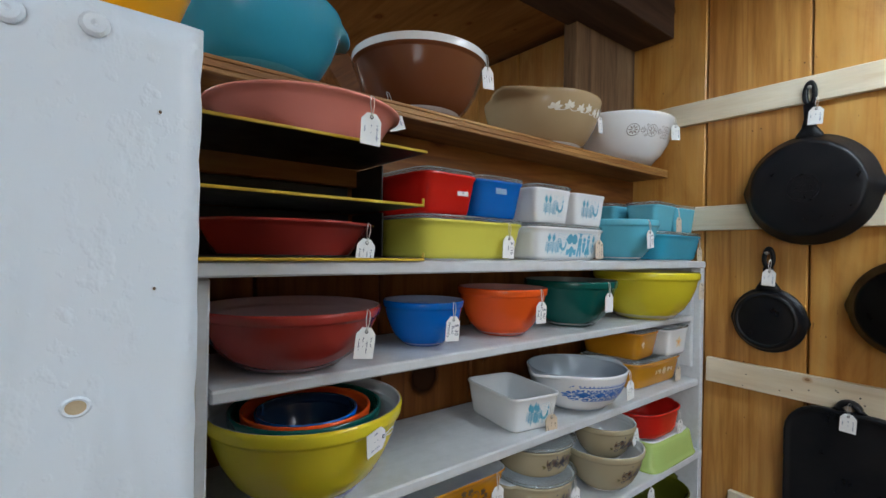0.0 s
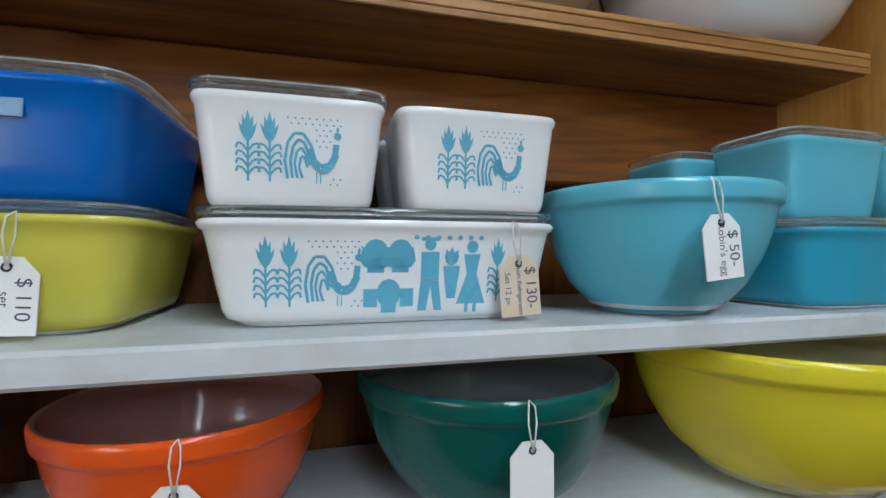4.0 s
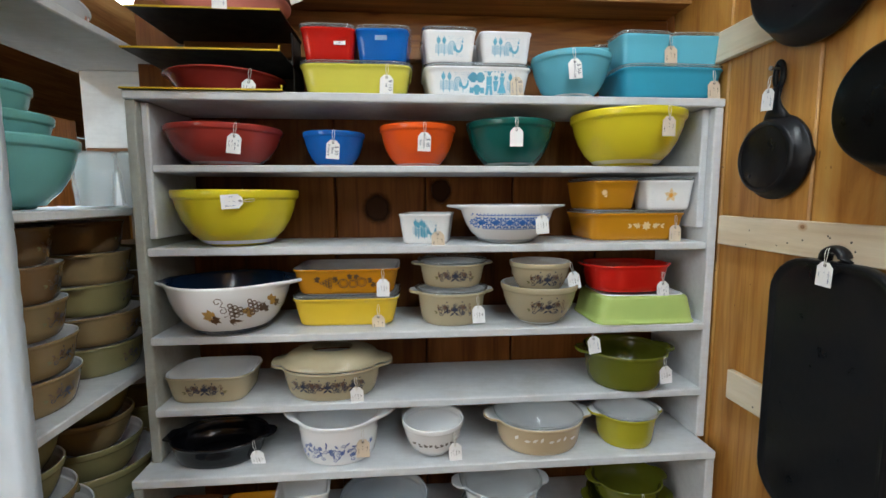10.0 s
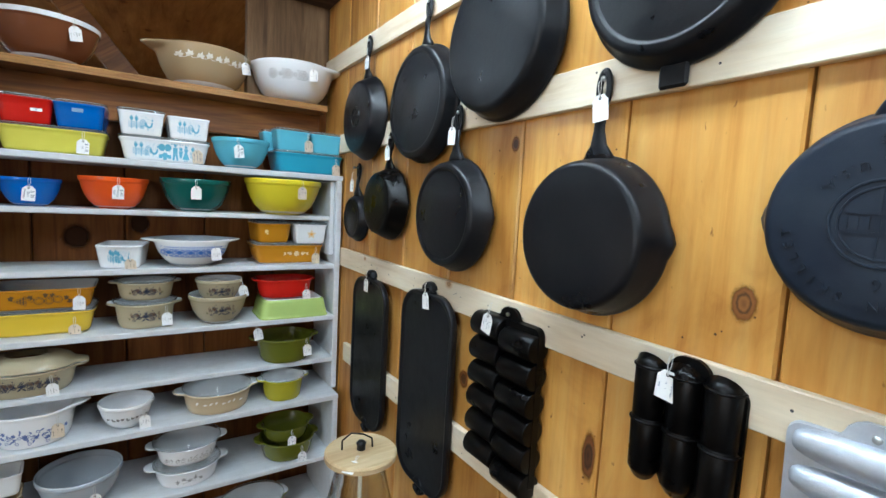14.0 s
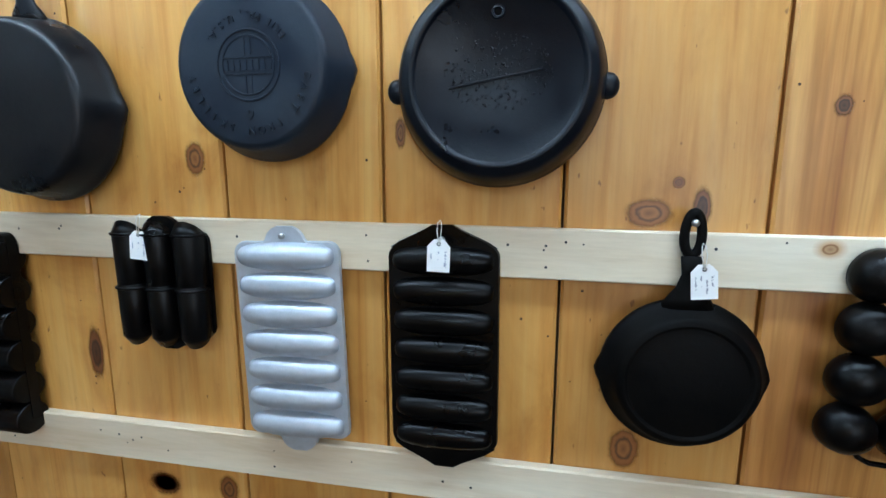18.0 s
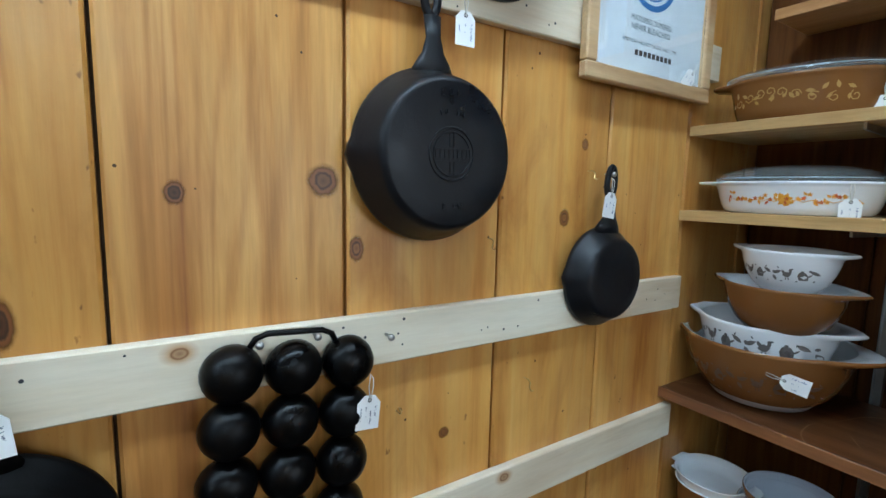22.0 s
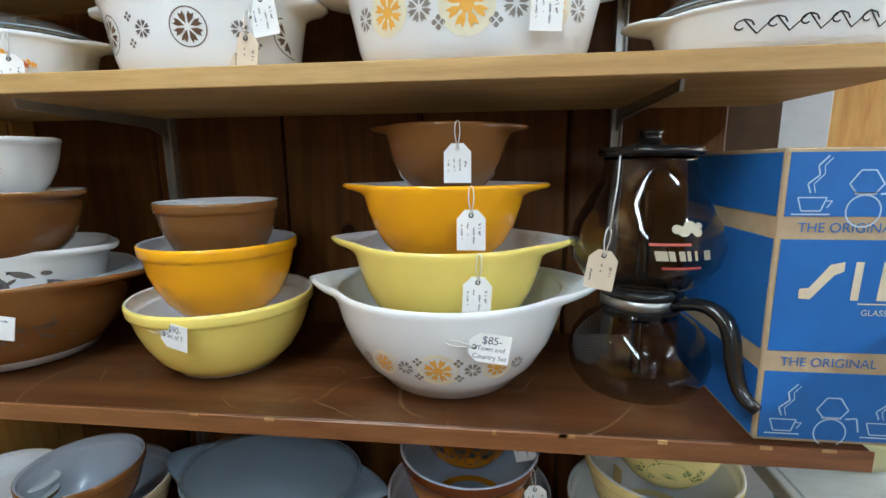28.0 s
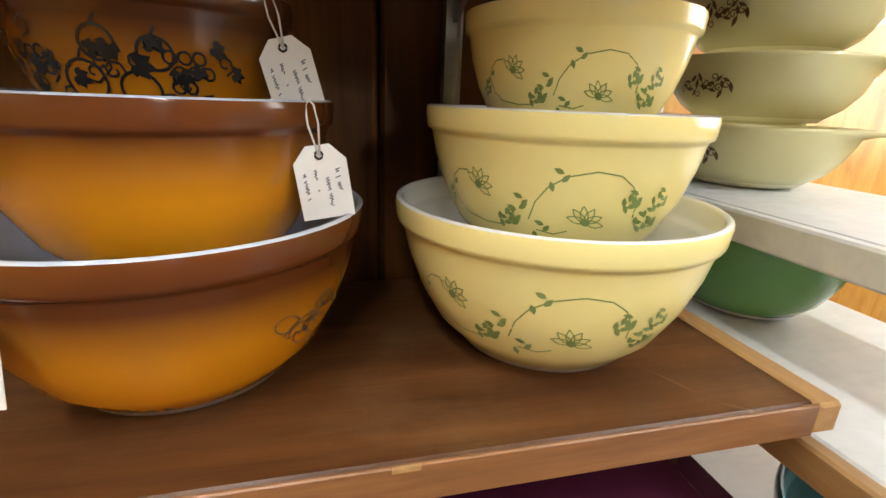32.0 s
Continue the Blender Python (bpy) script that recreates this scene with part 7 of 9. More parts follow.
# slotted standards and brackets
for x in (1.132, 0.405):
    th = empty("shelf_standard", x, C_Y, 0.5)
    tagged(th, "slotted grey steel shelf standard with brackets", "shelf bracket", "shelf standards")
    bm = bmesh.new()
    box_bm(bm, -0.008, -0.006, 0.0002, 0.0145, 0.0, 1.5)
    box_bm(bm, 0.006, 0.008, 0.0002, 0.0145, 0.0, 1.5)
    box_bm(bm, -0.006, 0.006, 0.0002, 0.002, 0.0, 1.5)
    part("rail", bm, STEEL, th)
    for z, reach in ((S1 - 0.020, 0.25), (S2 - 0.021, 0.25), (S3 - 0.022, 0.27), (S4 - 0.025, 0.25)):
        bm = bmesh.new()
        zz = z - 0.5
        vs = [(0.0145, zz - 0.03), (0.0145, zz), (reach, zz), (reach + 0.012, zz + 0.006), (reach + 0.008, zz - 0.010), (0.05, zz - 0.016)]
        f = [bm.verts.new((-0.002, a, b)) for a, b in vs]
        g = [bm.verts.new((0.002, a, b)) for a, b in vs]
        bm.faces.new(f)
        bm.faces.new(g[::-1])
        for k in range(6):
            bm.faces.new((f[k], g[k], g[(k + 1) % 6], f[(k + 1) % 6]))
        part("bracket", bm, STEEL, th)

# top shelf: tins and a tray
TIN_DARK = plain("dark_tin", (0.03, 0.035, 0.05), 0.3, 0.6, 0.5, 60, 0.2)
tin = empty("biscuit_tin", 1.165, -2.735, S0)
tagged(tin, "dark embossed round tin with beaded rows", "tin")
bm = bmesh.new()
lathe(bm, [(0.0, 0.0), (0.084, 0.0), (0.088, 0.004), (0.087, 0.012), (0.086, 0.15), (0.089, 0.155), (0.089, 0.18), (0.085, 0.186), (0.0, 0.19)], 40)
part("body", bm, TIN_DARK, tin, smooth=True)
bm = bmesh.new()
for z in (0.03, 0.05, 0.10, 0.125):
    for k in range(44):
        a = k * math.tau / 44
        bmesh.ops.create_icosphere(bm, subdivisions=1, radius=0.003, matrix=Matrix.Translation((0.0872 * math.cos(a), 0.0872 * math.sin(a), z)))
tagged(part("beading", bm, STEEL, tin), "worn silver beading in rows on a dark tin", kind="stuff")


def picture_tin(x, y, w, d, h, rz, base, label, jobs):
    th = empty("syrup_tin", x, y, S0, rz)
    tagged(th, label, "tin", "picture tins")
    bm = bmesh.new()
    box_bm(bm, -w / 2, w / 2, -d / 2, d / 2, 0, h, 0.006)
    part("body", bm, base, th)
    bm = bmesh.new()
    lathe(bm, [(0.0, h), (0.014, h), (0.014, h + 0.012), (0.012, h + 0.014), (0.0, h + 0.014)], 18)
    part("cap", bm, STEEL, th, smooth=True)
    for i, (mat, polys) in enumerate(jobs):
        for poly in polys:
            ob = new("print", mesh_from("print", [(-px, d / 2 + 0.0004 + 0.0002 * i, pz) for px, pz in poly], [tuple(range(len(poly)))], [mat]))
            ob.parent = th
    return th


def rect(x0, x1, z0, z1):
    return [[(x0, z0), (x1, z0), (x1, z1), (x0, z1)]]


T_SNOW, T_BLUE, T_RED, T_BROWN, T_YEL, T_GREEN = (plain("tin_" + n, c, 0.3) for n, c in (("snow", (0.75, 0.8, 0.86)), ("blue", (0.13, 0.38, 0.7)), ("red", (0.5, 0.06, 0.05)), ("brown", (0.16, 0.08, 0.04)), ("yellow", (0.75, 0.65, 0.06)), ("green", (0.08, 0.3, 0.2))))
picture_tin(0.955, -2.715, 0.155, 0.07, 0.19, 0, T_BLUE, "blue syrup tin with a snowy woodland picture", [
    (T_SNOW, rect(-0.072, 0.072, 0.03, 0.12)), (T_BLUE, [[(-0.072, 0.10), (0.072, 0.085), (0.072, 0.125), (-0.072, 0.125)]]), (T_BROWN, rect(-0.062, -0.048, 0.05, 0.18) + rect(-0.03, -0.024, 0.09, 0.17) + rect(0.056, 0.062, 0.08, 0.18)),
    (T_RED, poly_leaf(0.035, 0.018, 1.57, 0.03, 0.065)), (T_BROWN, poly_disc(0.012, 10, -0.015, 0.075) + rect(0.02, 0.026, 0.05, 0.066) + rect(0.034, 0.04, 0.05, 0.066)), (T_SNOW, rect(-0.03, 0.02, 0.008, 0.026))])
picture_tin(0.785, -2.715, 0.155, 0.07, 0.18, 0, T_SNOW, "green and white syrup tin with a yellow label panel", [
    (T_GREEN, rect(-0.074, -0.055, 0.01, 0.17) + rect(0.052, 0.074, 0.03, 0.17)), (T_YEL, rect(-0.055, 0.045, 0.012, 0.05)), (T_RED, poly_leaf(0.04, 0.02, 1.57, -0.01, 0.058)), (T_BLUE, rect(-0.05, 0.04, 0.12, 0.16)), (T_BROWN, poly_leaf(0.05, 0.01, 1.5, 0.04, 0.07))])
v, s = casserole((0.53, -2.735, S0), 180, 0.145, 0.085, 0.055, WHITE_OPAL, "white porcelain tray with faint grey branch print", name="porcelain_tray", reach=0.02, p=3.0)
printed(v, s, [(INKS["grey"], poly_line([(-0.06, -0.006), (-0.02, 0.004), (0.03, -0.002), (0.06, 0.008)], 0.0012), 0, 0.5)] + [(INKS["grey"], poly_leaf(0.012, 0.005, 0.7 * k), -0.05 + 0.02 * k, 0.5) for k in range(6)], "grey branch print")
board_l = empty("beige_box", 0.30, -2.73, S0)
tagged(board_l, "plain beige cardboard box on the top shelf", "box")
bm = bmesh.new()
box_bm(bm, -0.075, 0.075, -0.06, 0.06, 0, 0.12, 0.002)
part("body", bm, plain("beige_card", (0.6, 0.52, 0.38), 0.7), board_l)

# first tan shelf
v, s = casserole((1.238, -2.634, S1), 196, 0.120, 0.086, 0.072, "brown", "brown oval casserole with worn gold print and a glass lid", reach=0.028)
printed(v, s, [(INKS["gold"], poly_curl(0.009, 0.7 * k, 1, 0.0016) + poly_leaf(0.013, 0.007, 0.9 * k, 0.004, 0.004) + poly_leaf(0.010, 0.006, 2 + 0.9 * k, -0.004, -0.004), 0.0 + 0.022 * k, 0.5) for k in range(-5, 4)], "worn gold print", round_side=True)
glass_lid((1.238, -2.634, S1 + s.h), 196, 0.125, 0.090, 0.015, flat=True)
tag_on("few", v, s, 0.105, 2, zf=0.7)


def lattice(h):
    """A square of fine scrolls and dots, like worked iron."""
    out = []
    for i in range(4):
        a = i * math.pi / 2
        c_, s_ = math.cos(a), math.sin(a)

        def turned(polys, dx, dy):
            return [[((x + dx) * c_ - (y + dy) * s_, (x + dx) * s_ + (y + dy) * c_) for x, y in p] for p in polys]
        for way in (1, -1):
            out += turned(poly_curl(h * 0.26, -1.57 * way, way, h * 0.075), h * 0.16, way * h * 0.08)
            out += turned(poly_curl(h * 0.20, 1.57 * way, way, h * 0.07), h * 0.86, way * h * 0.62)
        out += turned(poly_leaf(h * 0.34, h * 0.13, 0.0), h * 0.62, 0) + turned(poly_disc(h * 0.075, 6), h * 0.66, h * 0.4) + turned(poly_disc(h * 0.075, 6), h * 0.66, -h * 0.4)
        out += turned(poly_line([(0, 0), (h * 0.86, h * 0.86)], h * 0.07), 0, 0) + turned(poly_disc(h * 0.1, 6), h * 0.86, h * 0.86)
    return out


def wheel(r):
    """A ringed flake with six barbed spokes."""
    out = poly_ring(r, r * 0.10, 26)
    for k in range(6):
        a = k * math.tau / 6 + math.pi / 2
        out += poly_line([(0, 0), (0.86 * r * math.cos(a), 0.86 * r * math.sin(a))], r * 0.09)
        for q in (0.4, 0.62):
            for d in (-0.7, 0.7):
                out += poly_line([(q * r * math.cos(a), q * r * math.sin(a)), (q * r * math.cos(a) + 0.24 * r * math.cos(a + d), q * r * math.sin(a) + 0.24 * r * math.sin(a + d))], r * 0.07)
    return out


def crossed(r):
    """Eight blunt arms round a small square."""
    out = []
    for k in range(8):
        a = k * math.tau / 8 + math.tau / 16
        d = 0.30
        out.append([(0.2 * r * math.cos(a), 0.2 * r * math.sin(a)), (0.66 * r * math.cos(a - d), 0.66 * r * math.sin(a - d)), (r * math.cos(a - d * 0.62), r * math.sin(a - d * 0.62)), (0.82 * r * math.cos(a), 0.82 * r * math.sin(a)), (r * math.cos(a + d * 0.62), r * math.sin(a + d * 0.62)), (0.66 * r * math.cos(a + d), 0.66 * r * math.sin(a + d))])
    return out


MED = [(INKS["grey"], wheel(0.0215), 0.015 + k * 0.0515, 0.48) for k in (-2, 0, 2)] + [(INKS["grey"], lattice(0.0205), 0.015 + k * 0.0515, 0.48) for k in (-1, 1)]
v, s = casserole((0.957, -2.640, S1), 180, 0.143, 0.096, 0.094, WHITE_OPAL, "white casserole with grey iron-work medallions", reach=0.030)
printed_each(v, s, MED, "grey medallion print")
tag_on("few", v, s, 0.108, 4, zf=0.93)
glass_lid((0.957, -2.640, S1 + s.h), 180, 0.140, 0.094, 0.003, flat=True)
zc = S1 + s.h + 0.0035
v, s = casserole((0.956, -2.640, zc), 180, 0.138, 0.096, 0.037, "buttercream", "pale cream shallow casserole with a black ivy band", reach=0.030)
rnd = random.Random(8)
jobs = [(INKS["black"], poly_line([(0.0, -0.001), (0.006, 0.0015), (0.0125, -0.001)], 0.0007), -0.0875 + 0.0125 * k, 0.3) for k in range(16)]
for k in range(34):
    q, a = 0.0042 + 0.0018 * rnd.random(), rnd.random() * 6.3
    jobs += [(INKS["black"], [w for j in (-1, 0, 1) for w in poly_leaf(q * (1.0 if j else 1.25), q * 0.62, a + 0.9 * j)], -0.095 + 0.0062 * k, 0.22 + 0.42 * rnd.random())]
printed(v, s, jobs, "black ivy band", round_side=True)
tag_on("few", v, s, 0.107, -4)
glass_lid((0.956, -2.640, zc + s.h), 180, 0.136, 0.094, 0.042)


def heart(sz, hollow):
    pts = [(0, -1.1), (0.55, -0.35), (0.85, 0.2), (0.8, 0.6), (0.5, 0.85), (0.2, 0.8), (0, 0.55)]
    right = [[(x * sz, y * sz) for x, y in pts]]
    left = [(-x * sz, y * sz) for x, y in pts]
    return right if hollow == 0 else poly_line(left + [left[0]], 0.0009)


v, s = casserole((0.605, -2.632, S1), 180, 0.140, 0.098, 0.090, "cream", "cream casserole with brown half hearts", reach=0.030)
jobs = []
for k in range(-2, 4):
    f, g = (1, 1) if k % 2 == 0 else (-1, -1)
    for hollow, q in ((0, 0.0205), (1, 0.0195)):
        jobs.append((INKS["taupe"], [[(x * f, -y * f) for x, y in p] for p in heart(q, hollow)], 0.002 + k * 0.0425, 0.49))
    jobs.append((INKS["taupe"], poly_disc(0.0016, 6, -0.012 * f, -0.009 * f), 0.002 + k * 0.0425, 0.49))
printed_each(v, s, jobs, "brown half heart print")
tag_on("few", v, s, 0.078, 8)
glass_lid((0.605, -2.632, S1 + s.h), 180, 0.137, 0.096, 0.003, flat=True)
zc = S1 + s.h + 0.0035
s = Shape(0.136, 0.098, 0.037, P_CASS, 2.0, ((0.0, 0.62, 0.040, True), (math.pi, 0.62, 0.040, True)))
v = vessel("casserole", s, (0.602, -2.632, zc), 180, OP["cobalt"], WHITE_OPAL, "bright cobalt blue oval dish with pointed ends", "casserole")
tag_on("few", v, s, 0.118, 2)
glass_lid((0.602, -2.632, zc + s.h), 180, 0.137, 0.098, 0.048)
# yellow-green casserole on a wire stand
stand = empty("wire_stand", 0.268, -2.640, S1)
tagged(stand, "silver wire warming stand with candle cup under a casserole", "stand")
bm = bmesh.new()
for z, k in ((0.048, 1.0), (0.052, 0.96)):
    tube(bm, [(0.118 * k * math.cos(a), 0.088 * k * math.sin(a), z) for a in [q * math.tau / 28 for q in range(28)]], 0.002, 6, True)
part("hoop", bm, BRASS, stand, smooth=True)
for a in (0.6, 2.5, 3.8, 5.6):
    bm = bmesh.new()
    tube(bm, [(0.112 * math.cos(a), 0.084 * math.sin(a), 0.05), (0.116 * math.cos(a), 0.088 * math.sin(a), 0.02), (0.12 * math.cos(a), 0.09 * math.sin(a), 0.002)], 0.0022, 6)
    part("leg", bm, STEEL, stand, smooth=True)
bm = bmesh.new()
lathe(bm, [(0.0, 0.002), (0.024, 0.002), (0.026, 0.018), (0.03, 0.024), (0.026, 0.024), (0.022, 0.006), (0.0, 0.005)], 20)
part("candle_cup", bm, STEEL, stand, smooth=True)
v, s = casserole((0.268, -2.640, S1 + 0.0545), 180, 0.132, 0.096, 0.090, "citrine", "yellow-green casserole with dark palmette band on a wire stand", reach=0.026)
jobs = []
for k in range(-3, 4):
    jobs += [(INKS["moss"], [[(x, y * 1.22) for x, y in p] for p in poly_ring(0.0225, 0.0012, 24)], k * 0.060 - 0.020, 0.52), (INKS["moss"], [w for j in range(11) for w in poly_leaf(0.019 + 0.005 * math.sin(j * math.pi / 10), 0.0036, -0.5 + 0.414 * j, 0, -0.006)], k * 0.060 - 0.020, 0.52),
             (INKS["moss"], poly_curl(0.007, -1.57, 1, 0.0012) + poly_curl(0.007, -1.57, -1, 0.0012), k * 0.060 + 0.010, 0.22),
             (INKS["navy"], poly_leaf(0.030, 0.0065, 1.57, 0, -0.008) + poly_leaf(0.026, 0.005, 1.15, 0.001, -0.008) + poly_leaf(0.026, 0.005, 1.99, -0.001, -0.008), k * 0.060 + 0.010, 0.54),
             (INKS["moss"], poly_line([(0.0, -0.012), (0.005, 0.004), (0.014, 0.016)], 0.0014) + poly_line([(0.0, -0.012), (-0.005, 0.004), (-0.014, 0.016)], 0.0014), k * 0.060 + 0.010, 0.55)]
printed_each(v, s, jobs, "dark olive palmette band")
glass_lid((0.268, -2.640, S1 + 0.0545 + s.h), 180, 0.130, 0.094, 0.042)

# second tan shelf
v, s = casserole((1.236, -2.634, S2), 194, 0.132, 0.090, 0.058, WHITE_OPAL, "white shallow oval dish with orange flowers and a glass lid", reach=0.030)
rnd = random.Random(19)
jobs = [(INKS["orange"], poly_flower(0.0125, 7) + poly_flower(0.008, 5), -0.006, 0.45)]
for k in range(26):
    jobs.append((INKS["orange"] if k % 3 else INKS["rust"], poly_leaf(0.007 + 0.004 * rnd.random(), 0.0045, rnd.random() * 6.3) + poly_flower(0.0042, 5, 0.003, 0.002), -0.1 + 0.0078 * k, 0.33 + 0.28 * rnd.random()))
jobs += [(INKS["orange"], poly_line([(-0.01, -0.002), (0.0, 0.002), (0.01, -0.002)], 0.0009), -0.09 + 0.02 * k, 0.42) for k in range(10)]
printed(v, s, jobs, "orange flower band", round_side=True)
glass_lid((1.236, -2.634, S2 + s.h), 194, 0.130, 0.089, 0.030)
tag_on("few", v, s, 0.080, 0, zf=0.9)
SNOW = []
for k in (-2, -1, 0, 1, 2):
    u = 0.027 + k * 0.0525
    if k % 2 == 0:
        SNOW += [(INKS["grey"], poly_ring(0.0195, 0.0014, 26), u, 0.5), (INKS["brown"], crossed(0.0155), u, 0.5)]
    else:
        SNOW += [(INKS["grey"], crossed(0.0095), u - 0.002 * k, 0.5)] + [(INKS["grey"], poly_star(0.0048, 4, fat=0.7), u + 0.014 * k, 0.5 + e) for e in (-0.15, 0.15)]
v, s = casserole((0.925, -2.634, S2), 180, 0.117, 0.090, 0.084, WHITE_OPAL, "white casserole with brown snowflake medallions", reach=0.028)
printed_each(v, s, SNOW, "brown snowflake print")
tag_on("old", v, s, 0.083, 8, zf=0.72)
v, s = casserole((0.925, -2.634, S2 + 0.032), 180, 0.118, 0.091, 0.084, WHITE_OPAL, "white casserole nested on top of its twin", reach=0.028)
tag_on("ink", v, s, 0.092, -8, zf=0.8)


def town(k_, zf):
    """Orange stars in pale rounds with grey stars between them."""
    out = []
    for k in (-1, 0, 1):
        q = k_ * (1.0 if k == 0 else 0.8)
        out += [(INKS["halo"], poly_round(0.027 * q, 10), 0.08 * k_ * k, zf), (INKS["amber"], crossed(0.0205 * q) + poly_disc(0.007 * q, 8), 0.08 * k_ * k, zf)]
    for k in (-1, 1):
        out += [(INKS["stone"], crossed(0.0125 * k_), 0.0455 * k_ * k, zf), (INKS["stone"], crossed(0.0115 * k_), 0.113 * k_ * k, zf)]
        out += [(INKS["stone"], poly_star(0.0066 * k_, 4, fat=0.75, cy=e * 0.0135 * k_), 0.0455 * k_ * k - 0.0185 * k_ * k, zf) for e in (-1, 1)]
    return out


TOWN = town(1.0, 0.52)
v, s = casserole((0.611, -2.630, S2), 180, 0.141, 0.100, 0.088, WHITE_OPAL, "white large casserole with orange star medallions", reach=0.032)
printed_each(v, s, TOWN, "orange and grey star print")
tag_on("ink", v, s, 0.075, 3, zf=0.95)
glass_lid((0.611, -2.630, S2 + s.h), 180, 0.142, 0.101, 0.003, flat=True)
v, s = casserole((0.613, -2.630, S2 + 0.048), 180, 0.142, 0.101, 0.090, WHITE_OPAL, "white casserole nested over another, orange stars below its rim", reach=0.034)
printed_each(v, s, town(0.68, 0.53), "orange and grey star print")
v, s = casserole((0.290, -2.630, S2), 180, 0.130, 0.092, 0.044, WHITE_OPAL, "white oval dish with black scrolls and a glass lid", reach=0.03)
scroll = []
for k in range(-3, 4):
    scroll += [(INKS["black"], poly_line([(0.009 * (1 - 0.1 * j) * math.cos(0.7 * j), 0.007 * (1 - 0.1 * j) * math.sin(0.7 * j)) for j in range(9)], 0.0012), k * 0.024, 0.5), (INKS["black"], poly_line([(-0.012, 0.006), (0.0, -0.007), (0.012, 0.006)], 0.0011), k * 0.024 + 0.012, 0.5)]
printed(v, s, scroll, "black scroll print")
glass_lid((0.290, -2.630, S2 + s.h), 180, 0.128, 0.090, 0.036)

# brown shelf: nested stacks
BOWL_K[0] = 1.085
SB = "brown and white bowl stack"
BIRD = poly_leaf(0.020, 0.009, 0.5, 0.002, 0.002) + poly_leaf(0.020, 0.009, 2.5, -0.002, 0.003) + poly_leaf(0.016, 0.008, -1.2, 0.002, -0.001) + poly_disc(0.003, 8, 0.004, 0.007)
HEN = poly_leaf(0.018, 0.016, 0.2, -0.008, 0.0) + poly_leaf(0.011, 0.007, 1.9, -0.004, 0.003) + poly_leaf(0.012, 0.006, 1.3, 0.006, 0.003) + poly_disc(0.003, 8, 0.008, 0.013) + [[(-0.003, -0.006), (-0.001, -0.006), (-0.001, -0.012), (-0.003, -0.012)], [(0.002, -0.006), (0.004, -0.006), (0.004, -0.012), (0.002, -0.012)]]
POT = [[(-0.007, -0.011), (0.007, -0.011), (0.009, 0.0), (0.005, 0.009), (-0.005, 0.009), (-0.009, 0.0)], [(-0.003, 0.009), (0.003, 0.009), (0.002, 0.013), (-0.002, 0.013)]] + poly_leaf(0.013, 0.004, 0.7, 0.006, -0.003)
BARN = []
for k in range(-3, 4):
    BARN += [(INKS["grey"], (BIRD, HEN, POT)[k % 3], k * 0.0285, 0.5)]
    BARN += [(INKS["black"], poly_leaf(0.006, 0.003, 0.6 * k), k * 0.0285 + 0.0142, 0.36), (INKS["black"], poly_leaf(0.006, 0.003, 2.0 + k), k * 0.0285 + 0.0142, 0.64)]
for n, x, y, z, c, lab in ((4, 1.268, -2.655, S3, "brown", "brown large spouted bowl with faint gold print, grey-white inside"), (3, 1.268, -2.653, S3 + 0.052, None, "white spouted bowl with dark farm print"), (2, 1.230, -2.612, S3 + 0.150, "brown", "brown spouted bowl nested in a stack"), (1, 1.222, -2.604, S3 + 0.229, None, "white small spouted bowl with dark farm print")):
    v, s = spouted(n, (x, y, z), 180 + (5 if n > 2 else 0), c or "grey", lab, SB)
    if c is None:
        repaint(v, s, WHITE_OPAL, WHITE_OPAL)
        printed(v, s, [(m_, [[(x * s.sx / 0.108, y * s.sx / 0.108) for x, y in p] for p in ps], u_ * s.sx / 0.108, z_ + (0.17 if n == 3 else 0.0)) for m_, ps, u_, z_ in BARN], "dark printed plain shapes")
    elif n == 4:
        printed(v, s, [(INKS["brown"], ps, u_ * 1.1, z_) for m_, ps, u_, z_ in BARN], "dark printed plain shapes")
stuck_tag("few", 1.168, -2.538, S3 + 0.085, 200, -80, -8)
SBW = "yellow orange and brown bowl stack"
s = Shape(0.1172, 0.1172, 0.104, P_BOWL)
v = vessel("mixing_bowl", s, (0.951, -2.655, S3), 180, OP["lemon"], WHITE_OPAL, "yellow glass mixing bowl under a stack, white inside", "bowl", SBW)
stuck_tag("ninety", 0.940, -2.537, S3 + 0.082, 176, -84, -12)
v, s = bowl(2, (0.958, -2.668, S3 + 0.070), 180, "amber", "orange-yellow glass mixing bowl in a stack", SBW)
v, s = bowl(1, (0.960, -2.673, S3 + 0.139), 180, "brown", "brown small mixing bowl on top of a stack, grey inside", SBW)
SC = "spouted bowl stack"
v, s = spouted(4, (0.640, -2.652, S3), 180, "grey", "white large spouted bowl with orange star medallions", SC)
repaint(v, s, WHITE_OPAL, WHITE_OPAL)
printed_each(v, s, town(0.8, 0.46), "orange and grey star print")
stuck_tag("eighty", 0.585, -2.517, S3 + 0.090, 200, -80, -12)
v, s = spouted(3, (0.640, -2.645, S3 + 0.069), 180, "lemon", "pale yellow spouted bowl in a stack", SC)
tag_on("ink", v, s, 0.042, 3)
v, s = spouted(2, (0.645, -2.636, S3 + 0.156), 180, "amber", "orange spouted bowl in a stack", SC)
tag_on("ink", v, s, 0.038, 0)
v, s = spouted(1, (0.643, -2.655, S3 + 0.237), 178, "brown", "brown small spouted bowl on top of a stack", SC)
tag_on("pencil", v, s, 0.022, 0)

BOWL_K[0] = 1.0
# vacuum coffee maker
pot = empty("vacuum_coffee_maker", 0.412, -2.632, S3)
tagged(pot, "two-globe glass vacuum coffee maker with black handle and lid", "coffee maker")


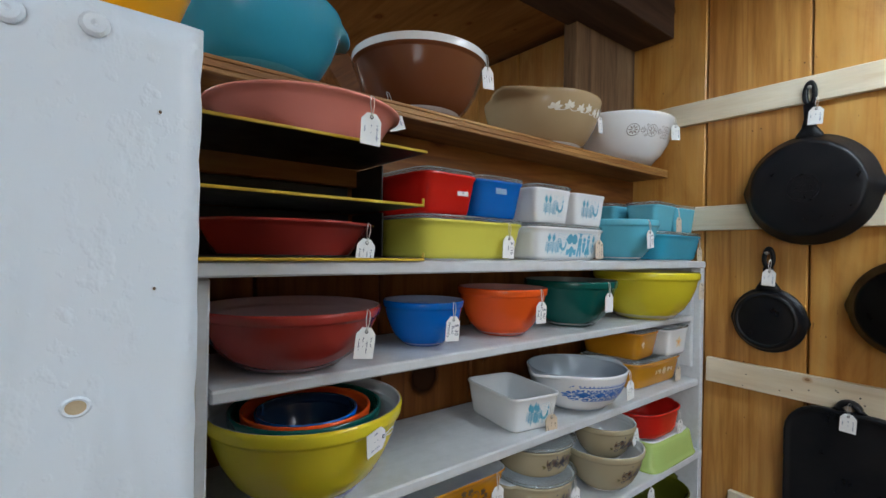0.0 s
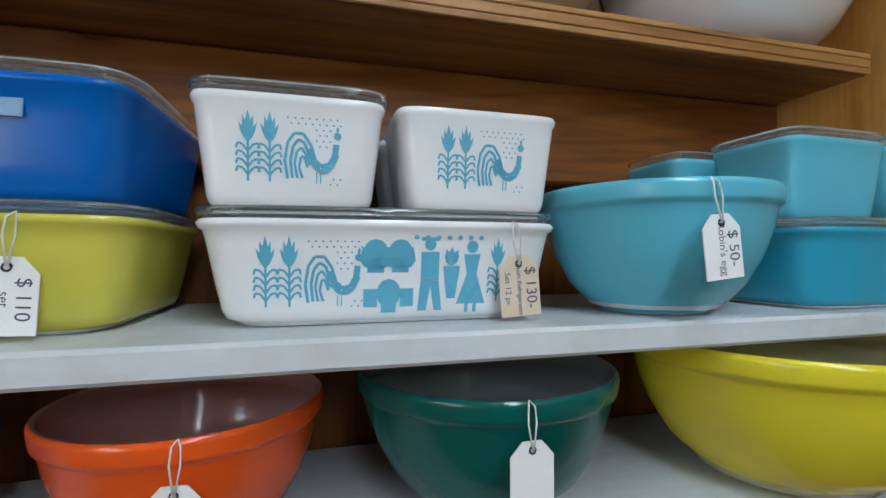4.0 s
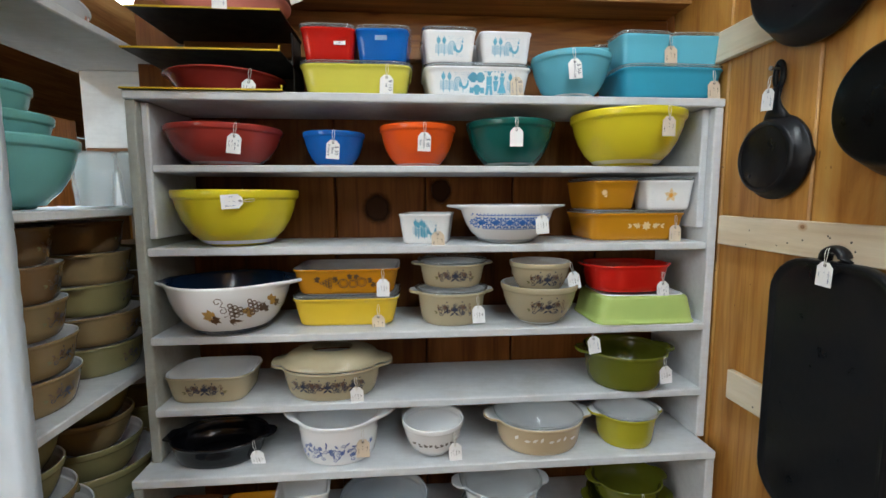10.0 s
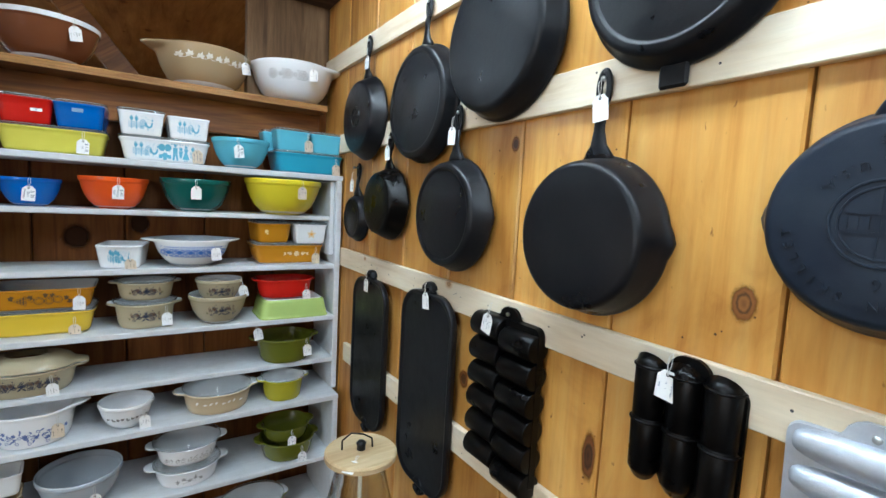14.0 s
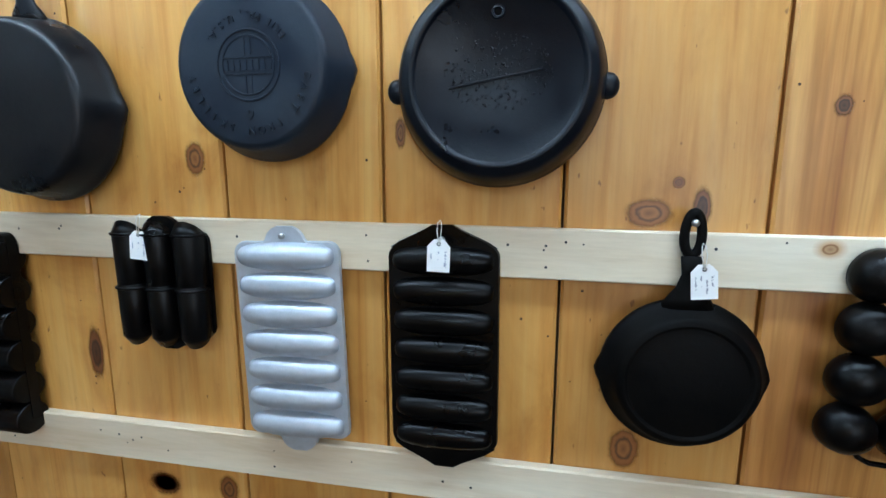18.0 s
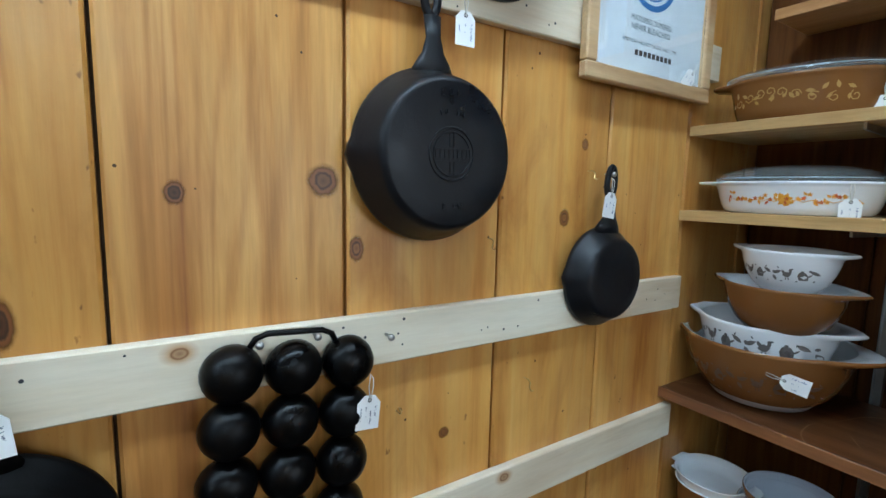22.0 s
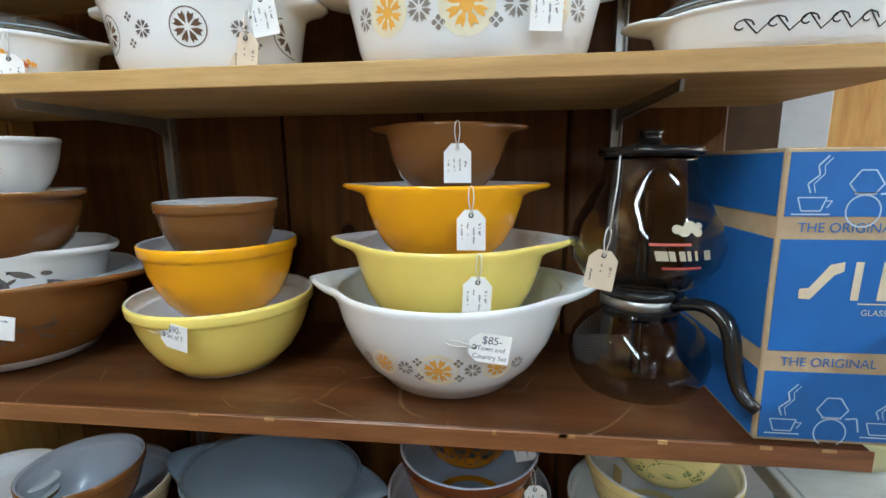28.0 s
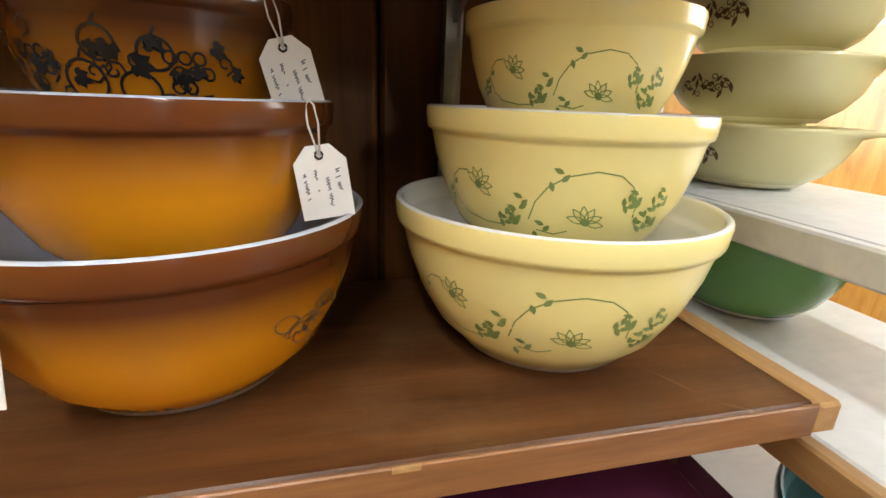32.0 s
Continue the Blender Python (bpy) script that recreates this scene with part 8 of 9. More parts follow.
def globe(name, prof):
    bm = bmesh.new()
    inner = [(max(0, r - 0.002), z) for r, z in prof[::-1]]
    lathe(bm, prof + inner, 40)
    ob = part(name, bm, POT_GLASS, pot, smooth=True)
    ob.visible_shadow = False
    return ob


globe("lower_globe", [(0.001, 0.001), (0.045, 0.002), (0.066, 0.012), (0.078, 0.032), (0.080, 0.05), (0.075, 0.07), (0.062, 0.088), (0.046, 0.098), (0.040, 0.108), (0.040, 0.118)])
globe("upper_globe", [(0.030, 0.120), (0.042, 0.128), (0.066, 0.142), (0.080, 0.162), (0.084, 0.182), (0.078, 0.205), (0.064, 0.230), (0.052, 0.252), (0.048, 0.272), (0.049, 0.278)])
bm = bmesh.new()
tube(bm, [(0, 0, 0.02), (0, 0, 0.24)], 0.007, 10)
part("stem", bm, GLASS, pot, smooth=True).visible_shadow = False
bm = bmesh.new()
lathe(bm, [(0.028, 0.092), (0.041, 0.095), (0.044, 0.104), (0.043, 0.109)], 36)
lathe(bm, [(0.043, 0.119), (0.047, 0.122), (0.047, 0.128), (0.04, 0.132), (0.03, 0.131)], 36)
part("gasket", bm, BLACK_PLASTIC, pot, smooth=True)
bm = bmesh.new()
lathe(bm, [(0.0425, 0.108), (0.0445, 0.109), (0.0445, 0.119), (0.0425, 0.120)], 36)
part("band", bm, STEEL, pot, "bright steel band", smooth=True)
bm = bmesh.new()
lathe(bm, [(0.0, 0.279), (0.054, 0.279), (0.056, 0.283), (0.054, 0.288), (0.02, 0.290), (0.012, 0.294), (0.011, 0.302), (0.014, 0.306), (0.0, 0.308)], 36)
part("lid", bm, BLACK_PLASTIC, pot, "black lid with knob", smooth=True)
bm = bmesh.new()
tube(bm, [(-0.026, 0.036, 0.114), (-0.034, 0.046, 0.120), (-0.042, 0.056, 0.1235), (-0.049, 0.065, 0.1235), (-0.055, 0.073, 0.120), (-0.060, 0.079, 0.114), (-0.063, 0.083, 0.105), (-0.065, 0.0855, 0.094), (-0.066, 0.087, 0.082), (-0.0675, 0.089, 0.070), (-0.0695, 0.0918, 0.058), (-0.0725, 0.0958, 0.047), (-0.077, 0.1015, 0.039), (-0.083, 0.109, 0.034)], [0.008, 0.0086, 0.0092, 0.0098, 0.0103, 0.0106, 0.0107, 0.0107, 0.0105, 0.0102, 0.0098, 0.0092, 0.0085, 0.0070], 12, flat=0.75)
part("handle", bm, BLACK_PLASTIC, pot, "curved black handle", smooth=True)
CREAM_PRINT = plain("cream_print", (0.5, 0.45, 0.33), 0.5)


def on_globe(name, polys, mat, z0, label=""):
    """Flat shapes wrapped round the upper globe, u to the side and v up from z0."""
    verts, faces = [], []
    belly = ((0.142, 0.066), (0.162, 0.080), (0.182, 0.084), (0.205, 0.078), (0.230, 0.064), (0.252, 0.052))
    for poly in polys:
        first = len(verts)
        for u, v_ in poly:
            z = z0 + v_
            for (za, ra), (zb, rb) in zip(belly, belly[1:]):
                if za <= z <= zb:
                    rr = ra + (rb - ra) * (z - za) / (zb - za) + 0.0009
            a = math.pi / 2 + 0.12 + u / 0.084
            verts.append((rr * math.cos(a), rr * math.sin(a), z))
        faces.append(tuple(range(first, len(verts))))
    ob = new(name, mesh_from(name, verts, faces, [mat]))
    ob.parent = pot
    if label:
        ob["label"] = label


on_globe("emblem_cloud", [p for x, y, r in ((0.020, 0.0, 0.006), (0.013, 0.005, 0.008), (0.005, 0.001, 0.007), (-0.002, 0.003, 0.006), (0.024, 0.006, 0.004)) for p in poly_disc(r, 10, x, y, 0.75)], CREAM_PRINT, 0.203, "cream printed cloud shape")
on_globe("stripe", [[(-0.030 + 0.006 * k, 0.0), (-0.0242 + 0.006 * k, 0.0), (-0.0242 + 0.006 * k, 0.0026), (-0.030 + 0.006 * k, 0.0026)] for k in range(7)], INKS["red"], 0.190)
on_globe("stripe", [[(-0.016 + 0.006 * k, 0.0), (-0.0102 + 0.006 * k, 0.0), (-0.0102 + 0.006 * k, 0.0024), (-0.016 + 0.006 * k, 0.0024)] for k in range(7)], INKS["red"], 0.166)
for x, w in ((0.028, 0.008), (0.017, 0.003), (0.009, 0.004), (0.001, 0.006), (-0.009, 0.006), (-0.022, 0.012)):
    on_globe("emblem_bar", [[(x, 0.0), (x + w, 0.0), (x + w - 0.003, 0.010), (x - 0.003, 0.010)]], CREAM_PRINT, 0.175, "cream printed bar")
t = tag_at("old", 0.468, -2.560, S3 + 0.205, 170, 0, 8)
bm = bmesh.new()
tube(bm, [(0.455, -2.585, S3 + 0.278), (0.462, -2.562, S3 + 0.25), (0.468, -2.558, S3 + 0.204)], 0.0008, 5)
ob = part("tag_string", bm, STRING, smooth=True)
tagged(ob, "white cotton string tied round a glass pot's neck", "string")

# blue carton
BOX_BLUE, KRAFT = plain("carton_blue", (0.012, 0.13, 0.42), 0.55, 0, 0.2, 12), plain("kraft_card", (0.46, 0.33, 0.2), 0.75, 0, 0.15, 50)
BX, BY, BH = 0.20, 0.20, 0.283
box = empty("coffee_maker_carton", 0.327, -2.530, S3, 180)
tagged(box, "blue printed cardboard carton with kraft bands and torn corner", "carton")


def panel(name, x0, x1, y, z0, z1, mat, side=False, lift=0.0):
    bm = bmesh.new()
    if side:
        box_bm(bm, y - 0.0004 - lift, y, x0, x1, z0, z1)
    else:
        box_bm(bm, x0, x1, y - 0.0004 - lift, y, z0, z1)
    return part(name, bm, mat, box)


bm = bmesh.new()
box_bm(bm, 0.0, BX, 0.0, BY, 0.0, BH, 0.0015)
part("body", bm, KRAFT, box, "worn kraft cardboard body")
for k, (z0, z1) in enumerate(((0.004, 0.073), (0.094, 0.201), (0.222, 0.279))):
    panel("blue_band", 0.004, BX - 0.004, 0.0, z0, z1, BOX_BLUE, lift=0.0004)
    panel("blue_band", 0.004, BY - 0.004, 0.0, z0, z1, BOX_BLUE, True, 0.0004)
CREAM_INK = plain("carton_cream", (0.72, 0.6, 0.42), 0.6)
LINE_INK = plain("carton_line_print", (0.5, 0.62, 0.75), 0.6)


def on_box(polys, mat, z, x):
    verts, faces = [], []
    for poly in polys:
        st_ = len(verts)
        verts += [(x + px, -0.0012, z + pz) for px, pz in poly]
        faces.append(tuple(range(st_, len(verts))))
    ob = new("print", mesh_from("print", verts, faces, [mat]))
    ob.parent = box


def cup(): 
    return poly_line([(-0.012, 0.006), (0.012, 0.006), (0.008, -0.006), (-0.008, -0.006), (-0.012, 0.006)], 0.0012) + poly_line([(-0.016, -0.009), (0.016, -0.009)], 0.0014) + poly_line([(0.012, 0.003), (0.017, 0.003), (0.013, -0.003)], 0.001) + poly_line([(-0.002, 0.010), (-0.005, 0.018), (0.004, 0.026), (0.002, 0.034), (0.010, 0.043)], 0.0014) + poly_line([(0.002, 0.010), (0.0, 0.018), (0.008, 0.027), (0.007, 0.034), (0.013, 0.041)], 0.0009)


def brewer():
    return poly_ring(0.015, 0.0014, 20, 0, -0.006) + poly_line([(-0.006, 0.030), (-0.014, 0.018), (-0.008, 0.010), (0.008, 0.010), (0.014, 0.018), (0.006, 0.030), (-0.006, 0.030)], 0.0013) + poly_line([(0.012, 0.009), (0.022, 0.010), (0.025, -0.004)], 0.0016) + poly_line([(-0.009, 0.0095), (0.009, 0.0095)], 0.002)


for z in (0.018, 0.233):
    for k, x in enumerate((0.025, 0.068, 0.111, 0.154)):
        on_box(cup() if k % 2 == 0 else brewer(), LINE_INK, z, x)
for k, (x, w) in enumerate(((0.040, 0.0), (0.068, 0.011), (0.09, 0.018), (0.122, 0.018), (0.152, 0.02))):
    if k == 0:
        on_box([[(-0.016, -0.014), (-0.006, -0.015), (0.012, 0.008), (0.020, 0.012), (0.020, 0.021), (0.008, 0.018), (-0.008, -0.004), (-0.016, -0.005)]], CREAM_INK, 0.160, x)
    else:
        on_box([[(0, -0.015), (w * 0.62, -0.015), (w * 0.72, 0.021), (w * 0.1, 0.021)]], CREAM_INK, 0.160, x)
on_box(rect(0.075, 0.18, -0.001, 0.0003), CREAM_INK, 0.142, 0)
for s_, z_, q, x_, mm in (("THE ORIGINAL", 0.2115, 0.0125, 0.058, BOX_BLUE), ("THE ORIGINAL", 0.083, 0.0125, 0.058, BOX_BLUE), ("GLASS COFFEE", 0.133, 0.008, 0.105, CREAM_INK)):
    ob = new("lettering", text_mesh(s_, q, mm))
    ob.parent = box
    ob.matrix_basis = pose(x_, -0.0011, z_, 90)

# low brown shelf: stacks
BOWL_K[0] = 1.085
SO = "brown and orange bowl stack"
v, s = bowl(3, (0.617, -2.676, S4), 180, "old_orchard", "brown to orange shaded mixing bowl, grey-white inside", SO, rim=True)
GREY_IN = opal("grey_white_opal", (0.52, 0.56, 0.63), 0.14)
DIM_IN = opal("grey_blue_opal", (0.27, 0.33, 0.4), 0.1)
UMBER = opal("umber_opal", (0.085, 0.048, 0.02))
repaint(v, s, OP["old_orchard"], GREY_IN, True)
tag_on("ink", v, s, -0.048, 7)
rnd = random.Random(21)


def fruit_branch(u0, u1, zf, n, k=1.0, ink="brown", line=0.0009):
    """A tangle of fine dark loops, leaves and twigs along a band."""
    jobs = []
    for i in range(n):
        u = u0 + (u1 - u0) * (i + rnd.random() * 0.7) / n
        y = (rnd.random() - 0.5) * 0.018 * k
        r = (0.0035 + 0.0045 * rnd.random()) * k
        kind = i % 4
        if kind == 0:
            polys = poly_ring(r, line, 12, 0, y)
        elif kind == 1:
            lf = poly_leaf(r * 2.6, r * 1.3, rnd.random() * 6.2, 0, y)[0]
            polys = poly_line(lf + [lf[0]], line)
        elif kind == 2:
            polys = poly_line([(-r * 1.8, y - r), (-r * 0.4, y + r * 0.3), (r * 0.8, y - r * 0.2), (r * 2, y + r)], line)
        else:
            polys = poly_leaf(r * 1.8, r * 0.7, rnd.random() * 6.2, 0, y) + poly_leaf(r * 1.6, r * 0.6, rnd.random() * 6.2, 0, y)
        jobs.append((INKS[ink], polys, u, zf))
    return jobs


orch = fruit_branch(0.070, 0.105, 0.5, 14)
printed(v, s, orch, "dark fruit print")
v, s = bowl(2, (0.617, -2.686, S4 + 0.073), 180, "old_orchard", "brown to orange shaded mixing bowl in a stack", SO)
repaint(v, s, OP["old_orchard"], GREY_IN, True)
tag_on("ink", v, s, 0.086, -8)
v, s = bowl(1, (0.620, -2.704, S4 + 0.146), 178, "orchard_small", "dark brown small mixing bowl with fruit print", SO)
repaint(v, s, OP["orchard_small"], GREY_IN, True)
fruit = []
for cx in (-0.040, 0.034):
    for i, j in ((0, 0), (1, 0), (2, 0), (0.5, 1), (1.5, 1), (1, 2), (2.5, 1), (0.2, 2)):
        fruit.append((INKS["black"], poly_ring(0.0037, 0.0013, 10), cx + (i - 1.2) * 0.0068, 0.50 - (j - 0.8) * 0.082))
for u, zf, q in ((-0.014, 0.42, 0.0105), (0.010, 0.38, 0.0095), (-0.004, 0.62, 0.0085), (0.020, 0.58, 0.0085)):
    fruit.append((INKS["black"], poly_ring(q, 0.0015, 18) + poly_line([(0, q), (0.002, q + 0.004)], 0.0013), u, zf))
for k in range(26):
    fruit.append((INKS["black"], vine_leaf(0.0058 + 0.003 * rnd.random(), rnd.random() * 6.3) if k % 2 else poly_curl(0.0055, rnd.random() * 6.3, 1, 0.0011), -0.060 + 0.0047 * k, 0.34 + 0.30 * rnd.random()))
printed(v, s, fruit, "dark fruit print", round_side=True)
tag_on("ink", v, s, 0.070, -14)
SY = "pale yellow bowl stack"


def vine_print(k):
    """Curling stems with open flowers and small leaves, laid out round a middle."""
    G = INKS["vine"]
    q = 0.00037 * k

    def at(x, y):
        return ((x - 1045) * q, (300 - y) * q)
    polys = []
    for stem in (((910, 305), (918, 285), (935, 272), (958, 270)), ((912, 305), (920, 330), (945, 347), (985, 353), (1020, 352)), ((1060, 335), (1072, 305), (1090, 282), (1118, 264), (1160, 255), (1195, 260), (1215, 276)), ((1070, 352), (1095, 357), (1115, 350)), ((1215, 276), (1222, 300), (1215, 325))):
        polys += poly_line([at(x, y) for x, y in stem], 2.0 * q)
    for x, y, n, r in ((895, 325, 8, 20), (1030, 338, 11, 27), (1045, 312, 4, 18), (1105, 270, 3, 18), (1214, 300, 9, 22), (1240, 335, 14, 32), (1270, 300, 8, 26), (1075, 352, 3, 16), (912, 298, 2, 14)):
        for j in range(n):
            a = 0.5 + j * 2.4
            d = r * (0.35 + 0.65 * ((j * 7) % 5) / 5)
            cx, cy = at(x + d * math.cos(a), y + d * 0.8 * math.sin(a))
            polys += poly_leaf(16 * q, 9 * q, a * 1.7, cx, cy)
    for x, y, a0 in ((978, 290, 0.1), (1142, 333, 0.5)):
        cx, cy = at(x, y)
        for j in range(6):
            lf = poly_leaf(27 * q, 13 * q, a0 + (j - 1.2) * 0.62, cx, cy)[0]
            polys += poly_line(lf + [lf[0]], 1.7 * q)
        polys += poly_disc(7 * q, 9, cx, cy)
    return [(G, polys, 0.004, 0.52)]


for n, z, y, k in ((3, S4, -2.674, 1.24), (2, S4 + 0.073, -2.682, 1.1), (1, S4 + 0.151, -2.685, 0.86)):
    v, s = bowl(n, (0.360 - 0.005 * (3 - n), y, z), 135, "butter", "pale yellow mixing bowl with green vine print, white rim", SY, rim=True)
    printed(v, s, vine_print(k), "green vine print", round_side=True)
bm = bmesh.new()
box_bm(bm, -0.008, 0.008, -0.0006, 0.0006, -0.03, 0.0)
ob = part("rim_tape", bm, plain("masking_tape", (0.62, 0.46, 0.22), 0.6), v)
ob.matrix_basis = pose(0, 0, 0, 0, 0, 37) @ Matrix.Translation((-0.062, -0.035, 0.02)) @ pose(0, 0, 0, 0, 0, -60)
v, s = casserole((0.922, -2.685, S4), 172, 0.140, 0.102, 0.108, "choc", "dark brown oval casserole, grey inside, with a glass lid", reach=0.055, half=0.5, point=True)
repaint(v, s, UMBER, DIM_IN, True)
printed(v, s, [(INKS["gold"], poly_leaf(0.02, 0.007, 0.2) + poly_leaf(0.016, 0.006, 0.9), -0.05 + 0.05 * k, 0.4) for k in range(3)], "gold leaf print")
glass_lid((0.922, -2.685, S4 + s.h), 172, 0.142, 0.097, 0.014, flat=True)
v, s = bowl(2, (1.175, -2.640, S4), 180, "sand", "sand-coloured mixing bowl under a brown one")
repaint(v, s, OP["sand"], GREY_IN)
v, s = bowl(1, (1.185, -2.630, S4 + 0.055), 180, "brown", "brown small mixing bowl with white leaf print, grey inside")
repaint(v, s, OP["brown"], GREY_IN)
printed(v, s, [(INKS["white"], poly_flower(0.012, 6), 0, 0.5), (INKS["white"], poly_flower(0.010, 6), -0.02, 0.45)], "white leaf print")
tag_at("few", 1.165, -2.59, S4 + 0.10, 185, -40, 0)
v, s = casserole((1.322, -2.620, S4), 180, 0.070, 0.070, 0.095, "brown", "white-rimmed brown round casserole with a white lid", reach=0.018, rim=True)
v, s = casserole((1.322, -2.620, S4 + 0.085), 180, 0.073, 0.073, 0.03, WHITE_OPAL, "white shallow dish used as a lid", reach=0.02)

# below the low shelf
v = empty("maroon_box", 0.50, -2.68, 0.0)
tagged(v, "dark maroon box with shiny cover under the low shelf", "box")
MAROON = plain("maroon_film", (0.05, 0.008, 0.02), 0.15)
bm = bmesh.new()
box_bm(bm, -0.305, 0.24, -0.10, 0.13, 0.0, 0.585, 0.012)
part("body", bm, MAROON, v)
bm = bmesh.new()
box_bm(bm, -0.246, 0.246, -0.106, 0.136, 0.586, 0.622, 0.014)
part("cover", bm, MAROON, v, "shiny maroon cover")
bm = bmesh.new()
tube(bm, [(-0.06, 0.137, 0.30), (-0.062, 0.150, 0.60), (-0.05, 0.156, 0.66)], 0.0035, 8)
part("handle_rod", bm, STEEL, v, "thin steel rod", smooth=True)
BOWL_K[0] = 1.0

# shelf white raised in the colour to show lamplight on the divider
LIT_WHITE = painted("lit_white_paint", (0.82, 0.84, 0.86), (0.7, 0.7, 0.7), 0.4, 0.2, 9)
# ---- open white shelf beside the unit, facing the nook ----
bu = empty("open_white_shelf", -0.12, 0.75, 0.0)
tagged(bu, "thickly painted white open shelf, its end panel full of screws", "shelf unit")
bm = bmesh.new()
bmesh.ops.create_grid(bm, x_segments=28, y_segments=120, size=0.5)
ext = bmesh.ops.extrude_face_region(bm, geom=list(bm.faces))
for q in (q for q in ext["geom"] if isinstance(q, bmesh.types.BMVert)):
    q.co.z = 1.0
for q in bm.verts:
    x, z, y = -0.30 + 0.352 * (q.co.x + 0.5), 1.664 * (q.co.y + 0.5), 0.28 + 0.032 * q.co.z
    rim = max(0.0, 1 - (0.052 - x) / 0.013)
    n3 = noise.noise(Vector((x * 30, y * 40, z * 30)))
    n4 = noise.noise(Vector((3.1, y * 10, z * 75)))
    x -= rim * (0.0016 + 0.0022 * max(0, n4))
    y += (0.0008 * n3 + rim * (0.0016 + 0.0014 * n4)) * (1 if q.co.z < 0.5 else -1)
    q.co = Vector((x + 0.12, y - 0.75, z))
part("end_panel", bm, WHITE_ROUGH, bu, smooth=True)
on(bu, -0.30, 0.035, 1.25, 1.28, 0.0, 1.2708, "end_panel", WHITE)
on(bu, -0.215, -0.175, 1.25, 1.28, 1.271, 1.663, "post", WHITE)
on(bu, -0.19, 0.0298, 0.868, 0.886, 1.2895, 1.6445, "divider", LIT_WHITE, "white divider board, its paint brightened as if lit")
on(bu, -0.185, 0.029, 0.862, 0.8678, 1.432, 1.444, "cleat", PLY, "brown wooden cleat")
# added board that keeps light from the west off the lower stacks
on(bu, -0.318, -0.3005, 0.3125, 1.2415, 0.0, 1.27, "back_board", ROUGH_WOOD, "rough brown board added to block light")
on(bu, -0.215, 0.030, 0.3125, 1.2495, 1.645, 1.663, "top_board", WHITE)
for z in (1.289, 0.905, 0.56, 0.18):
    on(bu, -0.30, 0.030, 0.3125, 1.2495, z - 0.018, z, "shelf", WHITE)
rnd = random.Random(5)
o = bu.matrix_basis.translation
for x, z in ((-0.026, 1.649), (0.004, 1.652), (-0.009, 1.28), (-0.004, 0.921), (-0.09, 1.62), (-0.16, 1.645), (-0.12, 0.9)):
    bm = bmesh.new()
    lathe(bm, [(0.0062, 0.0), (0.006, 0.0012), (0.0045, 0.0024), (0.0016, 0.0028), (0.0, 0.0016)], 16)
    part("screw_head", bm, WHITE_ROUGH, bu, m=pose(x - o.x, 0.2797 - o.y, z, 90, 0, 0))
HOLE = plain("bare_wood_hole", (0.14, 0.09, 0.05), 0.9)
PALE_HOLE = plain("pale_wood_hole", (0.5, 0.4, 0.26), 0.9)
for i, (x, z, r) in enumerate(((0.0, 1.473, 0.0042), (0.009, 1.35, 0.0058), (0.025, 1.239, 0.0018), (-0.087, 1.173, 0.0032), (-0.089, 1.101, 0.0027), (-0.044, 1.096, 0.0034), (-0.03, 1.088, 0.0016), (-0.088, 1.02, 0.0030), (-0.084, 0.731, 0.003), (-0.012, 0.728, 0.003), (0.031, 1.616, 0.0009), (0.03, 1.527, 0.0009))):
    bm = bmesh.new()
    lathe(bm, [(r * 1.5, 0.0), (r * 1.25, 0.0011), (r, 0.0007), (r * 0.97, -0.0002)], 14, 0.8)
    hole = part("hole_rim", bm, WHITE_ROUGH, bu, m=pose(x - o.x, 0.2797 - o.y, z, 90, 8 * i, 0))
    bm = bmesh.new()
    lathe(bm, [(r * 0.99, 0.0006), (r * 0.5, 0.0003), (0.0, 0.0002)], 14, 0.8)
    part("hole", bm, PALE_HOLE if i < 1 else HOLE, hole, "bare wooden screw hole")
BOWL_K[0] = 1.1
for k in range(3):
    bowl(4 - k, (-0.135, 0.50 - 0.02 * k, 1.2895 + 0.062 * k), 90, "jade", "jade green glass bowl in a nested stack", "jade bowls", inner=OP["jade"])
BOWL_K[0] = 1.0
CUP_GLASS = clear_glass("thin_clear_glass", (0.78, 0.84, 0.87), 0.08)
for _n, _v in (("IOR", 1.5), ("Transmission Weight", 0.0), ("Alpha", 0.32), ("Specular IOR Level", 0.9)):
    CUP_GLASS.node_tree.nodes["Principled BSDF"].inputs[_n].default_value = _v
cupm = bmesh.new()
lathe(cupm, [(0.0, 0.0), (0.038, 0.0), (0.042, 0.004), (0.048, 0.085), (0.0525, 0.092), (0.051, 0.098), (0.0545, 0.106), (0.053, 0.112), (0.0565, 0.120), (0.0585, 0.135), (0.0555, 0.135), (0.046, 0.085), (0.039, 0.008), (0.0, 0.006)], 28)
for i, (x, y) in enumerate(((-0.125, 0.79), (-0.02, 0.80))):
    if i == 0:
        cup_ob = part("glass_cup", cupm, CUP_GLASS, None, smooth=True, m=pose(x, y, 1.2895))
        tagged(cup_ob, "clear ribbed glass dessert cup", "cup", "glass cups")
        cup_ob.visible_shadow = False
    else:
        copy_thing(cup_ob, pose(x, y, 1.2895))
# tan and olive opal darkened in the colour for shade inside the shelf
SHADED_OPALS = [opal(n_, c_) for n_, c_ in (("shaded_tan_opal", (0.25, 0.175, 0.085)), ("shaded_brown_opal", (0.16, 0.095, 0.045)), ("shaded_olive_opal", (0.24, 0.215, 0.10)))]
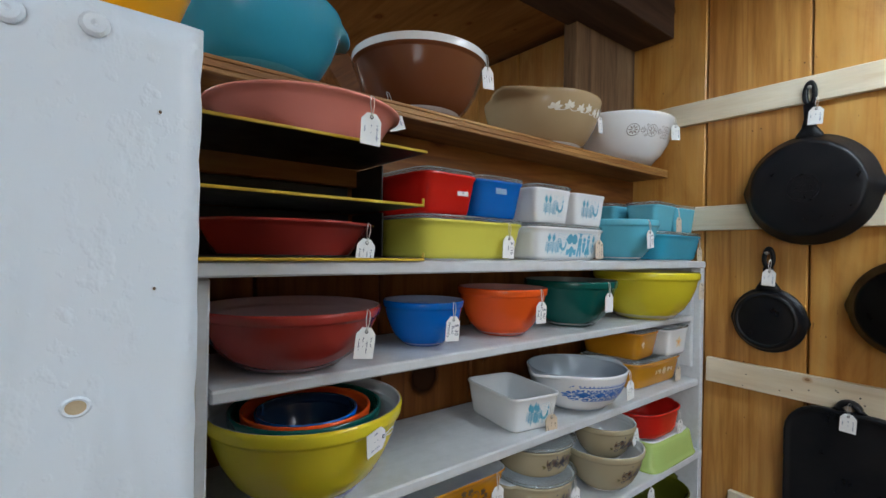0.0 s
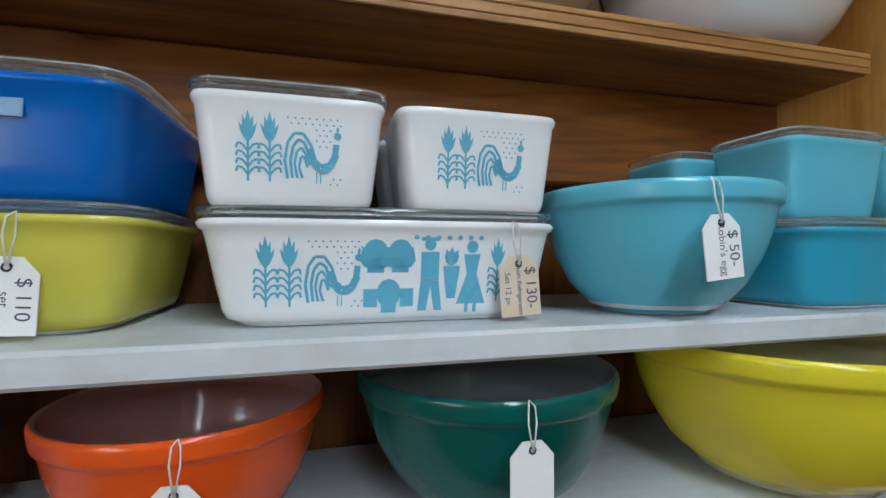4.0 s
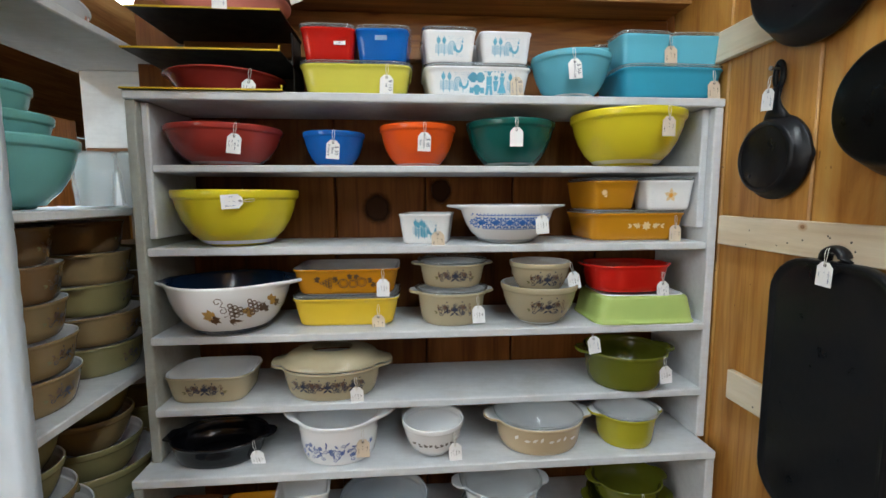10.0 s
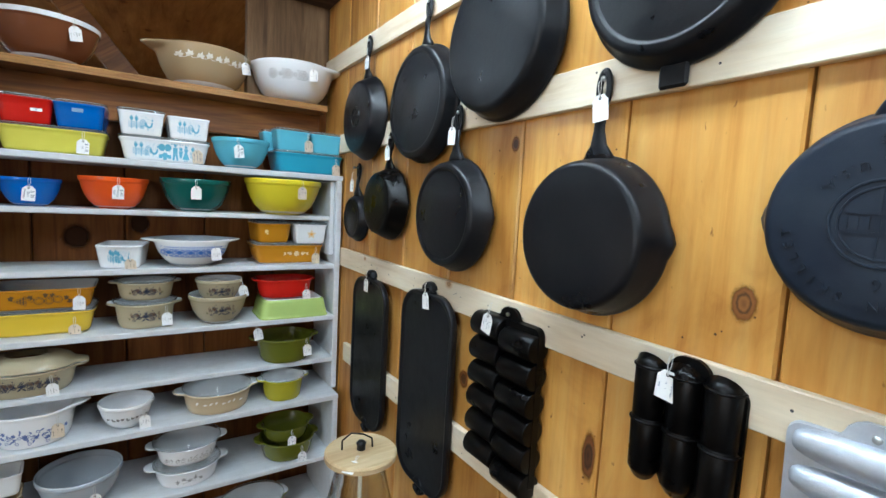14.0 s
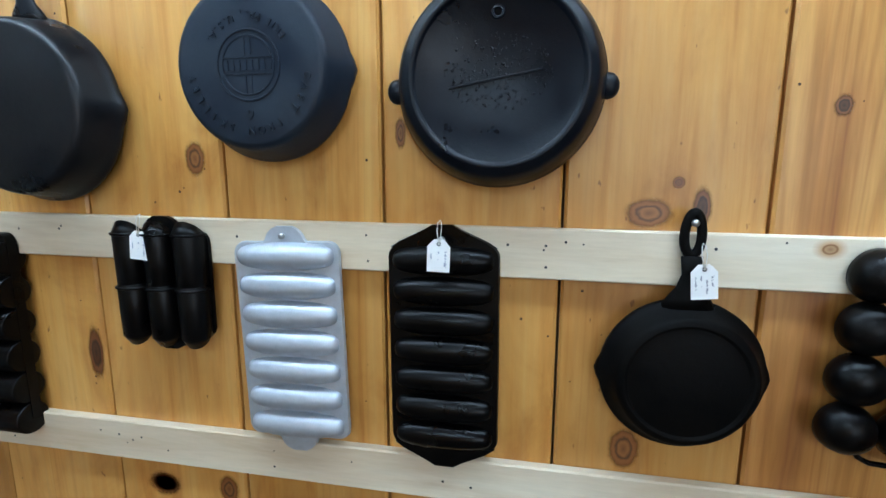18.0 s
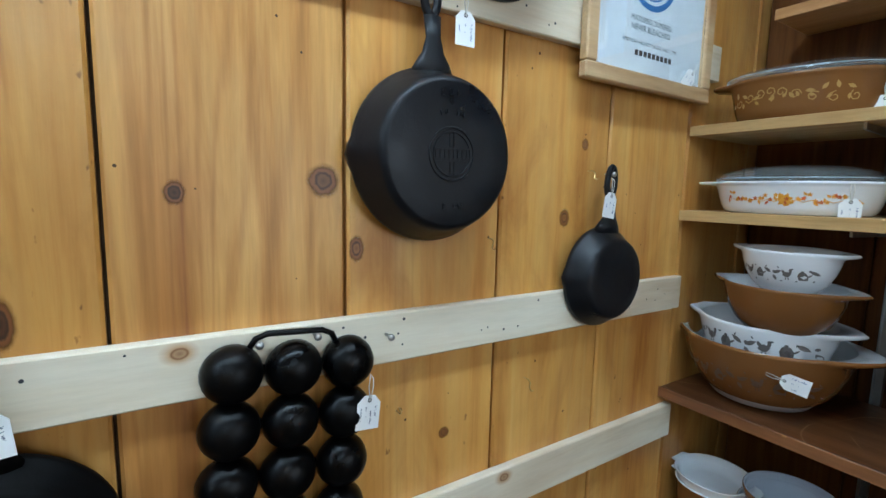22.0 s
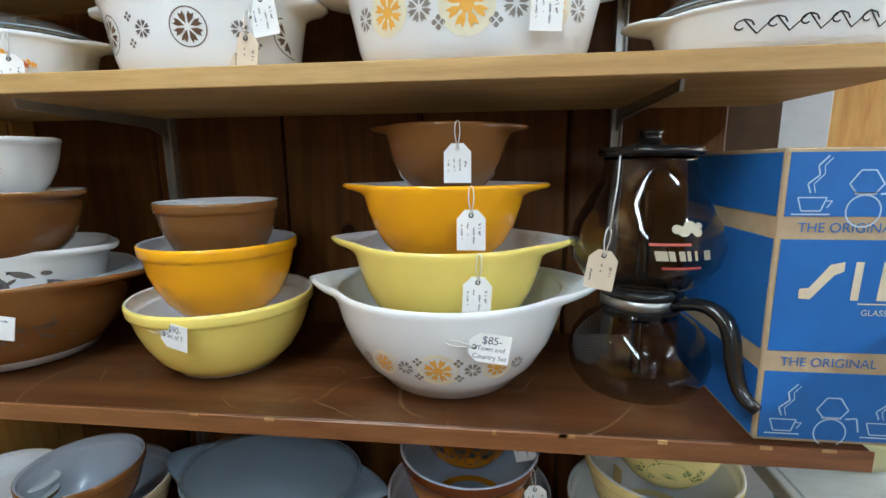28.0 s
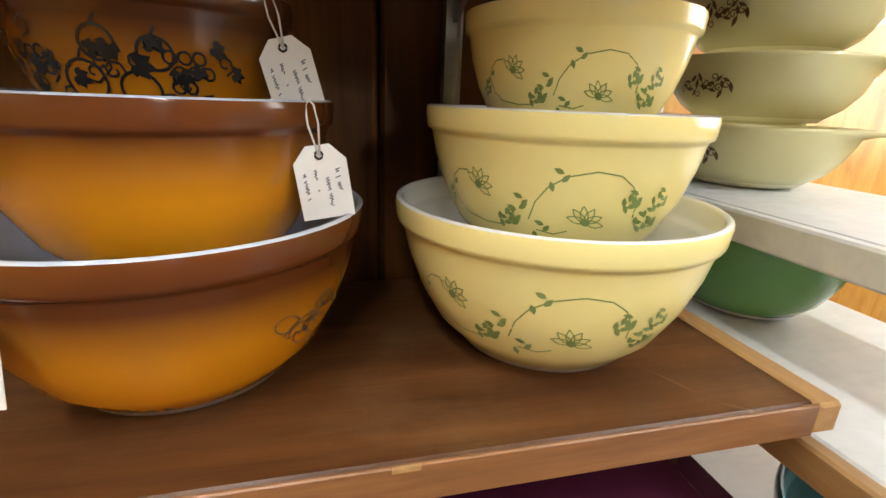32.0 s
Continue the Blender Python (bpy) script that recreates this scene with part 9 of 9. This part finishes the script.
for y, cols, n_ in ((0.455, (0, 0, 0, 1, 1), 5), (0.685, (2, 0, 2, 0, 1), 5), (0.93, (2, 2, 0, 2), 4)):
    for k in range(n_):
        v, s = casserole((-0.100 + 0.006 * (k % 2), y, 0.9055 + 0.070 * k), 90 + 7 * k, 0.110 - 0.006 * k, 0.110 - 0.006 * k, 0.073, SHADED_OPALS[cols[k]], "tan casserole with dark flowers, its colour darkened for shade", "stacked tan casseroles", reach=0.018)
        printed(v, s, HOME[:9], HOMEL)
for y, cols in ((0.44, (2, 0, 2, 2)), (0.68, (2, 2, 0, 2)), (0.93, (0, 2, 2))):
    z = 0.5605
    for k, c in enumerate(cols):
        v, s = bowl(4 - min(k, 2), (-0.115, y, z), 90, SHADED_OPALS[c], "olive or tan glass bowl in a nested stack", "stacked pale bowls")
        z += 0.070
for y in (0.45, 0.72):
    for k in range(2):
        casserole((-0.12, y, 0.1805 + 0.075 * k), 90, 0.11, 0.1, 0.07, "sand", "sand-coloured casserole on a low shelf", "low tan casseroles")
v, s = casserole((-0.115, 0.585, 1.6635), 98, 0.165, 0.105, 0.058, WHITE_OPAL, "white long oval dish with red flower print", name="oval_dish", reach=0.01)
printed(v, s, [(INKS["rust"], poly_flower(0.012, 6) + poly_leaf(0.014, 0.006, 0.6, 0.01, 0.0), u, 0.55 + 0.1 * (i % 2)) for i, u in enumerate((0.06, 0.085, 0.11, 0.135))], "red flower print")
v, s = bowl(3, (-0.035, 0.405, 1.6635), 0, "amber", "bright orange-yellow mixing bowl high on the shelf end")

# ---- white shelf at the end of the south wall ----
du = empty("white_end_shelf", 0.0, -2.7, 0.0)
tagged(du, "white painted shelf by the window with pale stacked bowls", "shelf unit")
for z, x1 in ((0.800, 0.150), (0.655, 0.185), (0.47, 0.185), (1.22, 0.12)):
    on(du, -0.12, x1 - 0.016, -3.18, -2.20, z - 0.022, z, "shelf", WHITE)
    on(du, x1 - 0.0155, x1, -3.18, -2.20, z - 0.030, z, "front_edge", BARE_END if z < 0.7 else WHITE, "front lipping")
on(du, -0.12, 0.13, -3.205, -3.181, 0.0, 1.7, "end_panel", WHITE)
on(du, -0.12, 0.13, -2.199, -2.175, 0.0, 0.60, "end_panel", WHITE)
z = 0.8005
for k, c in enumerate(("pear", "pear", "pear", "pear")):
    s = Shape(0.112, 0.112, 0.074, P_CIND, lugs=((0.0, 0.62, 0.03, True), (math.pi, 0.5, 0.03, True)))
    v = vessel("spouted_bowl", s, (0.0, -2.86, z), 125, OP[c], OP["buttercream"], "pale pear-green glass spouted bowl with faint brown print", "bowl", "stacked pale bowls by the window")
    printed(v, s, [(INKS["umber"], poly_leaf(0.012, 0.005, 0.7 * j) + poly_leaf(0.01, 0.004, 2.0 + j) + poly_curl(0.005, j, 1, 0.0012), -0.07 + 0.008 * j, 0.5 + 0.1 * (j % 2)) for j in range(8)], "faint brown print", round_side=True)
    z += 0.0745
v, s = bowl(3, (0.02, -2.80, 0.6555), 0, "green", "green glass bowl on a white shelf")
repaint(v, s, opal("leaf_green_opal", (0.12, 0.3, 0.1)), WHITE_OPAL)
v, s = bowl(4, (0.075, -2.50, 0.4705), 0, "olive", "dark green glass bowl, pale inside, on a low white shelf")
repaint(v, s, opal("bottle_green_opal", (0.03, 0.06, 0.03)), OP["aqua"])
# window wall beyond
wall_slab("wall_window_low", -2.32, -2.22, -5.2, -1.6, 0, 0.75, PINE, "pine wall under a window")
wall_slab("wall_window_high", -2.32, -2.22, -5.2, -1.6, 2.05, CEIL, PINE, "pine wall over a window")
wall_slab("wall_window_pier", -2.32, -2.22, -2.0, -1.6, 0.7505, 2.0495, PINE, "pine wall beside a window")
wall_slab("wall_window_pier", -2.32, -2.22, -5.2, -4.6, 0.7505, 2.0495, PINE, "pine wall beside a window")
wall_slab("wall_end", -2.22, 0.16, -3.75, -3.65, 0, CEIL, PINE, "sunlit pine plank wall by the window")
win = empty("window", -2.27, -3.3, 0.75)
tagged(win, "plain window letting daylight onto the white shelf", "window", kind="structure")
for nm, y0, y1, z0, z1 in (("sill", -1.3, 1.3, 0.001, 0.03), ("head", -1.3, 1.3, 1.265, 1.299), ("mullion", -0.02, 0.02, 0.031, 1.264)):
    board(nm, -0.04, 0.04, y0, y1, z0, z1, WHITE, win)
data = bpy.data.lights.new("window_light", "AREA")
data.shape, data.size, data.size_y, data.energy, data.color = "RECTANGLE", 2.5, 1.25, 72, (0.93, 0.97, 1.0)
lamp = new("window_light", data)
lamp.matrix_basis = look((-2.2, -3.3, 1.4), (0.0, -3.0, 1.1))

# ---- the shop beyond the open shelf ----
bench = empty("far_shelf_stand", -0.9, 4.4, 0)
tagged(bench, "wooden shop stand far down the aisle", "stand")
for z in (0.3, 0.8, 1.25):
    on(bench, -1.5, -0.45, 4.2, 4.6, z, z + 0.03, "shelf", PINE_SHELF)
for x in (-1.5, -0.49):
    on(bench, x, x + 0.04, 4.2, 4.6, 0.0, 1.7, "upright", PINE_SHELF)
for i, (x, y, h, c) in enumerate(((0.35, 3.4, 1.7, "choc"), (-2.2, 3.2, 1.9, "brown"), (-2.0, 6.0, 1.6, "sand"), (0.9, 6.2, 2.0, "fawn"))):
    cab = empty("shop_cabinet", x, y, 0)
    tagged(cab, "tall wooden shop cabinet down the aisle", "cabinet", "far cabinets")
    on(cab, x - 0.35, x + 0.35, y - 0.2, y + 0.2, 0, h, "body", PINE_DARK)
    for z in (0.4, 0.8, 1.2):
        on(cab, x - 0.36, x + 0.36, y - 0.23, y - 0.201, z, z + 0.03, "shelf", PINE_SHELF)
# rear of the shop, behind the camera
wall_slab("wall_rear", -2.22, -2.12, -1.6, 2.0, 0, CEIL, PINE, "pine wall across the aisle")
